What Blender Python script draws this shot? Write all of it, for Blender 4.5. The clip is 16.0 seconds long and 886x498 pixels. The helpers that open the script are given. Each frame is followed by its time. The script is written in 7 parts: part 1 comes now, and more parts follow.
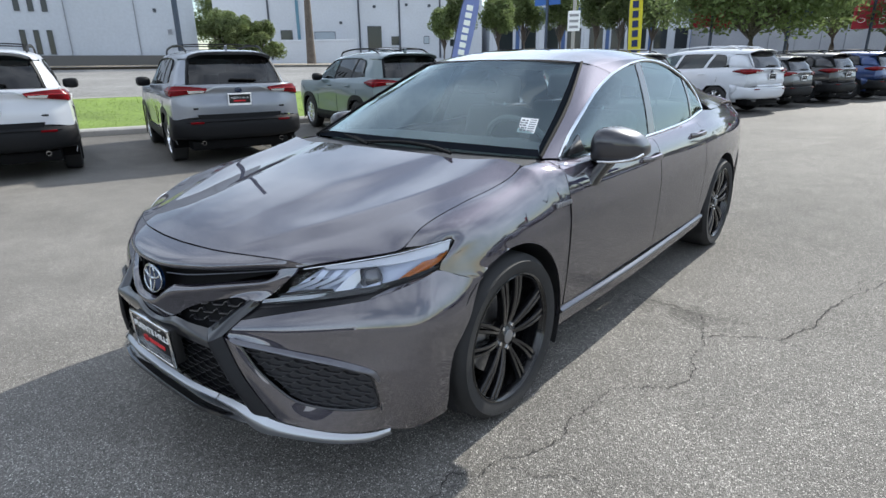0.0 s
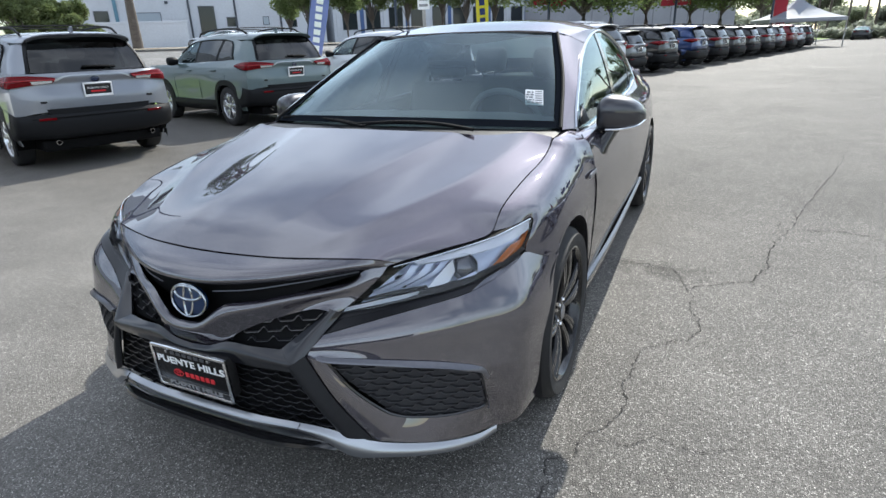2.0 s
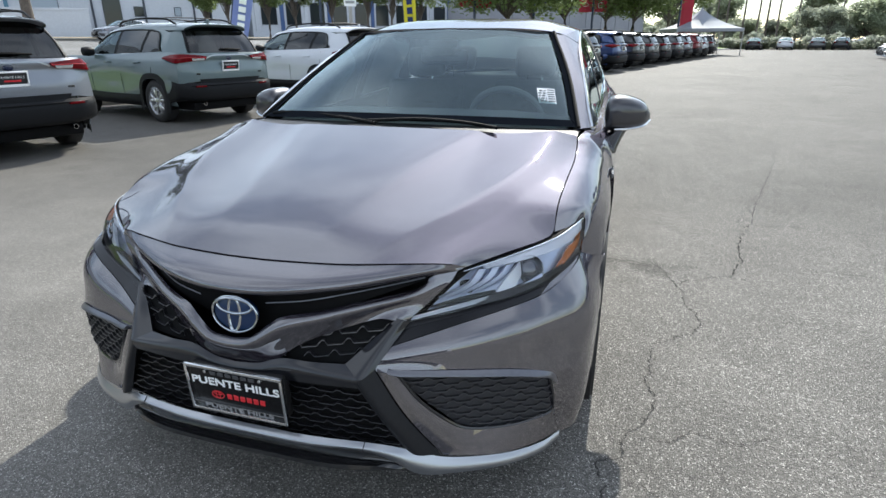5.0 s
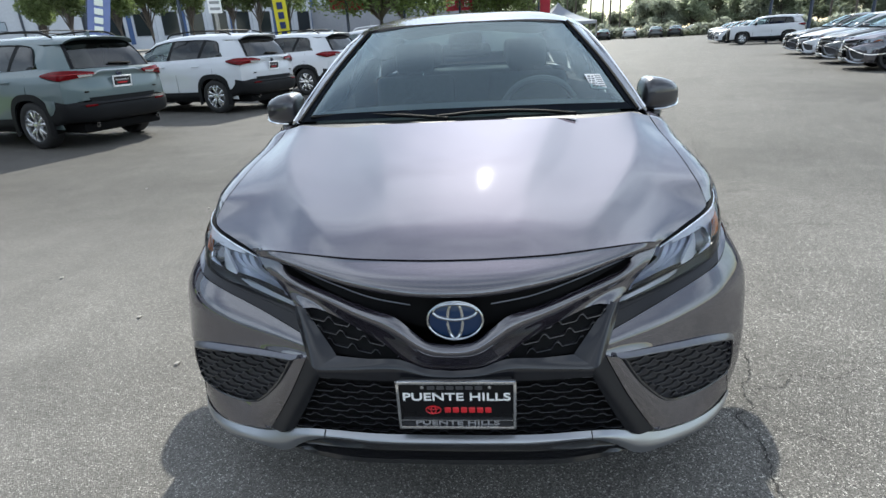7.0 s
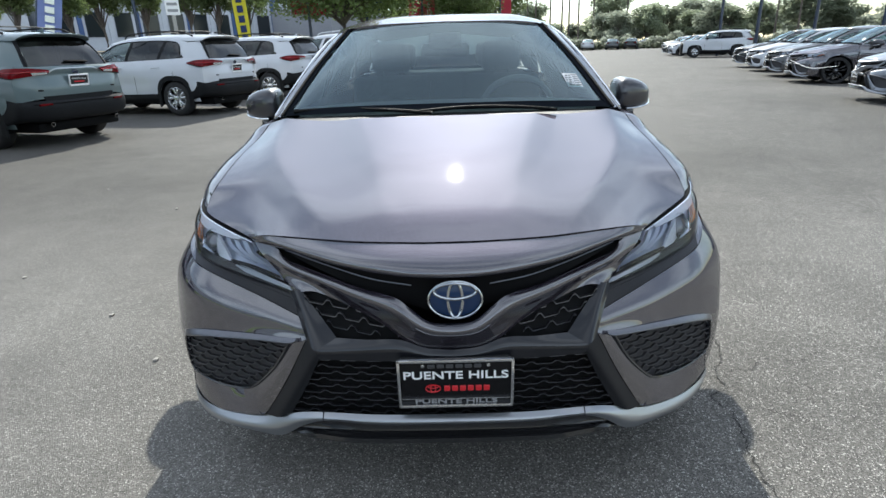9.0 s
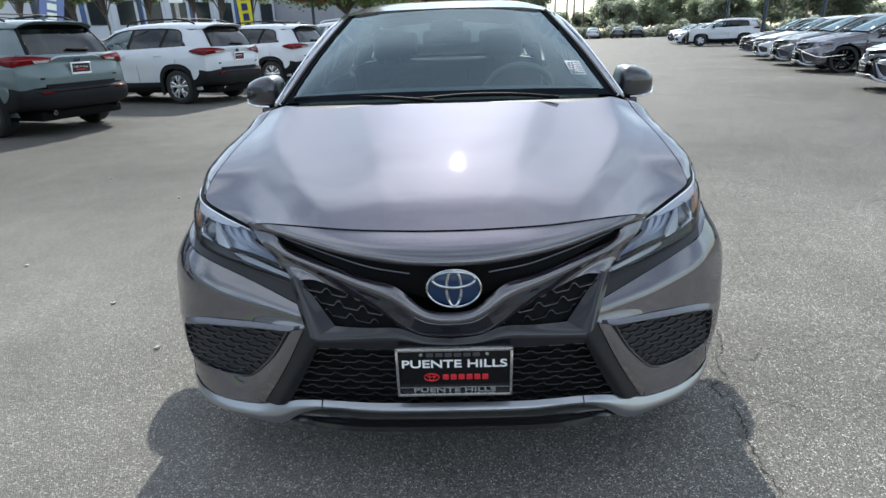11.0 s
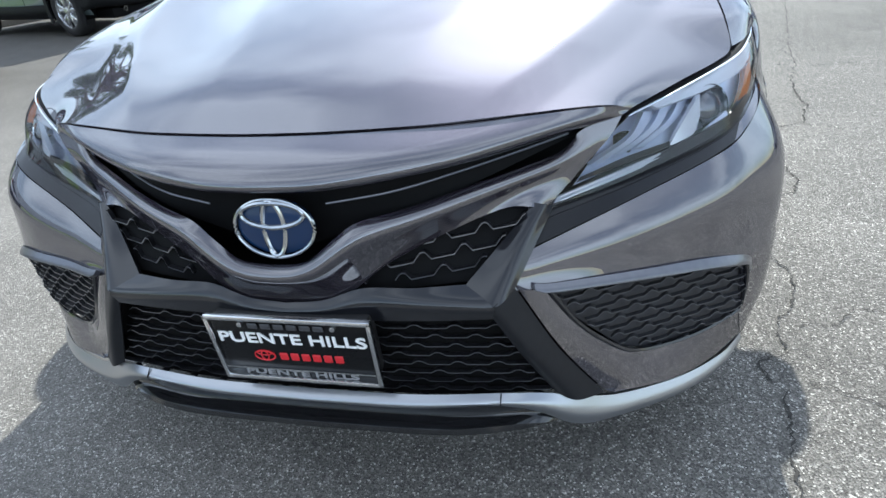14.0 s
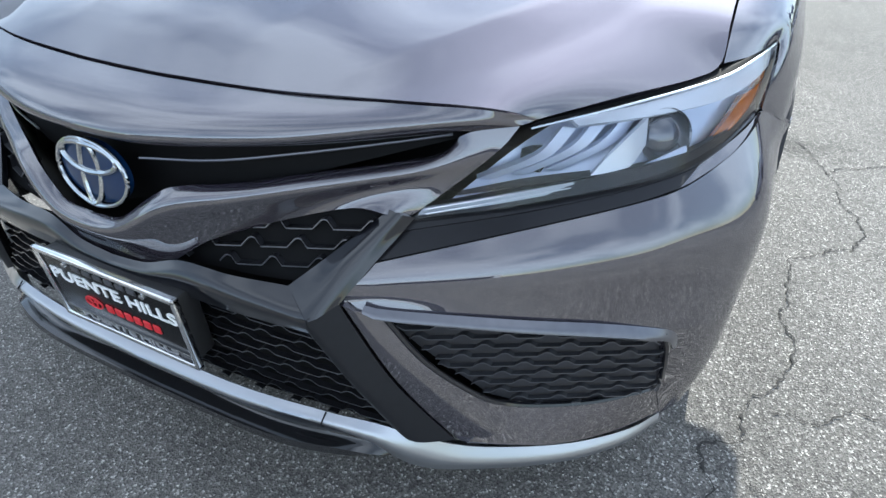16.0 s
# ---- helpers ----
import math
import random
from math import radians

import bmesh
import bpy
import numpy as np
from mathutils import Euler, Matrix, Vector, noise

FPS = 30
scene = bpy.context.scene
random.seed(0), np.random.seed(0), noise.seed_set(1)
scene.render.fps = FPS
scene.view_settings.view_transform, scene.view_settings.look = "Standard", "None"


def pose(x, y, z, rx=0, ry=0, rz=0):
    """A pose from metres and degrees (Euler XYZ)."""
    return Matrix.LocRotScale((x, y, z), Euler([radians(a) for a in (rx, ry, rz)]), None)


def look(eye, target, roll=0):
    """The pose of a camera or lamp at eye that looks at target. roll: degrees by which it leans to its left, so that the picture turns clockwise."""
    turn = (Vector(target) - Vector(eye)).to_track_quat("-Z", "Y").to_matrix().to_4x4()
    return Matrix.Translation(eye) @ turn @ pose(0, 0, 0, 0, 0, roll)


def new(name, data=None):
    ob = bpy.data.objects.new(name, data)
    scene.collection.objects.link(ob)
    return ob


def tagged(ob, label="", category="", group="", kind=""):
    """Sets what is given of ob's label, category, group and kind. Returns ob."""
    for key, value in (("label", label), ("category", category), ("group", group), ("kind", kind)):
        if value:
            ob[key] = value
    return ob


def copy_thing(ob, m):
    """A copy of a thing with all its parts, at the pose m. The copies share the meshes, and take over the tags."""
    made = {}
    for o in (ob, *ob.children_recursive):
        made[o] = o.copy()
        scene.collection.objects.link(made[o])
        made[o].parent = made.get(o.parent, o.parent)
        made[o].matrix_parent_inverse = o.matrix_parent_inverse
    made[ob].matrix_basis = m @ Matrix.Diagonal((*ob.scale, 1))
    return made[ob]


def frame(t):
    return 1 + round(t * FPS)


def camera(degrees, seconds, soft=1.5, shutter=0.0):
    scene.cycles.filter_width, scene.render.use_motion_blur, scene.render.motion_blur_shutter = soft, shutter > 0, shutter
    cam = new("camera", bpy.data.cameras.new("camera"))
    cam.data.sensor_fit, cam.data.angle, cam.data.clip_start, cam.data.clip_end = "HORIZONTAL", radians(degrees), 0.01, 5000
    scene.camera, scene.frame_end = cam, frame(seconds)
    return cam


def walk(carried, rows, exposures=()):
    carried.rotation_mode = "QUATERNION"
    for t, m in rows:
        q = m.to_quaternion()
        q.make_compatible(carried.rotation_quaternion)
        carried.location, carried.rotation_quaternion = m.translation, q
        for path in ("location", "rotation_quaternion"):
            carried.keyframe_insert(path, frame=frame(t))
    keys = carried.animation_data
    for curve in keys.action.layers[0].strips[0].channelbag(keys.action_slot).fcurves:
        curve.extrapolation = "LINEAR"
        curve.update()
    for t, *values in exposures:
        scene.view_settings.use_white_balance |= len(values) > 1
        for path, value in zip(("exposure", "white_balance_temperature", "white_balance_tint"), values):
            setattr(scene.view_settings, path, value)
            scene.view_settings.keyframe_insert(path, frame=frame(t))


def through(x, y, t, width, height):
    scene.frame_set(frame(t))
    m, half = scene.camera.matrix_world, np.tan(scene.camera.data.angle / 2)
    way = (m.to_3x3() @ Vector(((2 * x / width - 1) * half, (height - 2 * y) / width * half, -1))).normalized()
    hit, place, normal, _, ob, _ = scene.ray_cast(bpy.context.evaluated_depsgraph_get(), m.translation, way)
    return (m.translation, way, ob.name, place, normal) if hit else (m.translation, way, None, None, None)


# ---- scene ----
cam = camera(76.9, 16.0)
PATH = [
    (0, (1.974, -0.684, 1.345), (0.746, 0.767, 0.723), -0.80),
    (0.5, (1.704, -0.766, 1.343), (0.615, 0.783, 0.700), -1.25),
    (1, (1.486, -0.907, 1.344), (0.521, 0.714, 0.681), -1.55),
    (1.5, (1.359, -0.891, 1.329), (0.499, 0.776, 0.636), -1.97),
    (2, (1.314, -0.953, 1.326), (0.507, 0.741, 0.633), -2.12),
    (2.5, (1.318, -0.959, 1.326), (0.540, 0.745, 0.627), -2.13),
    (3, (1.322, -0.948, 1.326), (0.553, 0.761, 0.628), -2.02),
    (3.5, (1.321, -0.941, 1.324), (0.564, 0.772, 0.623), -1.72),
    (3.7, (1.325, -0.943, 1.332), (0.575, 0.770, 0.625), -1.40),
    (5.8, (0.522, -1.133, 1.297), (0.110, 0.696, 0.599), -1.89),
    (6, (0.437, -1.167, 1.294), (0.053, 0.665, 0.589), -2.57),
    (6.5, (0.215, -1.219, 1.320), (-0.056, 0.636, 0.622), -2.91),
    (7, (0.098, -1.156, 1.300), (-0.067, 0.708, 0.595), -3.03),
    (7.5, (-0.001, -1.194, 1.277), (-0.102, 0.677, 0.578), -2.99),
    (8, (-0.005, -1.220, 1.263), (-0.057, 0.659, 0.579), -2.51),
    (10.5, (0.023, -1.215, 1.253), (-0.004, 0.659, 0.557), -1.55),
    (11, (0.016, -1.212, 1.249), (-0.027, 0.654, 0.530), -1.80),
    (11.5, (0.015, -1.202, 1.239), (-0.058, 0.644, 0.473), -2.12),
    (12, (0.135, -1.142, 1.212), (0.030, 0.675, 0.383), -2.75),
    (12.5, (0.244, -1.002, 1.144), (0.075, 0.783, 0.258), -3.45),
    (13, (0.304, -0.777, 1.063), (0.049, 0.962, 0.109), -4.47),
    (13.5, (0.386, -0.687, 1.042), (0.057, 1.021, 0.055), -5.37),
    (14, (0.453, -0.646, 1.050), (0.042, 1.026, 0.032), -5.99),
    (14.5, (0.483, -0.635, 1.051), (0.003, 1.012, 0.022), -5.72),
    (15, (0.523, -0.627, 1.050), (-0.013, 0.980, -0.013), -4.33),
    (15.5, (0.594, -0.584, 1.050), (0.011, 0.969, -0.067), -1.57),
    (16, (0.738, -0.368, 1.031), (0.077, 1.119, -0.132), 1.91),
]
walk(cam, [(t, look(eye, target, roll)) for t, eye, target, roll in PATH], [(0, 0.25, 6400, 8), (6, 0.23, 6430, 6), (8, 0.15, 6400, 5), (12, 0.21, 6300, 5), (13, 0.50, 6225, 5), (14, 0.64, 6150, 5), (15.5, 0.62, 6100, 5), (16, 0.73, 6050, 5)])

# world, sun and exposure
SUN_EL, SUN_AZ = 36.0, 1.0
world = bpy.data.worlds.new("sky")
scene.world = world
world.use_nodes = True
wn = world.node_tree
sky = wn.nodes.new("ShaderNodeTexSky")
sky.sky_type = 'NISHITA'
sky.sun_disc = False
sky.sun_elevation = radians(SUN_EL)
sky.sun_rotation = radians(SUN_AZ)
sky.air_density, sky.dust_density, sky.ozone_density = 1.0, 0.22, 1.5
bg = wn.nodes["Background"]
bg.inputs["Strength"].default_value = 0.106
# thin high cloud, as it drifts over the whole sky
coord = wn.nodes.new("ShaderNodeTexCoord")
stretch = wn.nodes.new("ShaderNodeMapping")
stretch.inputs["Scale"].default_value = (1.0, 2.6, 2.2)
cloud = wn.nodes.new("ShaderNodeTexNoise")
cloud.inputs["Scale"].default_value, cloud.inputs["Detail"].default_value, cloud.inputs["Roughness"].default_value = 1.2, 4.0, 0.47
amount = wn.nodes.new("ShaderNodeMapRange")
amount.inputs["From Min"].default_value, amount.inputs["From Max"].default_value = 0.41, 0.60
amount.inputs["To Min"].default_value, amount.inputs["To Max"].default_value = 0.42, 1.24
mixed = wn.nodes.new("ShaderNodeMix")
mixed.data_type, mixed.blend_type = 'RGBA', 'ADD'
mixed.inputs["B"].default_value = (5.5, 5.65, 5.95, 1)
height = wn.nodes.new("ShaderNodeSeparateXYZ")
low = wn.nodes.new("ShaderNodeMapRange")
low.interpolation_type = 'SMOOTHERSTEP'
low.inputs["From Min"].default_value, low.inputs["From Max"].default_value = 0.0, 0.24
low.inputs["To Min"].default_value, low.inputs["To Max"].default_value = 0.50, 1.30
denser = wn.nodes.new("ShaderNodeMath")
denser.operation = 'MULTIPLY'
wn.links.new(coord.outputs["Generated"], height.inputs[0])
wn.links.new(height.outputs["Z"], low.inputs["Value"])
wn.links.new(coord.outputs["Generated"], stretch.inputs["Vector"])
wn.links.new(stretch.outputs[0], cloud.inputs["Vector"])
wn.links.new(cloud.outputs["Fac"], amount.inputs["Value"])
wn.links.new(amount.outputs[0], denser.inputs[0])
wn.links.new(low.outputs[0], denser.inputs[1])
# thin cloud scatters forward: brighter on the sun's side
towards = wn.nodes.new("ShaderNodeVectorMath")
towards.operation = 'DOT_PRODUCT'
towards.inputs[1].default_value = (0.014, 0.809, 0.588)
forward = wn.nodes.new("ShaderNodeMapRange")
forward.inputs["From Min"].default_value, forward.inputs["From Max"].default_value = -0.8, 0.9
forward.inputs["To Min"].default_value, forward.inputs["To Max"].default_value = 0.84, 0.92
lit = wn.nodes.new("ShaderNodeMath")
lit.operation = 'MULTIPLY'
wn.links.new(coord.outputs["Generated"], towards.inputs[0])
wn.links.new(towards.outputs["Value"], forward.inputs["Value"])
wn.links.new(denser.outputs[0], lit.inputs[0])
wn.links.new(forward.outputs[0], lit.inputs[1])
wn.links.new(lit.outputs[0], mixed.inputs["Factor"])
mixed.clamp_factor = False
wn.links.new(sky.outputs[0], mixed.inputs["A"])
wn.links.new(mixed.outputs["Result"], bg.inputs[0])
sun_data = bpy.data.lights.new("sun", 'SUN')
sun_data.energy, sun_data.angle, sun_data.color = 5.0, radians(0.53), (1.0, 0.955, 0.88)
sun = new("sun", sun_data)
sun.matrix_world = look((1.0, 40.0, 30.0), (1.0 - math.sin(radians(SUN_AZ)) * 10, 40.0 - math.cos(radians(SUN_AZ)) * 10, 30.0 - math.tan(radians(SUN_EL)) * 10))

# materials
def material(name, color, rough=0.5, metal=0.0, coat=0.0, spec=0.5, grain=0.0, grain_scale=60.0, stain=0.0, stain_scale=2.0, bump=0.0, bump_scale=200.0, flake=0.0, object_random=0.0, coat_ior=1.6):
    """A Principled material with variation at two scales and a fine relief."""
    m = bpy.data.materials.new(name)
    m.use_nodes = True
    n, l = m.node_tree.nodes, m.node_tree.links
    b = n["Principled BSDF"]
    b.inputs["Base Color"].default_value = (*color, 1)
    b.inputs["Roughness"].default_value = rough
    b.inputs["Metallic"].default_value = metal
    b.inputs["Coat Weight"].default_value = coat
    b.inputs["Coat Roughness"].default_value = 0.03
    b.inputs["Coat IOR"].default_value = coat_ior
    b.inputs["Specular IOR Level"].default_value = spec
    at = n.new("ShaderNodeTexCoord").outputs["Object"]
    col = None
    if grain or stain or flake or object_random:
        rgb = n.new("ShaderNodeRGB")
        rgb.outputs[0].default_value = (*color, 1)
        col = rgb.outputs[0]
        for amount, scale, detail in ((stain, stain_scale, 4.0), (grain, grain_scale, 3.0), (flake, 900.0, 0.0)):
            if amount:
                t = n.new("ShaderNodeTexNoise")
                t.inputs["Scale"].default_value, t.inputs["Detail"].default_value = scale, detail
                l.new(at, t.inputs["Vector"])
                r = n.new("ShaderNodeMapRange")
                r.inputs["From Min"].default_value, r.inputs["From Max"].default_value = 0.3, 0.7
                r.inputs["To Min"].default_value, r.inputs["To Max"].default_value = 1 - amount, 1 + amount
                l.new(t.outputs["Fac"], r.inputs["Value"])
                mul = n.new("ShaderNodeVectorMath")
                mul.operation = 'SCALE'
                l.new(col, mul.inputs[0])
                l.new(r.outputs[0], mul.inputs["Scale"])
                col = mul.outputs[0]
        if object_random:
            info = n.new("ShaderNodeObjectInfo")
            r = n.new("ShaderNodeMapRange")
            r.inputs["To Min"].default_value, r.inputs["To Max"].default_value = 1 - object_random, 1 + object_random
            l.new(info.outputs["Random"], r.inputs["Value"])
            mul = n.new("ShaderNodeVectorMath")
            mul.operation = 'SCALE'
            l.new(col, mul.inputs[0])
            l.new(r.outputs[0], mul.inputs["Scale"])
            col = mul.outputs[0]
        l.new(col, b.inputs["Base Color"])
    if bump:
        t = n.new("ShaderNodeTexNoise")
        t.inputs["Scale"].default_value, t.inputs["Detail"].default_value = bump_scale, 4.0
        l.new(at, t.inputs["Vector"])
        k = n.new("ShaderNodeBump")
        k.inputs["Strength"].default_value, k.inputs["Distance"].default_value = min(1.0, bump), 0.004
        l.new(t.outputs["Fac"], k.inputs["Height"])
        l.new(k.outputs[0], b.inputs["Normal"])
    return m


def paint(name, color, metal=0.75, rough=0.32, coat_ior=1.5):
    """Metallic car paint: coloured flakes under clear coat."""
    return material(name, color, rough, metal, coat=1.0, flake=0.12, stain=0.03, stain_scale=1.5, coat_ior=coat_ior)


def glass_material(name, tint, rough=0.0, clear=0.75, ior=1.6, sheen=(1, 1, 1)):
    """Thin car glass: part tinted transparency, part mirror by angle."""
    m = bpy.data.materials.new(name)
    m.use_nodes = True
    n, l = m.node_tree.nodes, m.node_tree.links
    n.remove(n["Principled BSDF"])
    t, g, f, x = n.new("ShaderNodeBsdfTransparent"), n.new("ShaderNodeBsdfGlossy"), n.new("ShaderNodeFresnel"), n.new("ShaderNodeMixShader")
    t.inputs[0].default_value = (*[c * clear for c in tint], 1)
    g.inputs["Roughness"].default_value = rough
    g.inputs["Color"].default_value = (*sheen, 1)
    f.inputs["IOR"].default_value = ior
    l.new(f.outputs[0], x.inputs[0])
    l.new(t.outputs[0], x.inputs[1])
    l.new(g.outputs[0], x.inputs[2])
    l.new(x.outputs[0], n["Material Output"].inputs[0])
    return m


def leaf_material(name, color, through=0.45):
    """Leaves that let part of the light through, each clump a little different."""
    m = material(name, color, 0.6, grain=0.35, grain_scale=3, object_random=0.22)
    n, l = m.node_tree.nodes, m.node_tree.links
    b, out = n["Principled BSDF"], n["Material Output"]
    t, x = n.new("ShaderNodeBsdfTranslucent"), n.new("ShaderNodeMixShader")
    x.inputs[0].default_value = through
    l.new(b.inputs["Base Color"].links[0].from_socket, t.inputs["Color"])
    l.new(b.outputs[0], x.inputs[1])
    l.new(t.outputs[0], x.inputs[2])
    l.new(x.outputs[0], out.inputs[0])
    return m


PAINT_GRAY = paint("dark_gray_metallic_paint", (0.062, 0.0555, 0.072), 0.88, 0.575, 2.35)
PAINT_GRAY.node_tree.nodes["Principled BSDF"].inputs["Specular Tint"].default_value = (0.55, 0.55, 0.60, 1)
PAINT_GRAY.node_tree.nodes["Principled BSDF"].inputs["Specular IOR Level"].default_value = 0.15
PAINT_GRAY.node_tree.nodes["Principled BSDF"].inputs["Coat Roughness"].default_value = 0.022
DARK_TRIM = material("dark_gloss_trim_paint", (0.011, 0.0115, 0.015), 0.3, 0.1, coat=1.0, spec=0.15, flake=0.1, coat_ior=1.55)
LEG_TRIM = material("satin_black_trim", (0.014, 0.0145, 0.017), 0.45, 0.0, spec=0.25, grain=0.1)
GLOSS_BLACK = material("gloss_black_plastic", (0.012, 0.012, 0.013), 0.12, 0.0, coat=0.6, grain=0.1)
FOG_TRIM = material("satin_smoke_trim", (0.15, 0.152, 0.17), 0.32, 0.75, coat=0.3, grain=0.06)
SATIN_GRAY = material("satin_dark_plastic", (0.30, 0.31, 0.335), 0.32, 0.8, coat=0.4, grain=0.06)
BLACK = material("black_textured_plastic", (0.015, 0.015, 0.016), 0.5, grain=0.15, bump=0.15, bump_scale=700)
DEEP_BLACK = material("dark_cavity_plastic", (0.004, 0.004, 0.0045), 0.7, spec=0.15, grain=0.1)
FRIT = material("black_glass_frit", (0.009, 0.011, 0.015), 0.9, spec=0.0, grain=0.1)
FOG_BACK = material("dark_grey_recess", (0.042, 0.042, 0.047), 0.5, grain=0.1)
RUBBER = material("tyre_rubber", (0.022, 0.022, 0.023), 0.75, stain=0.15, stain_scale=8, bump=0.3, bump_scale=400)
CHROME = material("chrome", (0.78, 0.79, 0.8), 0.08, 1.0)
SILVER = material("silver_satin_metal_paint", (0.37, 0.385, 0.41), 0.28, 0.9, coat=0.7, stain=0.04)
WHEEL_BLACK = material("gloss_black_alloy", (0.007, 0.007, 0.008), 0.2, 0.0, coat=0.5, spec=0.3)
STEEL = material("brushed_brake_steel", (0.42, 0.42, 0.43), 0.35, 1.0, grain=0.2, grain_scale=90)
WHEEL_SILVER = material("silver_satin_metal_paint", (0.74, 0.75, 0.77), 0.25, 0.9, coat=0.7, stain=0.04)
GLASS = glass_material("windscreen_glass", (0.78, 0.90, 0.89), clear=0.97, ior=1.92, sheen=(0.82, 0.97, 1.0))
GLASS_DARK = glass_material("tinted_side_glass", (0.70, 0.84, 0.82), clear=0.85, ior=1.9, sheen=(0.85, 0.97, 1.0))
LENS = glass_material("lamp_lens", (0.97, 0.98, 1.0), clear=0.98, ior=1.38)
RED_LENS = material("red_lamp_lens", (0.14, 0.003, 0.006), 0.12, spec=0.2, coat=0.0, stain=0.1, stain_scale=14)
AMBER_RED = material("bright_red_lamp_bar", (0.42, 0.012, 0.02), 0.15, coat=0.6, grain=0.1, grain_scale=80)
AMBER = material("amber_reflector", (0.60, 0.17, 0.03), 0.2, coat=0.8, grain=0.1, grain_scale=140)
LAMP_CHROME = material("lamp_reflector", (0.86, 0.89, 0.94), 0.16, 0.85)
LAMP_BLUE = material("lamp_blue_gray", (0.66, 0.72, 0.86), 0.30, 0.30)
LAMP_CASE = material("lamp_case_plastic", (0.55, 0.61, 0.73), 0.3, 0.4)
LAMP_WHITE = material("lamp_white_and_sky_band", (0.76, 0.79, 0.84), 0.25, 0.2)
LEDGE_BLACK = material("satin_black_ledge", (0.010, 0.010, 0.012), 0.32, 0.0, spec=0.35, grain=0.1)
WHITE_PLASTIC = material("white_paper", (0.92, 0.92, 0.92), 0.6)
BLUE_ENAMEL = material("blue_enamel", (0.004, 0.023, 0.074), 0.3, 0.0, coat=0.25, spec=0.3)
RED_PRINT = material("red_print", (0.65, 0.02, 0.03), 0.45)
GRAY_PRINT = material("gray_print", (0.30, 0.30, 0.31), 0.4)
DARK_PRINT = material("dark_relief_print", (0.055, 0.055, 0.06), 0.4)
SEAT = material("ash_grey_seat_cloth", (0.20, 0.20, 0.205), 0.85, grain=0.2, bump=0.3)
DASH = material("grey_dash_vinyl", (0.33, 0.345, 0.35), 0.6, bump=0.2, bump_scale=500)


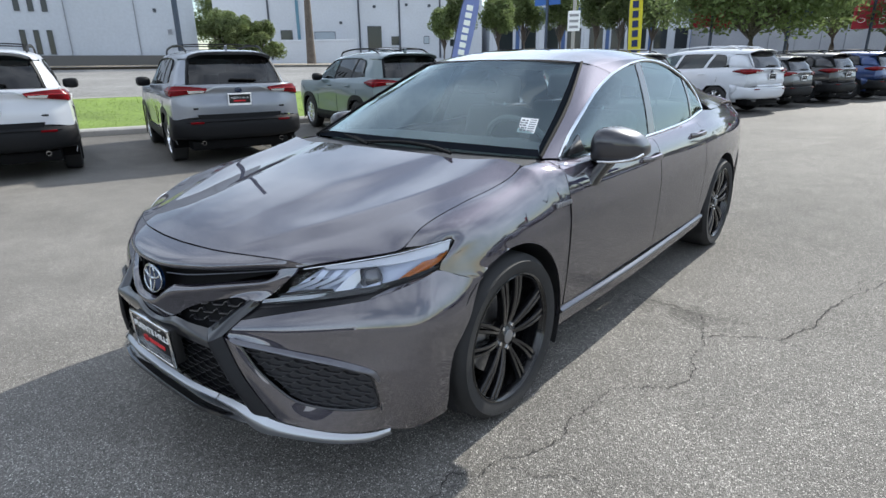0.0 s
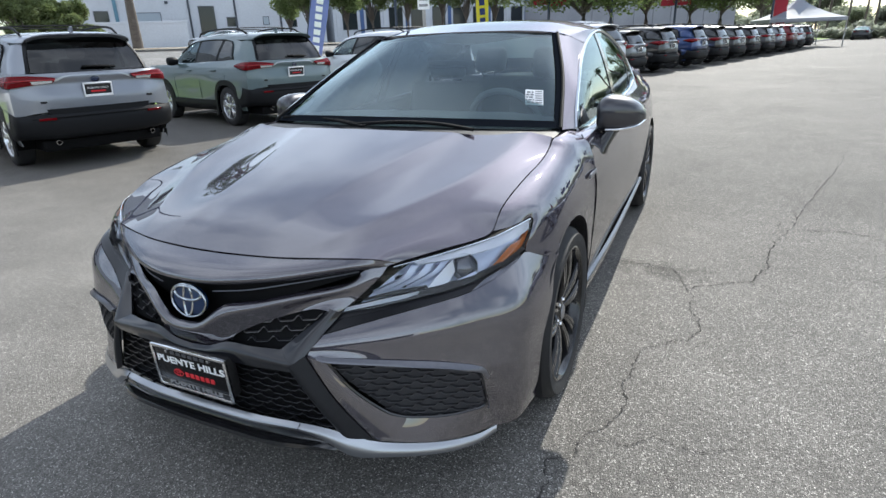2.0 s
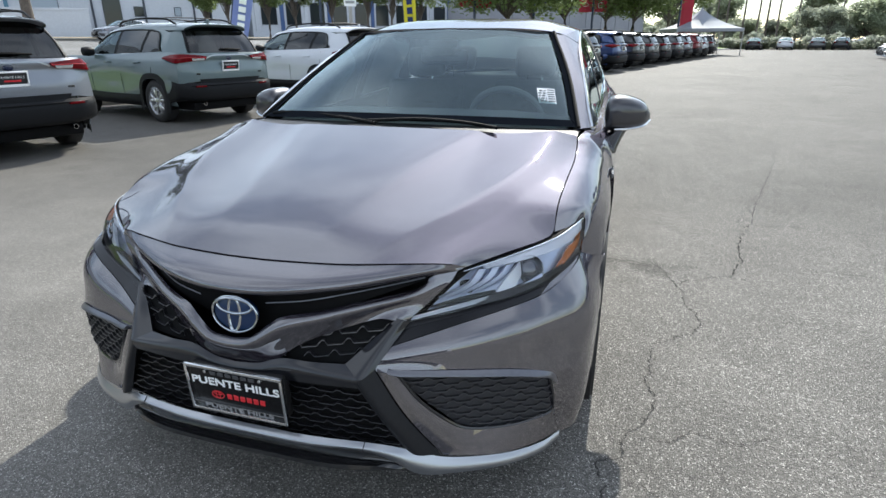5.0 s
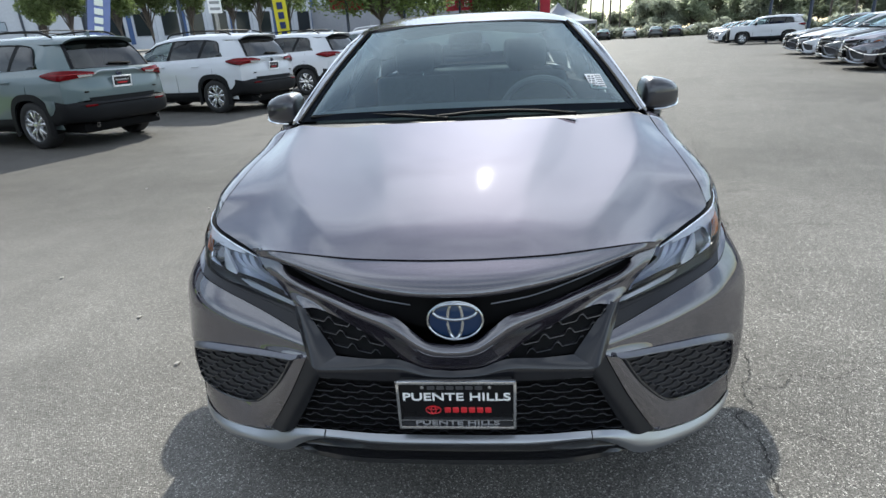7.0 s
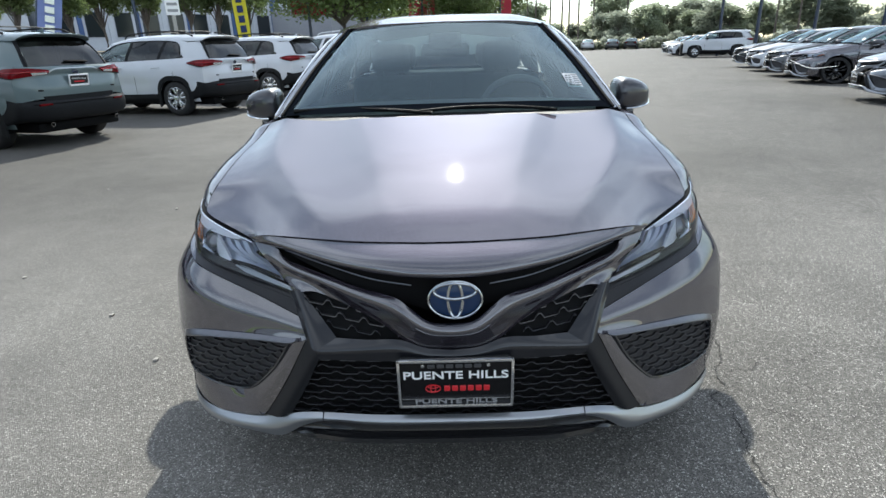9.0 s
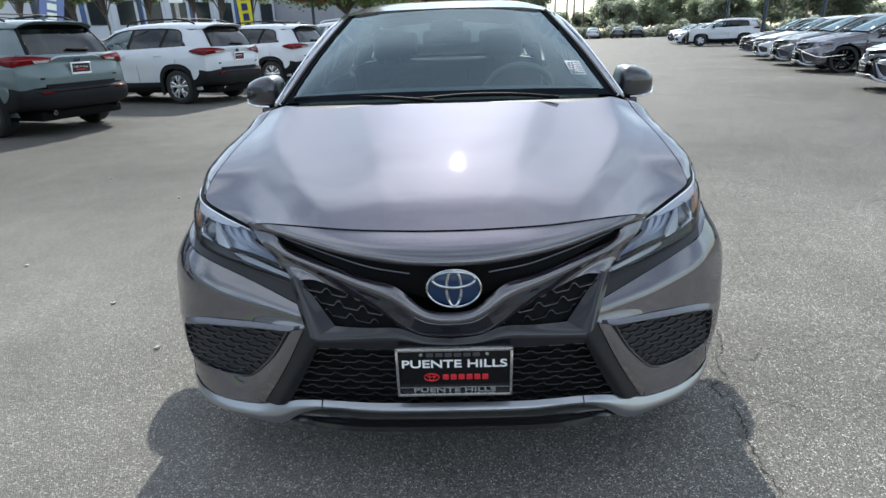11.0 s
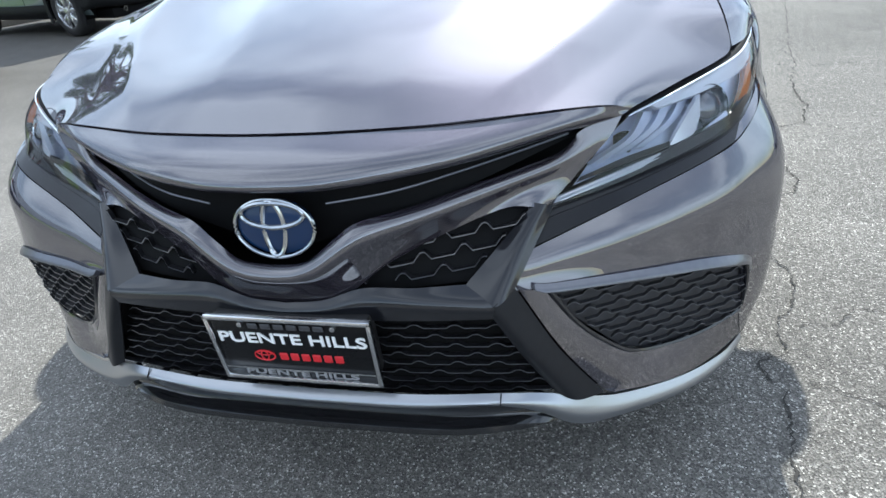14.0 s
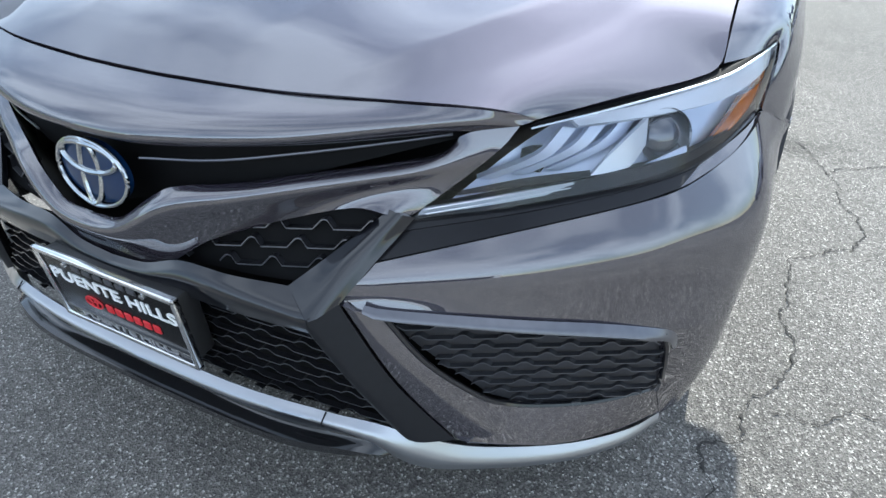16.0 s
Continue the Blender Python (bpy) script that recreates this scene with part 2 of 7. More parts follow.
def ground_material(name, base, light, fine=320.0, wear=0.18, lane=0.0):
    """Asphalt with pale aggregate, worn patches and faint stains."""
    m = bpy.data.materials.new(name)
    m.use_nodes = True
    n, l = m.node_tree.nodes, m.node_tree.links
    b = n["Principled BSDF"]
    b.inputs["Roughness"].default_value = 0.72
    b.inputs["Specular IOR Level"].default_value = 0.18
    at = n.new("ShaderNodeTexCoord").outputs["Object"]
    vor = n.new("ShaderNodeTexVoronoi")
    vor.inputs["Scale"].default_value = 260.0
    vor.inputs["Randomness"].default_value = 1.0
    l.new(at, vor.inputs["Vector"])
    ramp = n.new("ShaderNodeValToRGB")
    ramp.color_ramp.elements[0].position, ramp.color_ramp.elements[0].color = 0.05, (*[c * 0.52 for c in base], 1)
    ramp.color_ramp.elements[1].position, ramp.color_ramp.elements[1].color = 1.0, (*light, 1)
    e = ramp.color_ramp.elements.new(0.86)
    e.color = (*[c * 1.36 for c in base], 1)
    e = ramp.color_ramp.elements.new(0.945)
    e.color = (*[(p + q) / 2 for p, q in zip(base, light)], 1)
    bw = n.new("ShaderNodeSeparateColor")
    l.new(vor.outputs["Color"], bw.inputs[0])
    l.new(bw.outputs[0], ramp.inputs[0])
    col = ramp.outputs[0]
    if lane:
        # the grit is worn off towards the parked row
        where = n.new("ShaderNodeSeparateXYZ")
        l.new(at, where.inputs[0])
        rag = n.new("ShaderNodeTexNoise")
        rag.inputs["Scale"].default_value, rag.inputs["Detail"].default_value = 0.6, 4.0
        l.new(at, rag.inputs["Vector"])
        edge = n.new("ShaderNodeMath")
        edge.operation = 'MULTIPLY_ADD'
        edge.inputs[1].default_value = 1.8
        l.new(rag.outputs["Fac"], edge.inputs[0])
        l.new(where.outputs["X"], edge.inputs[2])
        worn = n.new("ShaderNodeMapRange")
        worn.inputs["From Min"].default_value, worn.inputs["From Max"].default_value = -1.6, 1.2
        worn.inputs["To Min"].default_value, worn.inputs["To Max"].default_value = 0.30, 1.0
        l.new(edge.outputs[0], worn.inputs["Value"])
        plain = n.new("ShaderNodeMix")
        plain.data_type = 'RGBA'
        plain.inputs["A"].default_value = (*[c * 1.02 for c in base], 1)
        l.new(worn.outputs[0], plain.inputs["Factor"])
        l.new(col, plain.inputs["B"])
        col = plain.outputs["Result"]
    for scale, amount, detail in ((0.35, wear, 5.0), (1.3, 0.10, 6.0), (4.0, 0.08, 4.0), (42.0, 0.12, 3.0), (fine, 0.22, 2.0)):
        t = n.new("ShaderNodeTexNoise")
        t.inputs["Scale"].default_value, t.inputs["Detail"].default_value = scale, detail
        l.new(at, t.inputs["Vector"])
        r = n.new("ShaderNodeMapRange")
        r.inputs["From Min"].default_value, r.inputs["From Max"].default_value = 0.3, 0.7
        r.inputs["To Min"].default_value, r.inputs["To Max"].default_value = 1 - amount, 1 + amount
        l.new(t.outputs["Fac"], r.inputs["Value"])
        mul = n.new("ShaderNodeVectorMath")
        mul.operation = 'SCALE'
        l.new(col, mul.inputs[0])
        l.new(r.outputs[0], mul.inputs["Scale"])
        col = mul.outputs[0]
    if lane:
        # the older, smoother surface of the driving lane begins at a ragged seam; its colour is darkened further to
        # offset grazing sheen
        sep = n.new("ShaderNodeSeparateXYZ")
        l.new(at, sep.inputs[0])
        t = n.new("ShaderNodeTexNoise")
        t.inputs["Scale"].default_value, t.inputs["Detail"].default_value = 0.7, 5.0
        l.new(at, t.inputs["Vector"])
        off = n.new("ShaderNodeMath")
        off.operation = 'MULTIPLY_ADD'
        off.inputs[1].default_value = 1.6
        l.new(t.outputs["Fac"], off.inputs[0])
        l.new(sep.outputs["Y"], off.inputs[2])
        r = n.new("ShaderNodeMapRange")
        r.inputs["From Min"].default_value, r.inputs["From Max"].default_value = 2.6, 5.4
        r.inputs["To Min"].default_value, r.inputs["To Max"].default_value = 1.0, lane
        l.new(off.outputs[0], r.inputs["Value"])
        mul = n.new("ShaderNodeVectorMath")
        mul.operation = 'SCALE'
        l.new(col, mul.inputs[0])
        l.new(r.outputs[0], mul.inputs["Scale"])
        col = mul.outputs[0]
    if lane:
        # a ragged old fluid stain beside the parked sedan
        place = n.new("ShaderNodeMapping")
        place.inputs["Location"].default_value, place.inputs["Scale"].default_value = (-1.2 / 0.42, -2.40 / 0.17, 0), (1 / 0.42, 1 / 0.17, 1)
        l.new(at, place.inputs["Vector"])
        far = n.new("ShaderNodeVectorMath")
        far.operation = 'LENGTH'
        l.new(place.outputs[0], far.inputs[0])
        rough_edge = n.new("ShaderNodeTexNoise")
        rough_edge.inputs["Scale"].default_value, rough_edge.inputs["Detail"].default_value = 7.0, 5.0
        l.new(at, rough_edge.inputs["Vector"])
        reach = n.new("ShaderNodeMath")
        reach.operation = 'MULTIPLY_ADD'
        reach.inputs[1].default_value = 2.6
        l.new(rough_edge.outputs["Fac"], reach.inputs[0])
        l.new(far.outputs["Value"], reach.inputs[2])
        r = n.new("ShaderNodeMapRange")
        r.inputs["From Min"].default_value, r.inputs["From Max"].default_value = 1.5, 2.3
        r.inputs["To Min"].default_value, r.inputs["To Max"].default_value = 0.60, 1.0
        l.new(reach.outputs[0], r.inputs["Value"])
        mul = n.new("ShaderNodeVectorMath")
        mul.operation = 'SCALE'
        l.new(col, mul.inputs[0])
        l.new(r.outputs[0], mul.inputs["Scale"])
        col = mul.outputs[0]
    l.new(col, b.inputs["Base Color"])
    k = n.new("ShaderNodeBump")
    k.inputs["Strength"].default_value, k.inputs["Distance"].default_value = 0.85, 0.003
    l.new(vor.outputs["Distance"], k.inputs["Height"])
    l.new(k.outputs[0], b.inputs["Normal"])
    return m


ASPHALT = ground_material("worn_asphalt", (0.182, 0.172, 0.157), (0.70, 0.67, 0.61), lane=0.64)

# mesh tools
def part(name, bm, mat, parent=None, label="", smooth=40.0):
    """Links a bmesh as one mesh object, under a thing or a part where one is given."""
    data = bpy.data.meshes.new(name)
    bmesh.ops.recalc_face_normals(bm, faces=bm.faces)
    for e in bm.edges:
        if len(e.link_faces) == 2 and e.calc_face_angle(0) > radians(smooth):
            e.smooth = False
    for f in bm.faces:
        f.smooth = True
    bm.to_mesh(data)
    bm.free()
    for m in (mat if isinstance(mat, (list, tuple)) else [mat]):
        data.materials.append(m)
    ob = new(name, data)
    if parent:
        ob.parent = parent
    if label:
        ob["label"] = label
    return ob


def thing(name, label, category, at=None, group="", kind=""):
    ob = new(name)
    ob.empty_display_size = 0.2
    if at is not None:
        ob.matrix_basis = at
    return tagged(ob, label, category, group, kind)


def curve(points, n):
    """A smooth line through points, cut into n even steps."""
    p = [Vector(q) for q in points]
    if len(p) == 2:
        return [p[0].lerp(p[1], i / n) for i in range(n + 1)]
    p = [p[0] * 2 - p[1]] + p + [p[-1] * 2 - p[-2]]
    fine = []
    for i in range(1, len(p) - 2):
        a, b, c, d = p[i - 1:i + 3]
        for k in range(16):
            t = k / 16
            fine.append(0.5 * (2 * b + (c - a) * t + (2 * a - 5 * b + 4 * c - d) * t * t + (3 * b - 3 * c + d - a) * t ** 3))
    fine.append(p[-2])
    length = [0.0]
    for a, b in zip(fine, fine[1:]):
        length.append(length[-1] + (b - a).length)
    out, k = [], 0
    for i in range(n + 1):
        want = length[-1] * i / n
        while k < len(length) - 2 and length[k + 1] < want:
            k += 1
        step = length[k + 1] - length[k]
        out.append(fine[k].lerp(fine[k + 1], min(1.0, (want - length[k]) / step) if step else 0))
    return out


def loft_grid(lanes, nu, nv):
    """A smooth net through lanes, each a short list of points: nv + 1 rows of nu + 1 points."""
    rows = [curve(lane, nu) for lane in lanes]
    columns = [curve([row[i] for row in rows], nv) for i in range(nu + 1)] if len(rows) > 2 else [[rows[0][i].lerp(rows[1][i], k / nv) for k in range(nv + 1)] for i in range(nu + 1)]
    return [[columns[i][k] for i in range(nu + 1)] for k in range(nv + 1)]


def add_grid(bm, rows, mirror=False, closed=False):
    """Puts a net of points into bm; with mirror its twin across x = 0 too."""
    for sx in ((1, -1) if mirror else (1,)):
        v = [[bm.verts.new((p[0] * sx, p[1], p[2])) for p in row] for row in rows]
        for a, b in zip(v, v[1:]):
            m = len(a)
            for i in range(m if closed else m - 1):
                j = (i + 1) % m
                q = [a[i], a[j], b[j], b[i]]
                if sx < 0:
                    q.reverse()
                try:
                    bm.faces.new(q)
                except ValueError:
                    pass
    bmesh.ops.remove_doubles(bm, verts=bm.verts, dist=0.0004)
    return bm


def loft(lanes, nu=16, nv=8, mirror=False, bm=None):
    return add_grid(bm or bmesh.new(), loft_grid(lanes, nu, nv), mirror)


def thicken(bm, depth, along=None):
    """Gives a sheet depth: its rim goes back by depth (against the normals, or along a vector) and is closed behind."""
    bmesh.ops.recalc_face_normals(bm, faces=bm.faces)
    bm.normal_update()
    old = list(bm.verts)
    twin = {}
    for v in old:
        d = Vector(along) * depth if along else -v.normal * depth
        twin[v] = bm.verts.new(v.co + d)
    faces = list(bm.faces)
    rim = [e for e in bm.edges if len(e.link_faces) == 1]
    for f in faces:
        bm.faces.new([twin[v] for v in reversed(f.verts)])
    for e in rim:
        a, b = e.verts
        bm.faces.new((a, b, twin[b], twin[a]))
    return bm


def box(bm, lo, hi, bevel=0.0, seg=2, m=None):
    r = bmesh.ops.create_cube(bm, size=1.0, matrix=Matrix.Translation([(a + b) / 2 for a, b in zip(lo, hi)]) @ Matrix.Diagonal([*(b - a for a, b in zip(lo, hi)), 1]))
    vs = r["verts"]
    if bevel:
        es = list({e for v in vs for e in v.link_edges})
        r = bmesh.ops.bevel(bm, geom=es, offset=bevel, segments=seg, profile=0.5, affect='EDGES')
        vs = list({v for f in r["faces"] for v in f.verts} | {v for v in vs if v.is_valid})
    if m is not None:
        bmesh.ops.transform(bm, matrix=m, verts=vs)
    return bm


def tube(bm, path, radius, seg=8, n=None, closed=False, flat=1.0):
    """A round bar along a line of points; radius may be a list."""
    pts = curve(path, n) if n else [Vector(p) for p in path]
    rings = []
    for i, p in enumerate(pts):
        a, b = pts[max(0, i - 1)], pts[min(len(pts) - 1, i + 1)]
        if closed:
            a, b = pts[i - 1], pts[(i + 1) % len(pts)]
        t = (b - a).normalized()
        side = t.cross(Vector((0, 0, 1)))
        if side.length < 0.05:
            side = t.cross(Vector((0, 1, 0)))
        side.normalize()
        up = side.cross(t)
        r = radius[min(i, len(radius) - 1)] if isinstance(radius, (list, tuple)) else radius
        rings.append([bm.verts.new(p + (side * math.cos(k * math.tau / seg) + up * math.sin(k * math.tau / seg) * flat) * r) for k in range(seg)])
    pairs = list(zip(rings, rings[1:])) + ([(rings[-1], rings[0])] if closed else [])
    for a, b in pairs:
        for k in range(seg):
            bm.faces.new((a[k], a[(k + 1) % seg], b[(k + 1) % seg], b[k]))
    if not closed:
        bm.faces.new(rings[0])
        bm.faces.new(list(reversed(rings[-1])))
    return bm


def revolve(bm, profile, seg=32, axis='X', m=None):
    """Turns a profile of (radius, along) points about an axis."""
    rings = []
    for r, a in profile:
        ring = []
        for k in range(seg):
            c, s = math.cos(k * math.tau / seg) * r, math.sin(k * math.tau / seg) * r
            co = {'X': (a, c, s), 'Y': (c, a, s), 'Z': (c, s, a)}[axis]
            ring.append(bm.verts.new(m @ Vector(co) if m else co))
        rings.append(ring)
    for a, b in zip(rings, rings[1:]):
        for k in range(seg):
            bm.faces.new((a[k], a[(k + 1) % seg], b[(k + 1) % seg], b[k]))
    bmesh.ops.remove_doubles(bm, verts=bm.verts, dist=0.0002)
    return bm


def prism(bm, outline, depth, m=None):
    """A flat plate: an outline of (x, z) points, from y = 0 back to y = depth."""
    a = [bm.verts.new((x, 0, z)) for x, z in outline]
    b = [bm.verts.new((x, depth, z)) for x, z in outline]
    n = len(a)
    fs = [bm.faces.new(a), bm.faces.new(list(reversed(b)))]
    for i in range(n):
        fs.append(bm.faces.new((a[i], b[i], b[(i + 1) % n], a[(i + 1) % n])))
    if m is not None:
        bmesh.ops.transform(bm, matrix=m, verts=a + b)
    bmesh.ops.triangulate(bm, faces=[f for f in fs if len(f.verts) > 4])
    return bm


def lettering(name, text, size, mat, m, parent=None, spread=1.0, depth=0.0015, label="", widen=1.0, bold=0.0):
    """Words in the built-in font, turned into a mesh: upright, facing -y, centred at m."""
    font = bpy.data.curves.new(name, 'FONT')
    font.body, font.size, font.extrude, font.align_x, font.align_y, font.space_character, font.offset = text, size, depth, 'CENTER', 'CENTER', spread, bold
    ob = bpy.data.objects.new(name, font)
    data = bpy.data.meshes.new_from_object(ob)
    bpy.data.objects.remove(ob)
    data.transform(m @ pose(0, 0, 0, 90) @ Matrix.Diagonal((widen, 1, 1, 1)))
    data.materials.clear()
    data.materials.append(mat)
    o = new(name, data)
    if parent:
        o.parent = parent
    if label:
        o["label"] = label
    return o


def joined(bm, other):
    """Takes over another bmesh's faces."""
    data = bpy.data.meshes.new("joined")
    other.to_mesh(data)
    other.free()
    bm.from_mesh(data)
    bpy.data.meshes.remove(data)
    return bm

# ground: the lot and, past the kerb, grass, the street and the rising far side
ROW, OUT = Vector((0.3, 0.954, 0)), Vector((-0.954, 0.3, 0))


def lot(u, v, z=0.0):
    """A place by its distance out towards the street (u) and along the parked row (v)."""
    return OUT * u + ROW * v + Vector((0, 0, z))


def strip(name, u0, z0, u1, z1, mat, v0=-160.0, v1=260.0, nu=4, nv=40, label="", category="", thick=0.0):
    bm = bmesh.new()
    add_grid(bm, [[lot(u0 + (u1 - u0) * i / nu, v0 + (v1 - v0) * k / nv, z0 + (z1 - z0) * i / nu) for k in range(nv + 1)] for i in range(nu + 1)])
    ob = part(name, bm, mat)
    return tagged(ob, label, category, kind="structure")


GRASS = material("mown_grass", (0.15, 0.225, 0.035), 0.9, grain=0.25, grain_scale=14, stain=0.3, stain_scale=0.5, bump=0.8, bump_scale=60)
CONCRETE = material("pale_concrete", (0.40, 0.385, 0.36), 0.85, grain=0.12, grain_scale=40, stain=0.15, stain_scale=1.2, bump=0.2)
STREET = ground_material("street_asphalt", (0.24, 0.235, 0.225), (0.36, 0.35, 0.34))
EARTH = material("dry_earth", (0.22, 0.18, 0.12), 0.95, grain=0.3, grain_scale=10, stain=0.25, stain_scale=0.4, bump=0.5)
bm = bmesh.new()
add_grid(bm, [[lot(12.3 - 420.0 * (i / 24) ** 1.5, -200 + 500 * k / 50) for k in range(51)] for i in range(25)])
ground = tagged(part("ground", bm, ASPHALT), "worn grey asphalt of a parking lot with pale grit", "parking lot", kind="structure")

# the grey sedan: nose towards -y, middle of its width at x = 0
J = (0.565, 0.314, 0.749)           # where hood, nose and headlight meet
TIP = (0.431, 0.200, 0.613)         # inner lower tip of the headlight
HUBS = (0.985, 3.81)
car = thing("sedan", "dark grey metallic hybrid sedan with black wheels, parked on the asphalt", "car", pose(0, 0, 0))


def relax(bm, times):
    """Evens out a sheet, with its border held."""
    inside = [v for v in bm.verts if not v.is_boundary]
    for k in range(times):
        bmesh.ops.smooth_vert(bm, verts=inside, factor=0.5, use_axis_x=True, use_axis_y=True, use_axis_z=True)
    return bm


def panel(name, lanes, mat, nu=16, nv=8, mirror=True, depth=0.004, label="", parent=None, along=None, even=0):
    """A curved sheet with a rim; one that leaves the middle free becomes a left and a right part."""
    if mirror and min(p[0] for lane in lanes for p in lane) > 0.01:
        made = []
        for sx in (1, -1):
            bm = loft([[(p[0] * sx, p[1], p[2]) for p in lane] for lane in lanes], nu, nv)
            relax(bm, even)
            if depth:
                thicken(bm, depth, along)
            made.append(part(name, bm, mat, parent or car, label))
        return made
    bm = loft(lanes, nu, nv, mirror)
    relax(bm, even)
    if depth:
        thicken(bm, depth, along)
    return part(name, bm, mat, parent or car, label)


def halves(name, bm, mat, label="", parent=None, depth=0.0):
    """A right-hand sheet and its twin, as two parts."""
    twin = bm.copy()
    bmesh.ops.scale(twin, vec=(-1, 1, 1), verts=twin.verts)
    bmesh.ops.reverse_faces(twin, faces=twin.faces)
    return [part(name, thicken(b, depth) if depth else b, mat, parent or car, label) for b in (bm, twin)]


hood = loft([
    [(0, 0.155, 0.775), (0, 0.30, 0.828), (0, 0.6, 0.893), (0, 0.9, 0.944), (0, 1.13, 0.982)],
    [(0.10, 0.1585, 0.7752), (0.10, 0.3035, 0.8278), (0.10, 0.602, 0.8928), (0.10, 0.9, 0.9437), (0.10, 1.131, 0.982)],
    [(0.28, 0.182, 0.776), (0.28, 0.33, 0.826), (0.285, 0.62, 0.890), (0.29, 0.9, 0.941), (0.30, 1.14, 0.982)],
    [(0.50, 0.262, 0.771), (0.545, 0.42, 0.803), (0.58, 0.65, 0.862), (0.60, 0.9, 0.917), (0.62, 1.19, 0.978)],
    [J, (0.655, 0.412, 0.765), (0.735, 0.500, 0.777), (0.764, 0.548, 0.790), (0.762, 0.62, 0.829), (0.762, 0.70, 0.852), (0.766, 0.80, 0.872), (0.770, 0.90, 0.888), (0.774, 1.0, 0.901), (0.774, 1.10, 0.917), (0.770, 1.18, 0.937), (0.764, 1.24, 0.962)],
], 72, 60, True)
relax(hood, 10)
CREASE = np.polyfit((0.16, 0.6, 1.0, 1.25), (0.16, 0.235, 0.335, 0.40), 2)
SHOULDER = np.polyfit((0.16, 0.30, 0.55, 0.80, 1.15), (0.28, 0.37, 0.51, 0.61, 0.68), 3)
for v in hood.verts:
    # a raised middle between two creases, and a rounded shoulder towards each side
    inner, outer = float(np.polyval(CREASE, v.co.y)), float(np.polyval(SHOULDER, v.co.y))
    lift = min(1.0, max(0.0, (v.co.y - 0.17) / 0.28))
    across, off = (abs(v.co.x) - inner) / (outer - inner), abs(v.co.x) - outer
    if across < 0:
        v.co.z += 0.003 * (1 - (v.co.x / inner) ** 2) * lift
    elif across < 1:
        v.co.z -= 0.036 * (outer - inner) * math.sin(across * math.pi) * lift
    v.co.z += 0.0105 * (max(0.0, 1 + off / 0.24) if off < 0 else max(0.0, 1 - off / 0.085)) * lift
relax(hood, 1)
part("hood", thicken(hood, 0.012), PAINT_GRAY, car)
panel("nose_panel", [
    [(0, 0.151, 0.771), (0.10, 0.1545, 0.7713), (0.25, 0.174, 0.772), (0.42, 0.226, 0.771), (0.485, 0.254, 0.769), (0.535, 0.280, 0.763), J],
    [(0, 0.085, 0.750), (0.09, 0.0885, 0.7502), (0.22, 0.105, 0.751), (0.40, 0.185, 0.754), (0.48, 0.236, 0.753), (0.545, 0.288, 0.745)],
    [(0, 0.047, 0.720), (0.05, 0.0488, 0.7202), (0.11, 0.056, 0.721), (0.19, 0.077, 0.725), (0.28, 0.114, 0.730), (0.363, 0.168, 0.732), (0.48, 0.262, 0.733)],
    [(0, 0.062, 0.712), (0.05, 0.0638, 0.7122), (0.11, 0.071, 0.713), (0.19, 0.092, 0.717), (0.28, 0.129, 0.723), (0.363, 0.182, 0.726), (0.475, 0.274, 0.728)],
], PAINT_GRAY, 40, 16, depth=0.012, even=14)
panel("wing_bar", [
    [(0, 0.046, 0.592), (0.057, 0.046, 0.600), (0.108, 0.058, 0.636), (0.145, 0.074, 0.657), (0.222, 0.110, 0.665), (0.303, 0.152, 0.679), (0.42, 0.230, 0.693), (0.460, 0.256, 0.704), (0.484, 0.264, 0.731), (0.548, 0.290, 0.7445)],
    [(0, 0.021, 0.580), (0.060, 0.022, 0.588), (0.115, 0.035, 0.622), (0.150, 0.049, 0.643), (0.222, 0.085, 0.654), (0.303, 0.128, 0.669), (0.42, 0.207, 0.683), (0.47, 0.240, 0.692), (0.50, 0.257, 0.702), (0.53, 0.273, 0.715)],
    [(0, 0.043, 0.542), (0.07, 0.043, 0.548), (0.125, 0.056, 0.580), (0.17, 0.072, 0.606), (0.28, 0.122, 0.638), (0.37, 0.180, 0.656), (0.43, 0.220, 0.659), (0.475, 0.242, 0.658)],
    [(0, 0.056, 0.507), (0.08, 0.056, 0.512), (0.125, 0.064, 0.538), (0.18, 0.084, 0.576), (0.27, 0.124, 0.611), (0.36, 0.168, 0.634), (0.404, 0.179, 0.632), (0.428, 0.198, 0.618)],
], PAINT_GRAY, 40, 16, depth=0.01, even=7)
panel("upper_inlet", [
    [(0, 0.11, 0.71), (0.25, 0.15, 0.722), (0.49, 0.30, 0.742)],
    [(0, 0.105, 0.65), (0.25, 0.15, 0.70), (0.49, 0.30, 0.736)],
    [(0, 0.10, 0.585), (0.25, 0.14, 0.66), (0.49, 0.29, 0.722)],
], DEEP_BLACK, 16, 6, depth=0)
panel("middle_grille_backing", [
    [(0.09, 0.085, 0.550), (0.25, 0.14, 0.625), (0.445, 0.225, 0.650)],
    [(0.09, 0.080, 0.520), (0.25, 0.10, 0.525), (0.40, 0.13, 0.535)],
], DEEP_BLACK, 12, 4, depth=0)
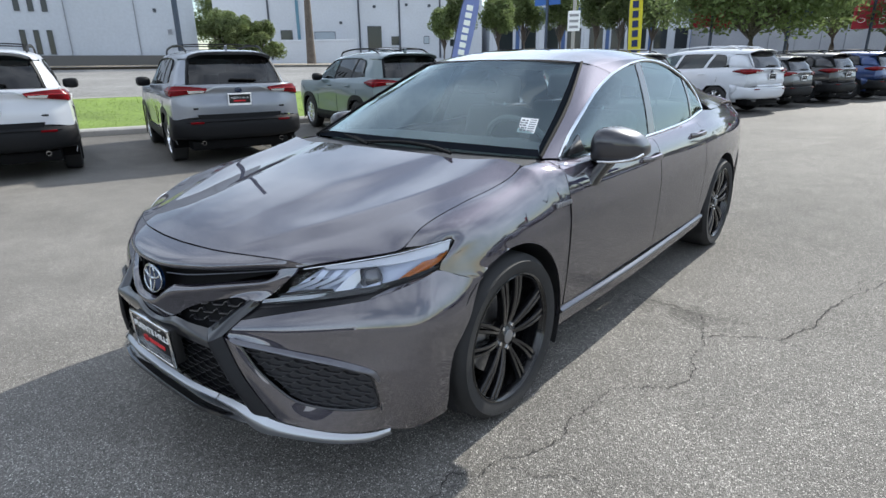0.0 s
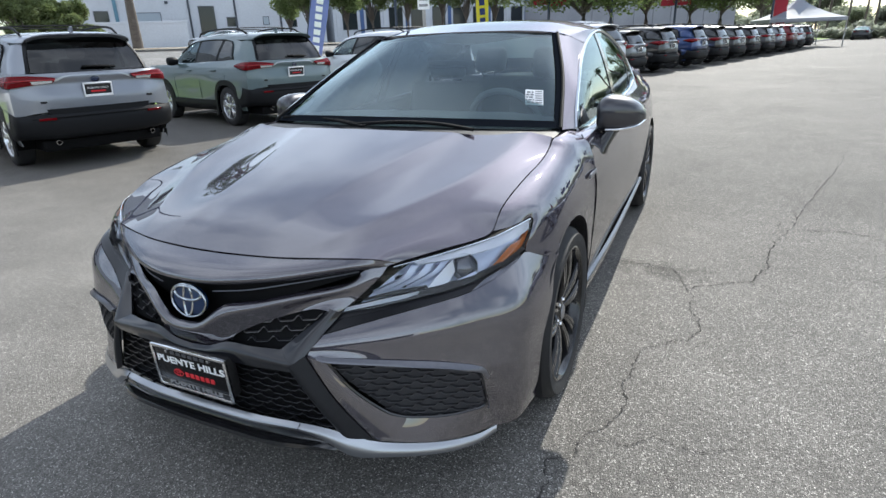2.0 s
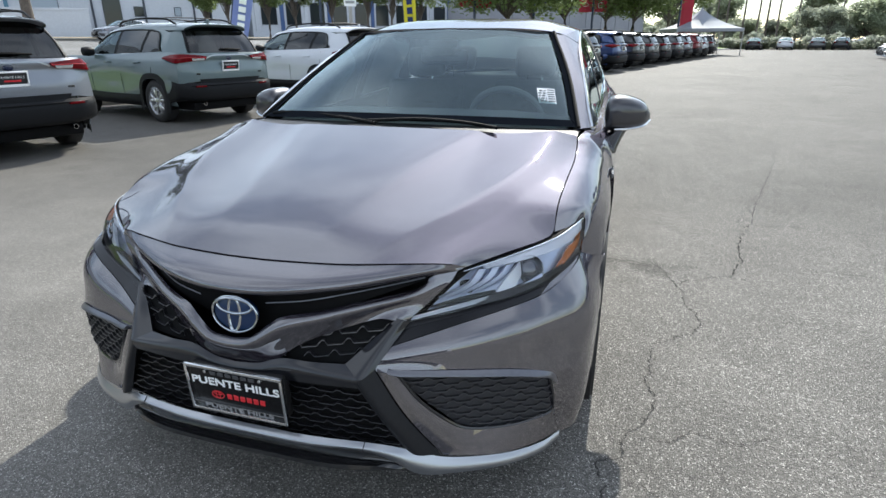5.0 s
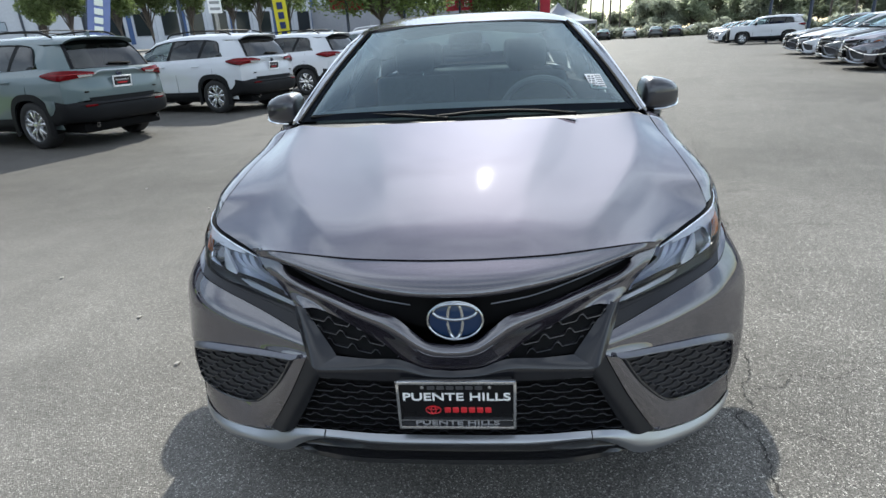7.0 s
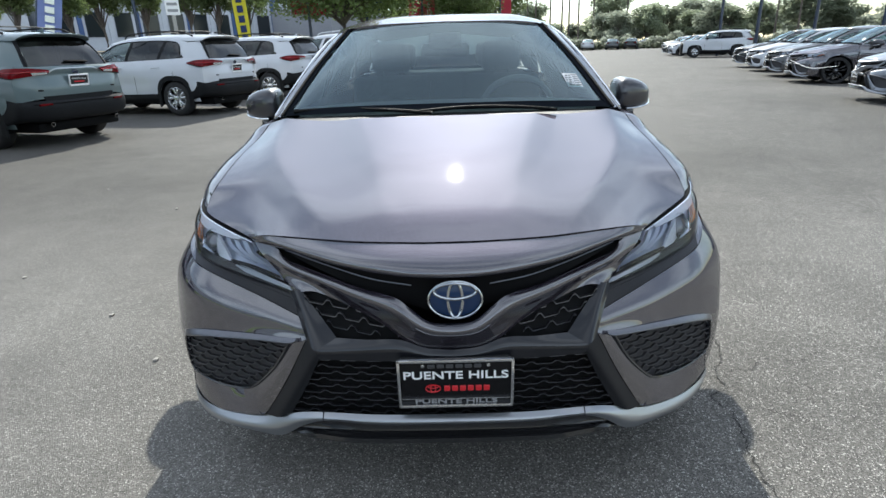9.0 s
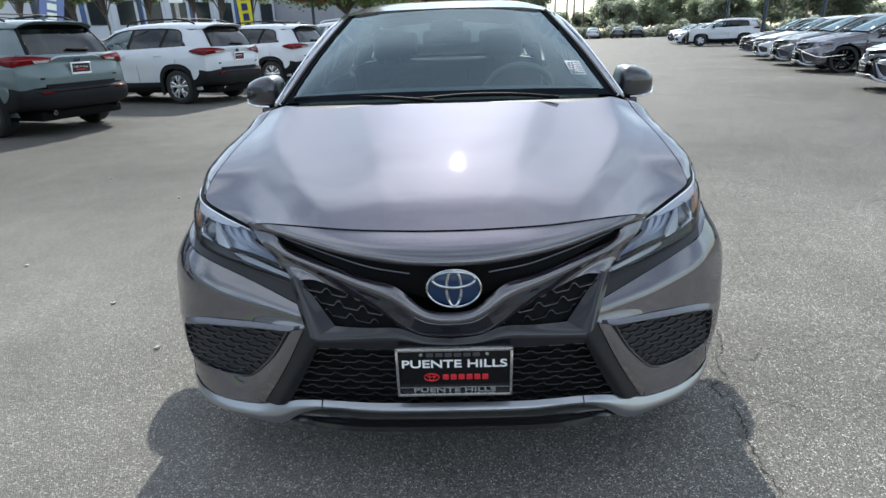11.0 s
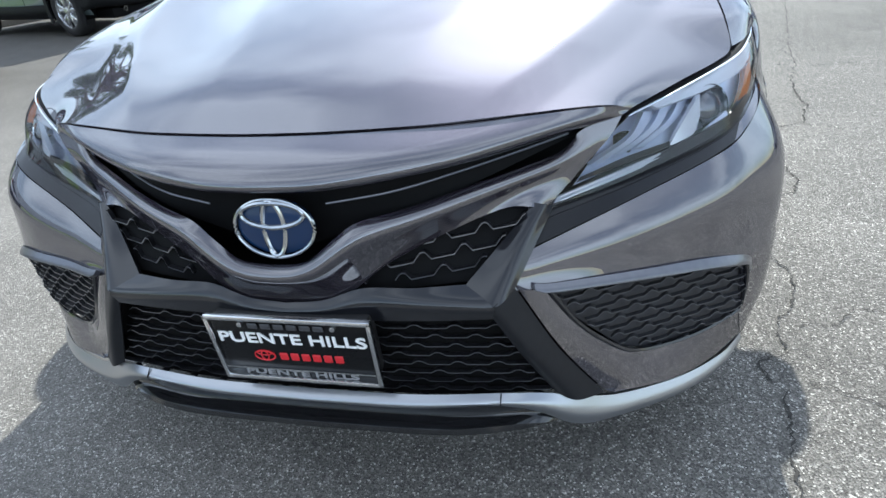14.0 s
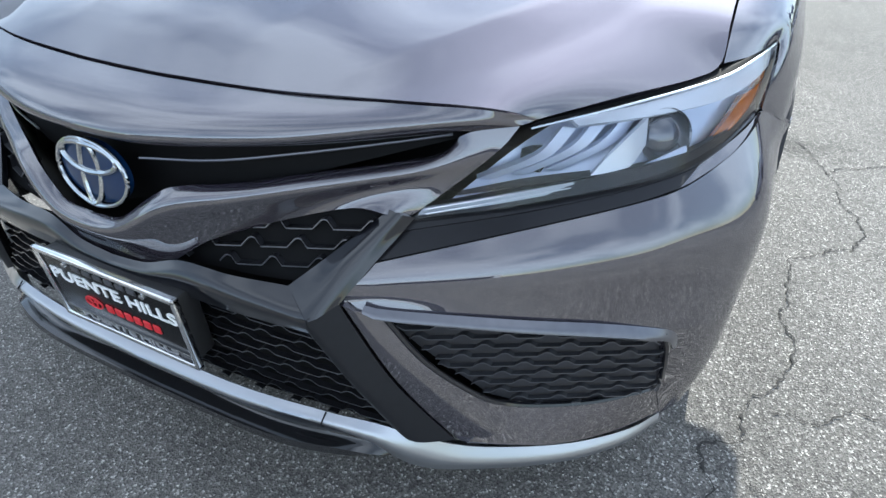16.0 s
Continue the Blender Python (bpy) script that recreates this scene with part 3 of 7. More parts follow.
# the dark frame under the wing bar: its band, pillar and leg meet at the corner CREST
PILLAR_FOOT, CREST, LEG_HEAD, OUTER_FOOT = (0.305, 0.086, 0.538), (0.352, 0.056, 0.516), (0.350, 0.062, 0.488), (0.384, 0.090, 0.531)
panel("bumper_frame", [
    [(0, 0.049, 0.514), (0.07, 0.050, 0.522), (0.138, 0.058, 0.543), (0.22, 0.066, 0.541), PILLAR_FOOT],
    [(0, 0.036, 0.500), (0.07, 0.037, 0.506), (0.138, 0.042, 0.520), (0.24, 0.046, 0.520), CREST],
    [(0, 0.046, 0.478), (0.07, 0.046, 0.480), (0.138, 0.048, 0.484), (0.24, 0.052, 0.486), LEG_HEAD],
], DARK_TRIM, 28, 10, depth=0.014, label="gloss dark bumper frame")
panel("frame_pillar", [
    [PILLAR_FOOT, (0.357, 0.138, 0.585), (0.410, 0.188, 0.635)],
    [CREST, (0.384, 0.122, 0.580), (0.428, 0.188, 0.632)],
    [OUTER_FOOT, (0.412, 0.142, 0.577), (0.441, 0.204, 0.622)],
], DARK_TRIM, 18, 10, depth=0.012, label="gloss dark pillar beside the grille")
panel("bumper_leg", [
    [LEG_HEAD, (0.396, 0.080, 0.395), (0.452, 0.104, 0.294)],
    [CREST, (0.420, 0.074, 0.395), (0.489, 0.106, 0.276)],
    [OUTER_FOOT, (0.455, 0.108, 0.395), (0.540, 0.150, 0.258)],
], LEG_TRIM, 18, 10, depth=0.012, label="satin black bumper leg")
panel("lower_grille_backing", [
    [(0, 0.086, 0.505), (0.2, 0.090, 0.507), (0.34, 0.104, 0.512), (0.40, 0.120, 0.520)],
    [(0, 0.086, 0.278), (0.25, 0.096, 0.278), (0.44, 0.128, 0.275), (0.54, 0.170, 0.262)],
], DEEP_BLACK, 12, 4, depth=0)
panel("lip_spoiler", [
    [(0, 0.045, 0.320), (0.2, 0.048, 0.320), (0.354, 0.068, 0.318), (0.43, 0.095, 0.300), (0.50, 0.122, 0.272), (0.58, 0.165, 0.245), (0.70, 0.25, 0.220), (0.79, 0.33, 0.215), (0.836, 0.385, 0.226)],
    [(0, 0.028, 0.308), (0.2, 0.033, 0.308), (0.354, 0.053, 0.308), (0.43, 0.078, 0.283), (0.50, 0.105, 0.242), (0.58, 0.148, 0.222), (0.70, 0.235, 0.203), (0.79, 0.318, 0.200), (0.838, 0.38, 0.214)],
    [(0, 0.032, 0.297), (0.2, 0.036, 0.297), (0.345, 0.056, 0.298), (0.42, 0.082, 0.265), (0.49, 0.106, 0.215), (0.57, 0.145, 0.204), (0.70, 0.235, 0.188), (0.79, 0.32, 0.186), (0.84, 0.388, 0.203)],
], SILVER, 44, 8, depth=0.02, label="silver lip spoiler")
for sx in (1, -1):
    part("lip_joint", tube(bmesh.new(), [(0.356 * sx, 0.066, 0.3195), (0.356 * sx, 0.0515, 0.308), (0.356 * sx, 0.055, 0.297)], 0.0012, 5), DEEP_BLACK, car)
panel("lower_lip", [
    [(0, 0.055, 0.300), (0.25, 0.06, 0.300), (0.40, 0.09, 0.290), (0.48, 0.12, 0.245)],
    [(0, 0.050, 0.262), (0.25, 0.055, 0.262), (0.40, 0.088, 0.255), (0.46, 0.12, 0.235)],
    [(0, 0.020, 0.256), (0.25, 0.026, 0.256), (0.38, 0.055, 0.252), (0.46, 0.11, 0.228)],
    [(0, 0.030, 0.244), (0.25, 0.036, 0.244), (0.38, 0.065, 0.242), (0.46, 0.12, 0.22)],
], GLOSS_BLACK, 24, 9, depth=0.006, label="gloss black lower lip")
panel("bumper_corner", [
    [(0.403, 0.139, 0.572), (0.56, 0.235, 0.612), (0.70, 0.335, 0.643), (0.765, 0.40, 0.658), (0.817, 0.500, 0.680), (0.840, 0.575, 0.698), (0.847, 0.626, 0.706), (0.880, 0.69, 0.676), (0.913, 0.766, 0.645)],
    [(0.395, 0.119, 0.553), (0.56, 0.199, 0.575), (0.70, 0.288, 0.590), (0.78, 0.357, 0.598), (0.876, 0.490, 0.606), (0.901, 0.62, 0.60), (0.912, 0.74, 0.59)],
    [(0.385, 0.108, 0.535), (0.56, 0.187, 0.530), (0.70, 0.275, 0.525), (0.79, 0.35, 0.52), (0.888, 0.475, 0.52), (0.911, 0.59, 0.52), (0.917, 0.70, 0.52)],
    [(0.376, 0.099, 0.520), (0.45, 0.122, 0.511), (0.60, 0.20, 0.495), (0.70, 0.265, 0.475), (0.795, 0.335, 0.447), (0.886, 0.455, 0.43), (0.913, 0.62, 0.43)],
], PAINT_GRAY, 40, 16, depth=0.008, even=6)
panel("bumper_inner", [
    [(0.388, 0.094, 0.528), (0.458, 0.112, 0.395), (0.541, 0.153, 0.262), (0.565, 0.165, 0.25)],
    [(0.402, 0.098, 0.522), (0.472, 0.122, 0.42), (0.556, 0.165, 0.30), (0.60, 0.19, 0.265)],
    [(0.430, 0.116, 0.512), (0.49, 0.14, 0.42), (0.565, 0.185, 0.335), (0.62, 0.225, 0.303)],
], PAINT_GRAY, 20, 8, depth=0.008)
panel("bumper_pod", [
    [(0.600, 0.214, 0.312), (0.66, 0.250, 0.297), (0.72, 0.289, 0.293), (0.77, 0.325, 0.298), (0.814, 0.358, 0.310)],
    [(0.583, 0.186, 0.280), (0.66, 0.237, 0.266), (0.72, 0.280, 0.265), (0.775, 0.325, 0.272), (0.824, 0.374, 0.284)],
    [(0.558, 0.158, 0.250), (0.68, 0.236, 0.224), (0.77, 0.315, 0.218), (0.835, 0.385, 0.226)],
], PAINT_GRAY, 18, 8, depth=0.008)
panel("bumper_side", [
    [(0.795, 0.335, 0.447), (0.886, 0.455, 0.43), (0.913, 0.62, 0.43)],
    [(0.806, 0.345, 0.39), (0.888, 0.455, 0.36), (0.910, 0.60, 0.35)],
    [(0.815, 0.362, 0.31), (0.886, 0.46, 0.28), (0.905, 0.60, 0.27)],
    [(0.836, 0.385, 0.222), (0.875, 0.47, 0.20), (0.893, 0.60, 0.20)],
], PAINT_GRAY, 14, 10, depth=0.008)
panel("fog_trim", [
    [(0.414, 0.106, 0.530), (0.45, 0.120, 0.524), (0.60, 0.197, 0.506), (0.70, 0.262, 0.487), (0.775, 0.318, 0.463), (0.812, 0.352, 0.440), (0.822, 0.366, 0.405)],
    [(0.416, 0.096, 0.524), (0.45, 0.107, 0.515), (0.60, 0.182, 0.495), (0.70, 0.246, 0.474), (0.775, 0.302, 0.450), (0.806, 0.336, 0.432), (0.818, 0.356, 0.402)],
    [(0.418, 0.106, 0.516), (0.452, 0.122, 0.503), (0.60, 0.202, 0.481), (0.70, 0.267, 0.460), (0.772, 0.318, 0.438), (0.800, 0.346, 0.424), (0.814, 0.362, 0.400)],
], FOG_TRIM, 32, 8, depth=0.010, label="satin grey fog recess trim")
panel("fog_recess", [
    [(0.43, 0.132, 0.516), (0.60, 0.226, 0.489), (0.70, 0.289, 0.469), (0.812, 0.361, 0.444)],
    [(0.46, 0.150, 0.45), (0.60, 0.231, 0.43), (0.70, 0.293, 0.41), (0.818, 0.366, 0.39)],
    [(0.57, 0.212, 0.32), (0.64, 0.252, 0.290), (0.72, 0.303, 0.288), (0.820, 0.366, 0.295)],
], FOG_BACK, 16, 8, depth=0)
for sx in (1, -1):
    bm = bmesh.new()
    tube(bm, [(x * sx, y, z) for x, y, z in ((0.436, 0.117, 0.511), (0.492, 0.142, 0.42), (0.565, 0.187, 0.337), (0.607, 0.217, 0.309), (0.66, 0.252, 0.297), (0.72, 0.291, 0.294), (0.77, 0.327, 0.299), (0.811, 0.357, 0.312), (0.814, 0.352, 0.36), (0.806, 0.342, 0.42), (0.796, 0.335, 0.445))], 0.0045, 6, 48)
    part("fog_rim", bm, DARK_TRIM, car, "dark rim round the fog recess")
# dark sheet added behind the bumper so gaps don't show bright ground
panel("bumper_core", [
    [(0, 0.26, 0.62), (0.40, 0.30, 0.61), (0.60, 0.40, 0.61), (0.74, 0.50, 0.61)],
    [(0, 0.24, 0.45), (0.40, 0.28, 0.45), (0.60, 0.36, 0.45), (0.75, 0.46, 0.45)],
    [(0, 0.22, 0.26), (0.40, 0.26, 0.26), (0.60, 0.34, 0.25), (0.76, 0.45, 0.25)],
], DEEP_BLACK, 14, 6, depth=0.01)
# headlight: lens over a black case
panel("headlight_underside", [
    [(0.425, 0.21, 0.622), (0.60, 0.315, 0.645), (0.735, 0.42, 0.672), (0.80, 0.52, 0.695), (0.836, 0.612, 0.706)],
    [(0.413, 0.183, 0.601), (0.58, 0.280, 0.631), (0.72, 0.383, 0.660), (0.785, 0.465, 0.679), (0.836, 0.600, 0.701)],
], LEDGE_BLACK, 20, 3, depth=0.01)
panel("lamp_ledge", [
    [(0.413, 0.183, 0.600), (0.58, 0.280, 0.630), (0.72, 0.383, 0.659), (0.775, 0.449, 0.674)],
    [(0.403, 0.142, 0.5735), (0.56, 0.237, 0.6135), (0.70, 0.337, 0.6445), (0.757, 0.392, 0.6575)],
], LEDGE_BLACK, 24, 3, depth=0.01, label="black ledge under the headlight")
panel("bumper_ledge", [
    [(0.776, 0.451, 0.6745), (0.785, 0.465, 0.678), (0.825, 0.56, 0.694), (0.842, 0.622, 0.705)],
    [(0.758, 0.394, 0.6577), (0.765, 0.402, 0.6595), (0.817, 0.502, 0.6805), (0.846, 0.626, 0.7055)],
], PAINT_GRAY, 12, 3, depth=0.01)
panel("headlight_lens", [
    [(0.557, 0.304, 0.741), (0.66, 0.406, 0.757), (0.766, 0.522, 0.777), (0.812, 0.616, 0.789), (0.841, 0.710, 0.795)],
    [(0.50, 0.255, 0.690), (0.64, 0.352, 0.715), (0.765, 0.465, 0.735), (0.820, 0.57, 0.752), (0.846, 0.668, 0.753)],
    [TIP, (0.58, 0.285, 0.640), (0.735, 0.40, 0.668), (0.805, 0.512, 0.691), (0.841, 0.624, 0.708)],
], LENS, 20, 8, depth=0)
panel("headlight_case", [
    [(0.585, 0.37, 0.735), (0.67, 0.46, 0.745), (0.760, 0.56, 0.762), (0.826, 0.705, 0.782)],
    [(0.53, 0.33, 0.69), (0.65, 0.43, 0.70), (0.760, 0.53, 0.72), (0.830, 0.675, 0.748)],
    [(0.46, 0.24, 0.622), (0.59, 0.33, 0.642), (0.735, 0.45, 0.67), (0.824, 0.62, 0.712)],
], LAMP_CASE, 20, 8, depth=0)
panel("headlight_bezel", [
    [(0.441, 0.216, 0.628), (0.58, 0.304, 0.655), (0.733, 0.421, 0.683), (0.803, 0.532, 0.705), (0.832, 0.624, 0.717)],
    [(0.433, 0.206, 0.613), (0.58, 0.293, 0.638), (0.734, 0.409, 0.666), (0.805, 0.520, 0.691), (0.836, 0.624, 0.708)],
], LEDGE_BLACK, 20, 3, depth=0.02, along=(0, 1, 0), label="gloss black headlight bezel")
# black strip painted in for the shaded gap below the hood's edge
panel("headlight_seal", [
    [(0.563, 0.316, 0.744), (0.66, 0.420, 0.757), (0.763, 0.540, 0.781), (0.812, 0.628, 0.792), (0.840, 0.716, 0.798)],
    [(0.555, 0.307, 0.738), (0.66, 0.410, 0.754), (0.766, 0.525, 0.776), (0.812, 0.619, 0.788), (0.841, 0.712, 0.794)],
], DEEP_BLACK, 20, 2, depth=0.012, along=(0, 1, 0))
# sides
def side_x(y, z):
    """Half width of the body side: waist, sill and the taper to both ends."""
    lane = [(0.20, 0.868), (0.30, 0.898), (0.45, 0.912), (0.60, 0.919), (0.72, 0.921), (0.80, 0.913), (0.86, 0.902), (0.92, 0.878), (0.97, 0.825), (1.02, 0.80)]
    x = lane[-1][1]
    for (z0, x0), (z1, x1) in zip(lane, lane[1:]):
        if z <= z1:
            k = min(1, max(0, (z - z0) / (z1 - z0)))
            x = x0 + (x1 - x0) * k
            break
    front, back = max(0.0, 1.35 - y), max(0.0, y - 3.4)
    return x - 0.03 * front ** 2 - 0.055 * back ** 2 - 0.02 * back ** 4 * 0.5


def cut_arches(bm, radius=0.378, only=HUBS):
    """Opens round wheel arches in a side sheet, with a clean rim."""
    for y0 in only:
        inside = lambda p: math.hypot(p.y - y0, p.z - 0.335) < radius
        gone = [f for f in bm.faces if inside(f.calc_center_median())]
        bmesh.ops.delete(bm, geom=gone, context='FACES')
        for v in bm.verts:
            if any(len(e.link_faces) == 1 for e in v.link_edges):
                d = math.hypot(v.co.y - y0, v.co.z - 0.335)
                if abs(d - radius) < 0.03:
                    v.co.y = y0 + (v.co.y - y0) * radius / d
                    v.co.z = 0.335 + (v.co.z - 0.335) * radius / d
    return bm


def belt(y):
    return 0.930 + 0.020 * max(0.0, y - 1.4)


def side_sheet(y0, y1, top, bottom, ny, nz):
    bm = bmesh.new()
    rows = []
    for k in range(nz + 1):
        row = []
        for i in range(ny + 1):
            y = y0 + (y1 - y0) * i / ny
            z = bottom(y) + (top(y) - bottom(y)) * k / nz
            row.append((side_x(y, z), y, z))
        rows.append(row)
    return add_grid(bm, rows)


for name, y0, y1 in (("front_door", 1.405, 2.46), ("rear_door", 2.466, 3.30)):
    halves(name, cut_arches(side_sheet(y0, y1, belt, lambda y: 0.325, 44, 28), only=(3.81,)), PAINT_GRAY, depth=0.006)
halves("rear_quarter", cut_arches(side_sheet(3.306, 4.80, lambda y: belt(3.3) + 0.03 * (y - 3.3), lambda y: 0.26 if y < 4.3 else 0.26 + 0.1 * (y - 4.3), 64, 36), only=(3.81,)), PAINT_GRAY, depth=0.006)
# fender: from the hood's edge over the crest down the side
fender = bmesh.new()
rows = []
NF = 60
edge = curve([(0.768, 0.552, 0.789), (0.766, 0.62, 0.828), (0.766, 0.70, 0.851), (0.770, 0.80, 0.871), (0.774, 0.90, 0.887), (0.778, 1.0, 0.900), (0.778, 1.10, 0.916), (0.775, 1.18, 0.936), (0.772, 1.25, 0.957), (0.79, 1.40, 0.962)], NF)
low = curve([(0.913, 0.767, 0.643), (0.915, 0.81, 0.645), (0.917, 0.92, 0.66), (0.919, 1.08, 0.66), (0.920, 1.2, 0.64), (0.92, 1.30, 0.62), (0.92, 1.40, 0.60)], NF)
# its front rim runs along the lamp's top, round the lamp's tip and down to the wheel arch
rim = curve([(0.768, 0.552, 0.789), (0.812, 0.626, 0.790), (0.842, 0.714, 0.796), (0.849, 0.670, 0.753), (0.845, 0.630, 0.708), (0.878, 0.694, 0.677), (0.913, 0.767, 0.644)], 20)


def roll(i, k):
    a = k / 20 * math.pi / 2
    e, l = edge[i], low[i]
    return Vector((e.x + (l.x - e.x) * math.sin(a) ** 0.88, e.y + (l.y - e.y) * k / 20, l.z + (e.z - l.z) * max(0.0, math.cos(a)) ** 0.88))


for k in range(21):
    shift = rim[k] - roll(0, k)
    rows.append([tuple(roll(i, k) + shift * (1 - i / NF) ** 7) for i in range(NF + 1)])
base = curve([(0.905, 0.767, 0.3), (0.905, 0.81, 0.3), (0.905, 0.92, 0.3), (0.905, 1.08, 0.3), (0.905, 1.2, 0.3), (0.905, 1.30, 0.3), (0.90, 1.40, 0.28)], NF)
for k in range(1, 26):
    t = k / 25
    rows.append([(low[i].x + (base[i].x - low[i].x) * t, low[i].y + (base[i].y - low[i].y) * t, low[i].z + (base[i].z - low[i].z) * t) for i in range(NF + 1)])
for row in rows:
    for i, (x, y, z) in enumerate(row):
        w = (i / NF) ** 18
        goal = side_x(1.402, z) if z < 0.93 else side_x(1.402, 0.93) - (z - 0.93) / 0.031 * 0.078
        row[i] = (x + (goal - x) * w, y, z)
add_grid(fender, rows)
cut_arches(fender, only=(0.985,))
halves("fender", fender, PAINT_GRAY, depth=0.006)
panel("rocker_trim", [
    [(0.895, 1.385, 0.318), (0.910, 2.2, 0.318), (0.902, 3.40, 0.333)],
    [(0.912, 1.385, 0.305), (0.926, 2.2, 0.305), (0.916, 3.40, 0.320)],
    [(0.910, 1.385, 0.294), (0.924, 2.2, 0.294), (0.914, 3.40, 0.309)],
], FOG_TRIM, 20, 5, depth=0.012, label="smoke grey rocker trim")
panel("rocker_panel", [
    [(0.900, 1.37, 0.29), (0.915, 2.2, 0.29), (0.905, 3.43, 0.31)],
    [(0.895, 1.37, 0.23), (0.905, 2.2, 0.23), (0.895, 3.43, 0.25)],
    [(0.84, 1.37, 0.19), (0.85, 2.2, 0.19), (0.84, 3.43, 0.20)],
], PAINT_GRAY, 20, 6, depth=0.006)

# glasshouse
panel("windscreen", [
    [(0, 1.22, 0.992), (0.40, 1.27, 0.985), (0.66, 1.36, 0.972), (0.755, 1.41, 0.966)],
    [(0, 1.62, 1.195), (0.38, 1.66, 1.188), (0.60, 1.74, 1.168), (0.665, 1.79, 1.155)],
    [(0, 2.02, 1.372), (0.32, 2.05, 1.367), (0.48, 2.12, 1.358), (0.54, 2.16, 1.350)],
], GLASS, 24, 14, depth=0)
panel("roof", [
    [(0, 2.025, 1.378), (0, 2.5, 1.438), (0, 3.0, 1.435), (0, 3.62, 1.372)],
    [(0.36, 2.055, 1.373), (0.38, 2.5, 1.428), (0.38, 3.0, 1.424), (0.36, 3.62, 1.362)],
    [(0.545, 2.15, 1.356), (0.56, 2.5, 1.392), (0.56, 3.0, 1.390), (0.53, 3.60, 1.325)],
    [(0.600, 2.20, 1.337), (0.640, 2.52, 1.368), (0.636, 3.0, 1.362), (0.60, 3.60, 1.275)],
], PAINT_GRAY, 24, 18, depth=0.01)
panel("a_pillar", [
    [(0.760, 1.395, 0.966), (0.67, 1.785, 1.158), (0.545, 2.155, 1.354)],
    [(0.784, 1.430, 0.967), (0.706, 1.805, 1.152), (0.602, 2.20, 1.336)],
    [(0.805, 1.465, 0.964), (0.738, 1.805, 1.137), (0.668, 2.28, 1.302)],
], PAINT_GRAY, 16, 6, depth=0.012)
WIN_TOP = [(0.803, 1.475, 0.964), (0.77, 1.615, 1.044), (0.734, 1.813, 1.136), (0.704, 1.983, 1.211), (0.681, 2.152, 1.268), (0.664, 2.322, 1.31), (0.647, 2.584, 1.353), (0.642, 2.852, 1.362), (0.657, 3.112, 1.325), (0.69, 3.36, 1.244), (0.729, 3.49, 1.148), (0.771, 3.54, 1.043)]
WIN_LOW = [(0.806, 1.478, 0.957), (0.811, 1.66, 0.944), (0.806, 2.0, 0.949), (0.803, 2.49, 0.961), (0.80, 2.815, 0.970), (0.792, 3.2, 0.990), (0.775, 3.535, 1.033)]


def on_line(points, y):
    """The point of a line at y."""
    ys = [p[1] for p in points]
    return Vector((float(np.interp(y, ys, [p[0] for p in points])), y, float(np.interp(y, ys, [p[2] for p in points]))))


top_fine, low_fine = curve(WIN_TOP, 60), curve(WIN_LOW, 60)


def window_sheet(low0, low1, top0, top1, out=0.0, n=14):
    rows = []
    for k in range(7):
        row = []
        for i in range(n + 1):
            a, b = on_line(low_fine, low0 + (low1 - low0) * i / n), on_line(top_fine, top0 + (top1 - top0) * i / n)
            row.append(a.lerp(b, k / 6) + Vector((0.012 * math.sin(math.pi * k / 6) + out, 0, 0)))
        rows.append(row)
    return add_grid(bmesh.new(), rows)


halves("front_side_window", window_sheet(1.478, 2.51, 1.478, 2.60), GLASS_DARK)
halves("rear_side_window", window_sheet(2.61, 3.28, 2.68, 3.31), GLASS_DARK)
halves("quarter_window", window_sheet(3.305, 3.534, 3.345, 3.538), GLASS_DARK)
halves("b_pillar", window_sheet(2.51, 2.61, 2.60, 2.68, 0.004, 3), GLOSS_BLACK, depth=0.01)
halves("window_divider", window_sheet(3.28, 3.305, 3.31, 3.345, 0.004, 2), GLOSS_BLACK, depth=0.01)
for sx in (1, -1):
    bm = bmesh.new()
    loop = low_fine + list(reversed(top_fine))
    tube(bm, [Vector(((p.x + 0.006) * sx, p.y, p.z)) for p in loop], 0.0085, 6, closed=True)
    part("window_chrome", bm, CHROME, car, "chrome window surround")
panel("cant_rail", [
    [(0.668, 2.26, 1.300), (0.652, 2.50, 1.346), (0.645, 2.80, 1.366), (0.662, 3.10, 1.332), (0.695, 3.36, 1.248)],
    [(0.602, 2.20, 1.338), (0.642, 2.52, 1.368), (0.638, 2.95, 1.366), (0.628, 3.25, 1.336), (0.60, 3.60, 1.275)],
], PAINT_GRAY, 20, 4, depth=0.008)
panel("c_pillar", [
    [(0.54, 3.60, 1.305), (0.64, 3.88, 1.165), (0.725, 4.19, 1.055)],
    [(0.60, 3.58, 1.278), (0.69, 3.80, 1.14), (0.76, 4.10, 1.035)],
    [(0.692, 3.35, 1.25), (0.748, 3.56, 1.105), (0.785, 3.75, 1.025)],
], PAINT_GRAY, 12, 6, depth=0.01)
panel("rear_window", [
    [(0, 3.63, 1.368), (0.36, 3.63, 1.358), (0.55, 3.62, 1.30)],
    [(0, 3.95, 1.22), (0.42, 3.95, 1.21), (0.62, 3.9, 1.16)],
    [(0, 4.28, 1.085), (0.45, 4.26, 1.08), (0.70, 4.18, 1.06)],
], GLASS_DARK, 14, 10, depth=0)
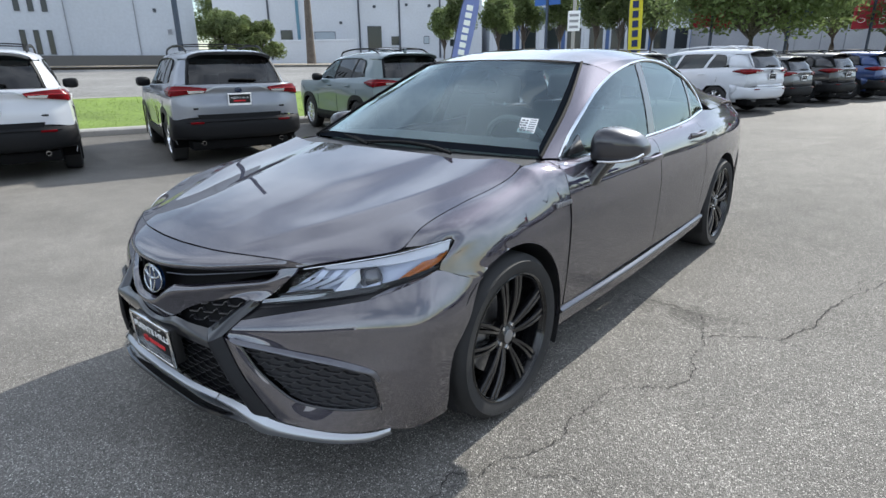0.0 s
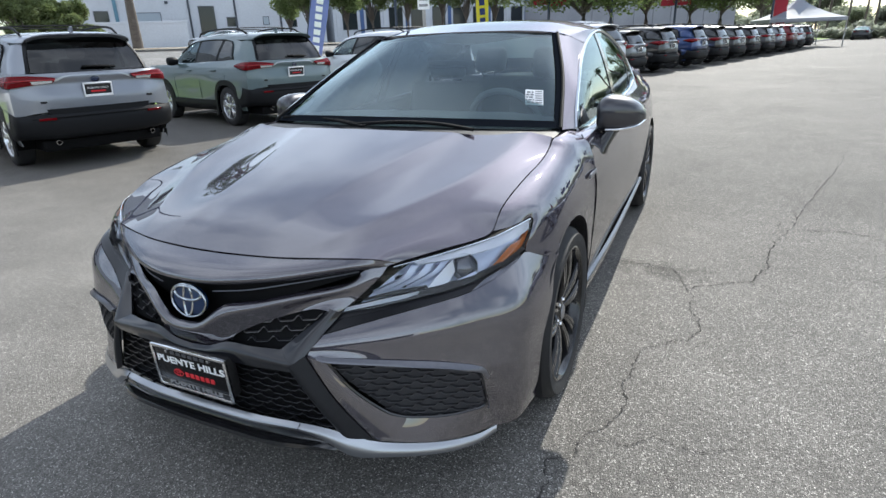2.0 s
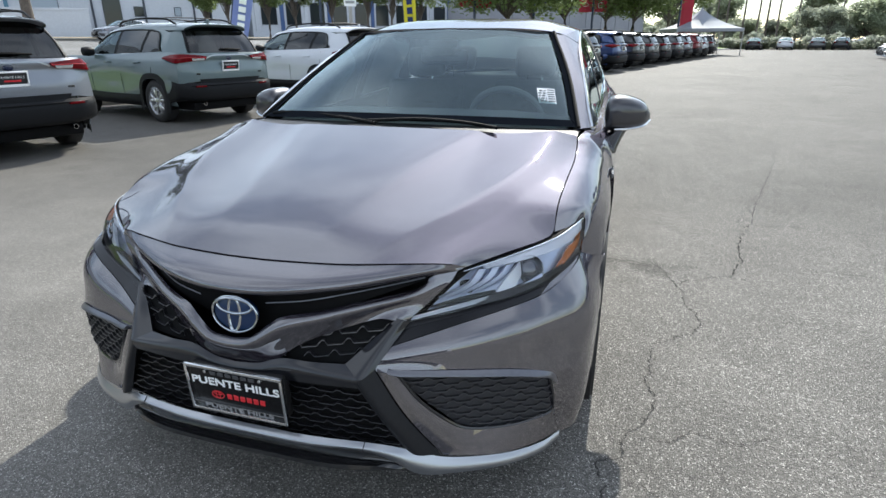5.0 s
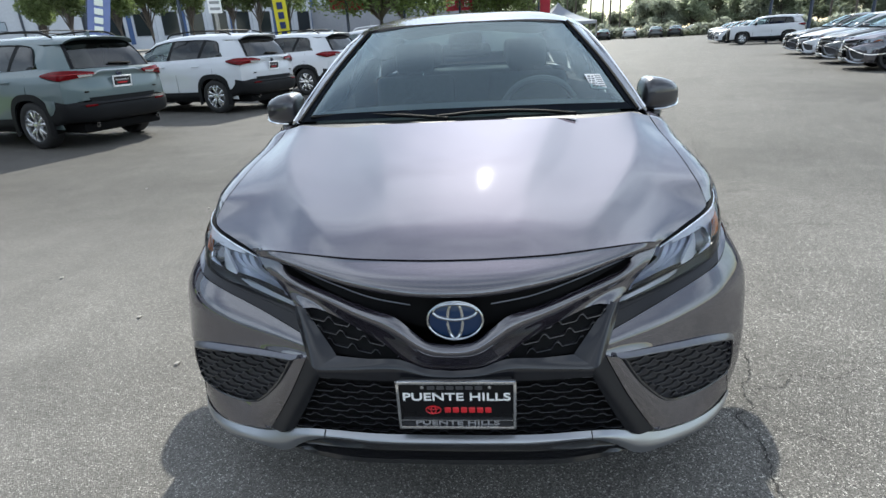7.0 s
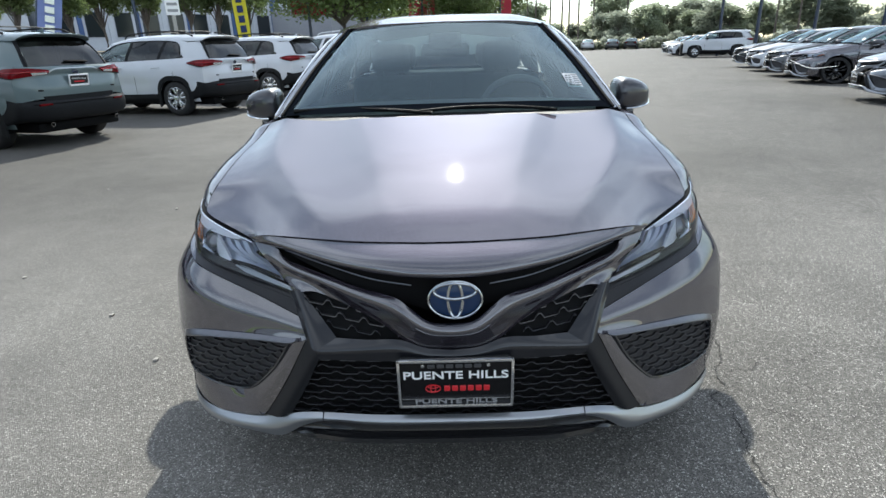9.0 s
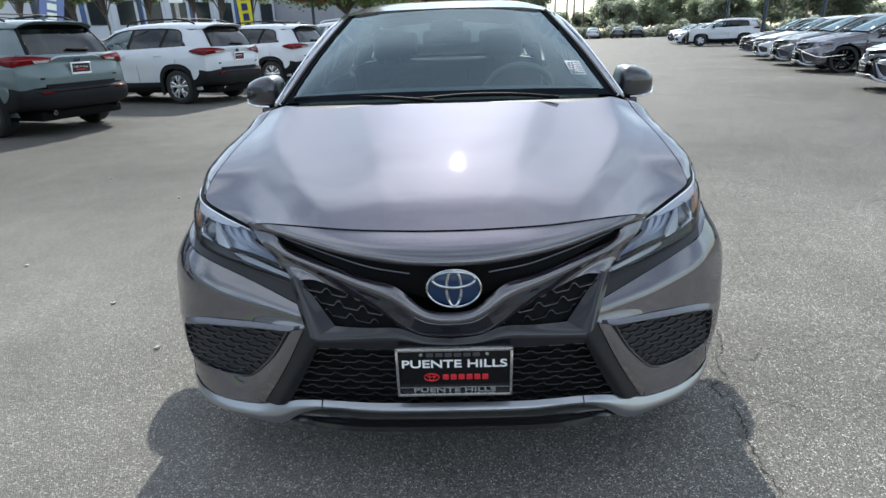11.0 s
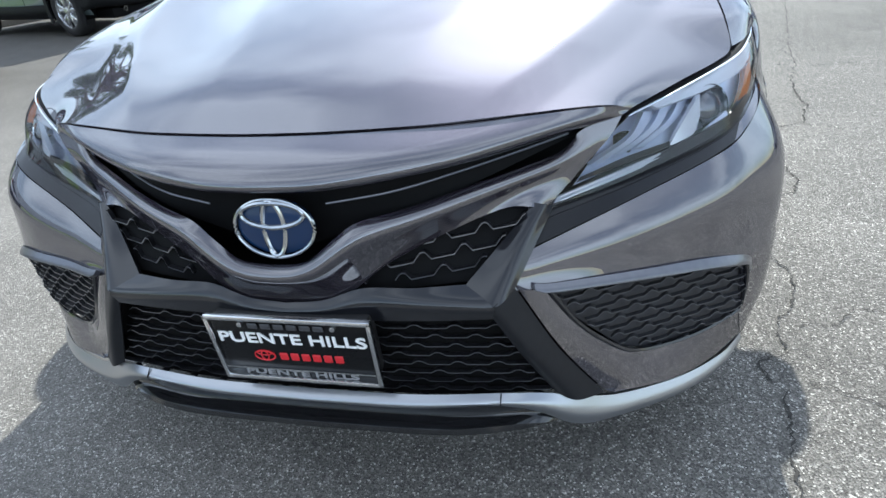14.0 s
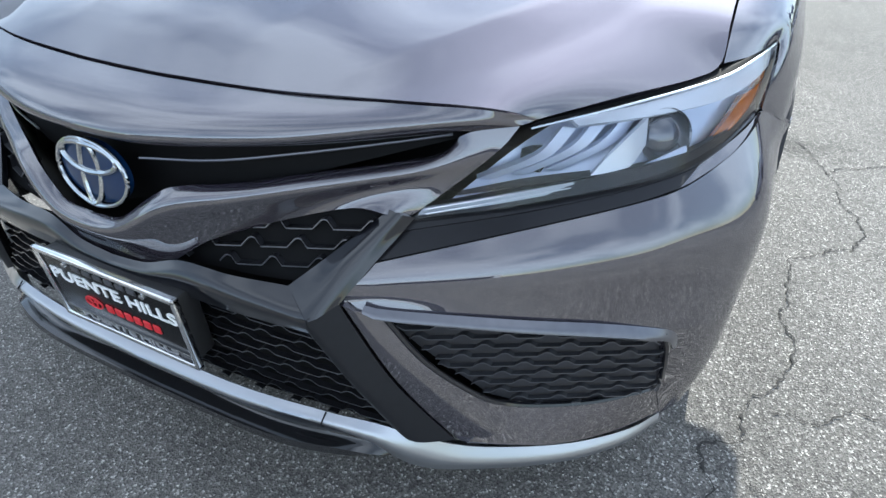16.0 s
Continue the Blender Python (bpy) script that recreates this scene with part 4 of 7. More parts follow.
panel("trunk_lid", [
    [(0, 4.29, 1.082), (0.45, 4.27, 1.078), (0.74, 4.18, 1.05)],
    [(0, 4.70, 1.095), (0.45, 4.68, 1.085), (0.70, 4.60, 1.04)],
    [(0, 4.78, 1.06), (0.45, 4.76, 1.05), (0.70, 4.68, 1.00)],
    [(0, 4.80, 0.80), (0.45, 4.78, 0.80), (0.70, 4.70, 0.80)],
], PAINT_GRAY, 16, 14, depth=0.01)
panel("rear_bumper", [
    [(0, 4.80, 0.80), (0.5, 4.77, 0.80), (0.72, 4.70, 0.80), (0.79, 4.55, 0.82)],
    [(0, 4.88, 0.62), (0.5, 4.85, 0.62), (0.74, 4.75, 0.62), (0.835, 4.55, 0.62)],
    [(0, 4.86, 0.35), (0.5, 4.83, 0.35), (0.74, 4.73, 0.35), (0.83, 4.55, 0.35)],
], PAINT_GRAY, 16, 10, depth=0.01)
panel("shoulder", [
    [(0.792, 1.408, 0.961)] + [tuple(p + Vector((0.004, 0, -0.004))) for p in low_fine[0::10]] + [(0.785, 3.76, 1.02), (0.755, 4.15, 1.03), (0.70, 4.62, 1.02)],
    [(side_x(y, belt(min(y, 3.3)) + 0.03 * max(0, y - 3.3)), y, belt(min(y, 3.3)) + 0.03 * max(0, y - 3.3)) for y in (1.408, 1.48, 1.8, 2.15, 2.5, 2.85, 3.2, 3.53, 3.76, 4.2, 4.75)],
], PAINT_GRAY, 40, 3, depth=0.006)

# wheels
def wheel_bmesh_tyre(r=0.335, w=0.235, rim=0.258):
    bm = bmesh.new()
    h = w / 2
    revolve(bm, [(rim - 0.012, -h + 0.012), (rim + 0.004, -h + 0.006), (rim + 0.02, -h - 0.002), (rim + 0.05, -h - 0.004), (r - 0.022, -h + 0.008), (r - 0.006, -h + 0.022), (r, -h + 0.05), (r, h - 0.05), (r - 0.006, h - 0.022), (r - 0.022, h - 0.008), (rim + 0.05, h + 0.004), (rim + 0.02, h + 0.002), (rim + 0.004, h - 0.006), (rim - 0.012, h - 0.012)], 72)
    return bm


def spoke(bm, a0, a1, r0, r1, w0, w1, d0, d1, thick=0.02):
    """A tapered bar from the hub (angle a0, radius r0, width w0, depth d0) out to the rim."""
    rings = []
    for t in (0, 0.25, 0.5, 0.75, 1):
        a, r, w, d = a0 + (a1 - a0) * t, r0 + (r1 - r0) * t, w0 + (w1 - w0) * t, d0 + (d1 - d0) * t + 0.012 * math.sin(math.pi * t)
        c, s = math.cos(a), math.sin(a)
        rings.append([bm.verts.new((d + dx, c * r - s * q, s * r + c * q)) for dx, q in ((0, -w / 2 * 0.6), (0, w / 2 * 0.6), (-0.006, w / 2), (-thick, w / 2), (-thick, -w / 2), (-0.006, -w / 2))])
    for a, b in zip(rings, rings[1:]):
        for k in range(6):
            bm.faces.new((a[k], a[(k + 1) % 6], b[(k + 1) % 6], b[k]))
    bm.faces.new(rings[0])
    bm.faces.new(list(reversed(rings[-1])))


def sedan_wheel(parent, m):
    """A tyre on a black alloy of ten split spokes in pairs, outer face to +x."""
    w = new("wheel")
    w.parent = parent
    w.matrix_basis = m
    part("tyre", wheel_bmesh_tyre(), RUBBER, w)
    bm = bmesh.new()
    revolve(bm, [(0.256, 0.108), (0.261, 0.113), (0.255, 0.115), (0.247, 0.106), (0.240, 0.07), (0.226, -0.10), (0.256, -0.11)], 72)
    part("rim", bm, WHEEL_BLACK, w)
    bm = bmesh.new()
    for k in range(5):
        a = math.tau * k / 5 + math.pi / 2
        for da, db in ((-0.30, -0.20), (0.30, 0.20)):
            spoke(bm, a + da - 0.07, a + db - 0.055, 0.05, 0.250, 0.016, 0.020, 0.084, 0.102)
            spoke(bm, a + da + 0.07, a + db + 0.055, 0.05, 0.250, 0.016, 0.020, 0.084, 0.102)
            spoke(bm, a + da, a + db, 0.05, 0.250, 0.026, 0.030, 0.070, 0.088)
    revolve(bm, [(0.0, 0.092), (0.03, 0.092), (0.034, 0.088), (0.066, 0.08), (0.072, 0.05), (0.0, 0.05)], 30)
    part("spokes", bm, WHEEL_BLACK, w)
    bm = bmesh.new()
    revolve(bm, [(0.0, 0.096), (0.022, 0.096), (0.028, 0.093), (0.029, 0.088)], 24)
    part("hub_cap", bm, SATIN_GRAY, w)
    for k in range(5):
        bm = bmesh.new()
        a = math.tau * (k + 0.5) / 5 + math.pi / 2
        revolve(bm, [(0, 0.09), (0.008, 0.09), (0.0095, 0.086), (0.0095, 0.06)], 6, m=Matrix.Translation((0, math.cos(a) * 0.05, math.sin(a) * 0.05)))
        part("lug_nut", bm, CHROME, w)
    bm = bmesh.new()
    revolve(bm, [(0.06, 0.03), (0.16, 0.03), (0.16, 0.008), (0.06, 0.008)], 48)
    part("brake_disc", bm, STEEL, w)
    bm = bmesh.new()
    rows = [[(x, math.cos(a) * r, math.sin(a) * r) for a in [2.6 + 0.9 * i / 8 for i in range(9)]] for x, r in ((0.05, 0.105), (0.055, 0.11), (0.055, 0.17), (0.045, 0.18), (0.0, 0.18), (0.0, 0.105), (0.05, 0.105))]
    add_grid(bm, rows)
    part("brake_caliper", bm, STEEL, w)
    return w


for hy in HUBS:
    for sx in (1, -1):
        sedan_wheel(car, pose(0.80 * sx, hy, 0.335, 0, 0, 0 if sx > 0 else 180))
        bm = bmesh.new()
        rows = []
        for d in (0.912, 0.86, 0.60):
            rows.append([(d * sx, hy + math.cos(a) * 0.379, 0.335 + math.sin(a) * 0.379) for a in [radians(-25 + 230 * i / 30) for i in range(31)]])
        add_grid(bm, rows)
        part("wheel_arch_liner", bm, BLACK, car)
bm = box(bmesh.new(), (-0.60, 0.22, 0.20), (0.60, 4.7, 0.26), 0.02)
part("underbody", bm, BLACK, car)
bm = box(bmesh.new(), (-0.58, 0.33, 0.24), (0.58, 1.28, 0.70), 0.03)
part("engine_bay", bm, DEEP_BLACK, car)

# grilles
def honeycomb(name, inside, depth_at, x0, x1, z0, z1, pitch, row, mats, parent, sx=1, slant=0.0, cup=0.55, wide=0.0013):
    """Rows of thin cupped blades on the face y = depth_at(x, z), each row half a pitch further on; the front edges are
    smoother and brighter, as painted highlights.
    """
    bm = bmesh.new()
    shape = ((0.0, 1.0), (0.07, 0.9), (0.22, 0.0), (0.78, 0.0), (0.93, 0.9), (1.0, 1.0))
    for i in range(int((z1 - z0) / row) + 3):
        line = []
        for j in range(-1, int((x1 - x0) / pitch) + 2):
            for (ua, va), (ub, vb) in zip(shape, shape[1:]):
                for k in range(3):
                    u, v = ua + (ub - ua) * k / 3, va + (vb - va) * k / 3
                    x = x0 + (j + u + 0.5 * (i % 2)) * pitch
                    line.append((x, z0 + (i + v * cup) * row + slant * (x - x0)))
        run = []
        for p in line + [None]:
            if p and inside(*p):
                run.append(p)
                continue
            if len(run) > 2:
                rings = []
                for x, z in run:
                    y = depth_at(x, z)
                    rings.append([bm.verts.new((x * sx, y + dy, z + dz)) for dy, dz in ((0.0, wide), (0.010, wide * 0.8), (0.010, -wide * 0.8), (0.0, -wide))])
                for a, b in zip(rings, rings[1:]):
                    for k in range(4):
                        q = bm.faces.new((a[k], a[(k + 1) % 4], b[(k + 1) % 4], b[k]))
                        q.material_index = 1 if k == 3 else 0
            run = []
    return part(name, bm, mats, parent)


def within(outline):
    """A test whether (x, z) lies inside an outline."""
    def test(x, z):
        hit = False
        for (xa, za), (xb, zb) in zip(outline, outline[1:] + outline[:1]):
            if (za > z) != (zb > z) and x < (xb - xa) * (z - za) / (zb - za) + xa:
                hit = not hit
        return hit
    return test


MESH = material("grille_mesh_plastic", (0.012, 0.012, 0.014), 0.4, 0.0, spec=0.3, grain=0.1)
# the edge materials are lighter to paint highlights on the blade fronts
MESH_EDGE = material("grille_edge_highlight", (0.13, 0.135, 0.15), 0.28, 0.7, coat=0.6, grain=0.1)
MIDDLE_EDGE = material("middle_edge_highlight", (0.26, 0.265, 0.29), 0.28, 0.7, coat=0.4, grain=0.1)
FOG_MESH = material("fog_mesh_plastic", (0.030, 0.031, 0.035), 0.38, 0.1, coat=0.2, grain=0.1)
FOG_EDGE = material("fog_edge_highlight", (0.085, 0.087, 0.098), 0.3, 0.3, coat=0.4, grain=0.1)
LOWER = within([(-0.348, 0.492), (0.348, 0.492), (0.455, 0.288), (-0.455, 0.288)])
honeycomb("lower_grille", LOWER, lambda x, z: 0.070 + 0.15 * x * x, -0.49, 0.49, 0.285, 0.50, 0.070, 0.0205, (MESH, MESH_EDGE), car, cup=0.36, wide=0.0010)
MIDDLE = within([(0.125, 0.542), (0.20, 0.590), (0.28, 0.618), (0.412, 0.640), (0.308, 0.538)])
FOG = within([(0.436, 0.515), (0.60, 0.487), (0.80, 0.442), (0.814, 0.36), (0.811, 0.310), (0.77, 0.299), (0.72, 0.294), (0.66, 0.297), (0.607, 0.309), (0.565, 0.337), (0.492, 0.42)])
for sx in (1, -1):
    honeycomb("middle_grille", MIDDLE, lambda x, z: 0.066 + 0.25 * max(0, x - 0.12) + 0.38 * max(0, z - 0.545), 0.10, 0.42, 0.505, 0.65, 0.066, 0.026, (MESH, MIDDLE_EDGE), car, sx, 0.10, 0.5, 0.0011)
    honeycomb("fog_grille", FOG, lambda x, z: 0.113 + 0.60 * (x - 0.43), 0.42, 0.84, 0.27, 0.56, 0.056, 0.0195, (FOG_MESH, FOG_EDGE), car, sx, -0.06, 0.42, 0.0009)
    bm = bmesh.new()
    tube(bm, [(0.10 * sx, 0.072, 0.690), (0.20 * sx, 0.103, 0.696), (0.30 * sx, 0.158, 0.706), (0.40 * sx, 0.228, 0.715), (0.462 * sx, 0.272, 0.722)], 0.0018, 6, 18)
    part("inlet_blade", bm, FOG_TRIM, car)

# badge on the nose: an oval ring with crossing ovals on a blue field
EMBLEM_CHROME = material("satin_emblem_chrome", (0.50, 0.52, 0.54), 0.14, 1.0)
emblem = new("emblem")
emblem.parent = car
emblem.matrix_basis = pose(0.011, 0.060, 0.654, -8) @ Matrix.Scale(1.06, 4)
bm = bmesh.new()
revolve(bm, [(0.0, -0.004), (0.04, -0.003), (0.056, 0.001), (0.0565, 0.010), (0.0, 0.010)], 48, 'Y')
bmesh.ops.scale(bm, vec=(1.08, 1, 0.76), verts=bm.verts)
part("blue_field", bm, BLUE_ENAMEL, emblem, "deep blue enamel field")
for name, cx, cz, rx, rz in (("outer_ring", 0, 0, 0.064, 0.0455), ("upright_oval", 0, 0.0, 0.017, 0.043), ("flat_oval", 0, 0.021, 0.050, 0.019)):
    bm = bmesh.new()
    tube(bm, [(cx + math.cos(k * math.tau / 48) * rx, -0.006 + 0.004 * abs(math.cos(k * math.tau / 48)), cz + math.sin(k * math.tau / 48) * rz) for k in range(48)], 0.0031 if name == "outer_ring" else 0.0042, 8, closed=True)
    part(name, bm, EMBLEM_CHROME, emblem, "chrome " + name.replace("_", " "))

# dealer plate in a chrome frame
plate = new("front_plate")
plate.parent = car
plate.matrix_basis = pose(0.007, 0.018, 0.433, 3) @ Matrix.Scale(0.955, 4)
bm = box(bmesh.new(), (-0.150, 0.004, -0.074), (0.150, 0.012, 0.074), 0.003)
part("plate", bm, material("black_plate", (0.008, 0.008, 0.009), 0.25, spec=0.2, grain=0.1), plate, "black dealer plate")
bm = box(bmesh.new(), (-0.148, 0.012, -0.07), (0.148, 0.05, 0.07), 0.006)
part("plate_bracket", bm, BLACK, plate)
frame_bm = bmesh.new()
for lo, hi in (((-0.158, -0.003, 0.068), (0.158, 0.010, 0.078)), ((-0.158, -0.003, -0.078), (0.158, 0.010, -0.068)), ((-0.158, -0.003, -0.078), (-0.149, 0.010, 0.078)), ((0.149, -0.003, -0.078), (0.158, 0.010, 0.078))):
    box(frame_bm, lo, hi, 0.003)
part("plate_frame", frame_bm, CHROME, plate, "chrome plate frame")
for z, h in ((0.056, 0.012), (-0.060, 0.009)):
    w = 0.075 if z > 0 else 0.120
    n = 6 if z > 0 else 11
    if z < 0:
        lettering("plate_relief", "PUENTE HILLS", 0.019, GRAY_PRINT, pose(0, 0.003, z), plate, 1.0, 0.001, "dark raised lettering", 1.9, 0.0003)
        continue
    for k in range(n):
        part("relief_bar", box(bmesh.new(), (-w + 2 * w * k / n, -0.0005, z - h / 2), (-w + 2 * w * (k + 0.78) / n, 0.003, z + h / 2), 0.002, 1), DARK_PRINT, plate)
bm = box(bmesh.new(), (-0.148, 0.0, -0.0505), (0.148, 0.006, -0.0475))
part("chrome_line", bm, CHROME, plate)
lettering("plate_wording", "PUENTE HILLS", 0.034, WHITE_PLASTIC, pose(0, 0.003, 0.025), plate, 1.0, 0.001, "white lettering", 1.34, 0.0005)
for k in range(6):
    bm = box(bmesh.new(), (-0.032 + 0.0215 * k, 0.001, -0.026), (-0.032 + 0.0215 * k + 0.0165, 0.005, -0.008), 0.002, 1)
    part("red_bar", bm, RED_PRINT, plate, "red printed bar")
bm = bmesh.new()
for rx, rz in ((0.020, 0.012), (0.007, 0.011)):
    tube(bm, [(-0.062 + math.cos(k * math.tau / 28) * rx, 0.003, -0.017 + math.sin(k * math.tau / 28) * rz) for k in range(28)], 0.0016, 5, closed=True)
tube(bm, [(-0.062 + math.cos(k * math.tau / 28) * 0.014, 0.003, -0.011 + math.sin(k * math.tau / 28) * 0.005) for k in range(28)], 0.0014, 5, closed=True)
part("red_oval", bm, RED_PRINT, plate, "red oval mark")
for bx in (-0.088, 0.088):
    bm = bmesh.new()
    revolve(bm, [(0, -0.004), (0.005, -0.003), (0.006, 0.004)], 12, 'Y', Matrix.Translation((bx, 0, 0.060)))
    part("plate_bolt", bm, CHROME, plate)

# inside the headlights
PROJECTOR = material("projector_glass", (0.07, 0.075, 0.09), 0.06, 0.4, coat=1.0, coat_ior=1.8)
LIGHT_GUIDE = material("frosted_light_guide", (0.46, 0.50, 0.55), 0.3, coat=0.3)
for sx in (1, -1):
    bm = bmesh.new()
    turn = Matrix.Translation((0.714 * sx, 0.446, 0.705)) @ pose(0, 0, 0, -20, 0, 36 * sx) @ Matrix.Scale(1.13, 4)
    revolve(bm, [(0.0, -0.015), (0.014, -0.0135), (0.025, -0.007), (0.033, 0.004)], 32, 'Y', turn)
    part("projector_lens", bm, PROJECTOR, car)
    bm = bmesh.new()
    revolve(bm, [(0.033, 0.004), (0.0335, -0.009), (0.0355, -0.011), (0.0365, -0.007), (0.037, 0.03)], 32, 'Y', turn)
    part("projector_ring", bm, CHROME, car)
    for k in range(3):
        # three L-shaped light steps beside the projector
        d = 0.036 * k
        top, knee, end = Vector((0.590 + d, 0.352 + d, 0.729 + 0.005 * k)), Vector((0.566 + d, 0.322 + d * 0.9, 0.694 + 0.004 * k)), Vector((0.500 + d * 1.1, 0.278 + d * 0.85, 0.662 + 0.003 * k))
        bm = loft([[Vector((p.x * sx, p.y, p.z)) for p in (top, knee, end)], [Vector(((p.x + 0.017) * sx, p.y + 0.013, p.z - 0.003)) for p in (top, knee, end)]], 12, 3)
        part("lamp_step", thicken(bm, 0.01), LAMP_BLUE, car)
    bm = loft([[(0.632 * sx, 0.346, 0.654), (0.655 * sx, 0.372, 0.690), (0.692 * sx, 0.418, 0.738)], [(0.655 * sx, 0.354, 0.656), (0.684 * sx, 0.388, 0.672), (0.698 * sx, 0.416, 0.700)]], 10, 4)
    part("lamp_blade", thicken(bm, 0.008), LAMP_WHITE, car)
    bm = loft([[(0.640 * sx, 0.345, 0.654), (0.70 * sx, 0.392, 0.667), (0.755 * sx, 0.446, 0.684)], [(0.662 * sx, 0.366, 0.668), (0.70 * sx, 0.400, 0.676), (0.750 * sx, 0.452, 0.696)]], 10, 4)
    part("lamp_shelf", thicken(bm, 0.008), LAMP_BLUE, car)
    bm = loft([[(0.447 * sx, 0.216, 0.632), (0.53 * sx, 0.266, 0.648), (0.622 * sx, 0.332, 0.662)], [(0.441 * sx, 0.211, 0.622), (0.53 * sx, 0.261, 0.637), (0.626 * sx, 0.330, 0.651)]], 24, 3)
    dark = loft([[(0.487 * sx, 0.254, 0.652), (0.56 * sx, 0.299, 0.668), (0.638 * sx, 0.350, 0.676)], [(0.480 * sx, 0.247, 0.645), (0.56 * sx, 0.291, 0.659), (0.640 * sx, 0.345, 0.668)]], 12, 3)
    part("lamp_shade", thicken(dark, 0.006), LEDGE_BLACK, car)
    # thin bright tube as a painted glint on the lens's upper edge
    edge_bm = tube(bmesh.new(), [(x * sx, y, z) for x, y, z in ((0.560, 0.303, 0.739), (0.66, 0.403, 0.755), (0.766, 0.519, 0.775), (0.812, 0.613, 0.787), (0.838, 0.700, 0.792))], 0.0018, 6, 20)
    part("lens_edge", edge_bm, LAMP_CHROME, car, "chrome line standing for light along the lens edge")
    guide = part("running_light", thicken(bm, 0.006), LIGHT_GUIDE, car, "frosted running light strip")
    for dz in (0.0, 0.0075):
        bm = tube(bmesh.new(), [(0.452 * sx, 0.213, 0.626 + dz), (0.53 * sx, 0.2605, 0.641 + dz), (0.620 * sx, 0.3275, 0.654 + dz)], 0.0012, 5, 16)
        part("guide_line", bm, LAMP_WHITE, guide)
    # pale band painted in for the sky reflected along the lens top
    bm = loft([[(0.600 * sx, 0.352, 0.742), (0.68 * sx, 0.432, 0.752), (0.766 * sx, 0.530, 0.770), (0.810 * sx, 0.622, 0.782), (0.834 * sx, 0.700, 0.787)], [(0.612 * sx, 0.350, 0.736), (0.69 * sx, 0.420, 0.739), (0.772 * sx, 0.512, 0.745), (0.816 * sx, 0.606, 0.752), (0.838 * sx, 0.688, 0.760)]], 20, 4)
    part("lamp_brow", thicken(bm, 0.006), LAMP_WHITE, car, "white band standing for sky reflected in the lens")
    bm = loft([[(0.778 * sx, 0.492, 0.692), (0.795 * sx, 0.536, 0.716), (0.810 * sx, 0.590, 0.738)], [(0.798 * sx, 0.516, 0.697), (0.817 * sx, 0.568, 0.718), (0.830 * sx, 0.640, 0.744)], [(0.812 * sx, 0.558, 0.702), (0.832 * sx, 0.632, 0.724), (0.836 * sx, 0.690, 0.756)]], 12, 8)
    part("amber_reflector", thicken(bm, 0.012), AMBER, car, "amber side reflector")

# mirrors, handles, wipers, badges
# body paint made darker here, to carry the shade on the mirror caps
MIRROR_CAP = paint("shaded_mirror_cap_paint", (0.028, 0.028, 0.036), 0.6, 0.4, 1.6)
for sx in (1, -1):
    rows = []
    for x, y0, y1, z0, z1 in ((0.852, 1.70, 1.78, 0.940, 1.015), (0.862, 1.660, 1.85, 0.922, 1.056), (0.895, 1.652, 1.885, 0.916, 1.078), (0.965, 1.676, 1.89, 0.920, 1.068), (1.025, 1.725, 1.888, 0.932, 1.040), (1.055, 1.795, 1.875, 0.955, 0.995)):
        cy, cz, ry, rz = (y0 + y1) / 2, (z0 + z1) / 2, (y1 - y0) / 2, (z1 - z0) / 2
        ring = []
        for k in range(32):
            a = k * math.tau / 32
            c, s = math.cos(a), math.sin(a)
            ring.append((x * sx, cy + math.copysign(abs(c) ** 0.55, c) * ry, cz + math.copysign(abs(s) ** 0.62, s) * rz))
        rows.append(ring)
    spans = [curve([ring[k] for ring in rows], 16) for k in range(len(rows[0]))]
    bm = add_grid(bmesh.new(), [[span[i] for span in spans] for i in range(17)], closed=True)
    bmesh.ops.holes_fill(bm, edges=bm.edges, sides=40)
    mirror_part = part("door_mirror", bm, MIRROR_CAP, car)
    bm = bmesh.new()
    rows = []
    for x, y, z, ry, rz in ((0.888, 1.640, 0.842, 0.052, 0.020), (0.894, 1.655, 0.866, 0.054, 0.022), (0.906, 1.685, 0.896, 0.058, 0.024), (0.925, 1.720, 0.930, 0.062, 0.026)):
        rows.append([((x + 0.030 * math.cos(k * math.tau / 14)) * sx, y + ry * math.sin(k * math.tau / 14), z - 0.35 * 0.030 * math.cos(k * math.tau / 14)) for k in range(14)])
    add_grid(bm, rows, closed=True)
    bmesh.ops.holes_fill(bm, edges=bm.edges, sides=20)
    part("mirror_foot", bm, GLOSS_BLACK, mirror_part)
    bm = bmesh.new()
    tube(bm, [(0.900 * sx, 1.655, 0.932), (0.965 * sx, 1.680, 0.934), (1.025 * sx, 1.730, 0.944), (1.052 * sx, 1.795, 0.962)], 0.006, 6, 12)
    part("mirror_lamp", bm, CHROME, mirror_part, "clear mirror turn lamp")
    bm = loft([[(0.895 * sx, 1.888, 1.05), (1.02 * sx, 1.890, 1.035)], [(0.895 * sx, 1.888, 0.935), (1.02 * sx, 1.890, 0.94)]], 4, 4)
    part("mirror_glass", thicken(bm, 0.003), CHROME, mirror_part)
    for hy in (2.32, 3.15):
        bm = bmesh.new()
        hz = 0.866 + 0.054 * (hy - 2.32)
        tube(bm, [((side_x(hy, hz) - 0.004) * sx, hy - 0.10, hz), ((side_x(hy, hz) + 0.028) * sx, hy - 0.075, hz + 0.002), ((side_x(hy, hz) + 0.034) * sx, hy, hz + 0.004), ((side_x(hy, hz) + 0.028) * sx, hy + 0.075, hz + 0.004), ((side_x(hy, hz) - 0.004) * sx, hy + 0.10, hz + 0.003)], 0.0115, 8, 16, flat=1.3)
        part("door_handle", bm, PAINT_GRAY, car)
    bm = bmesh.new()
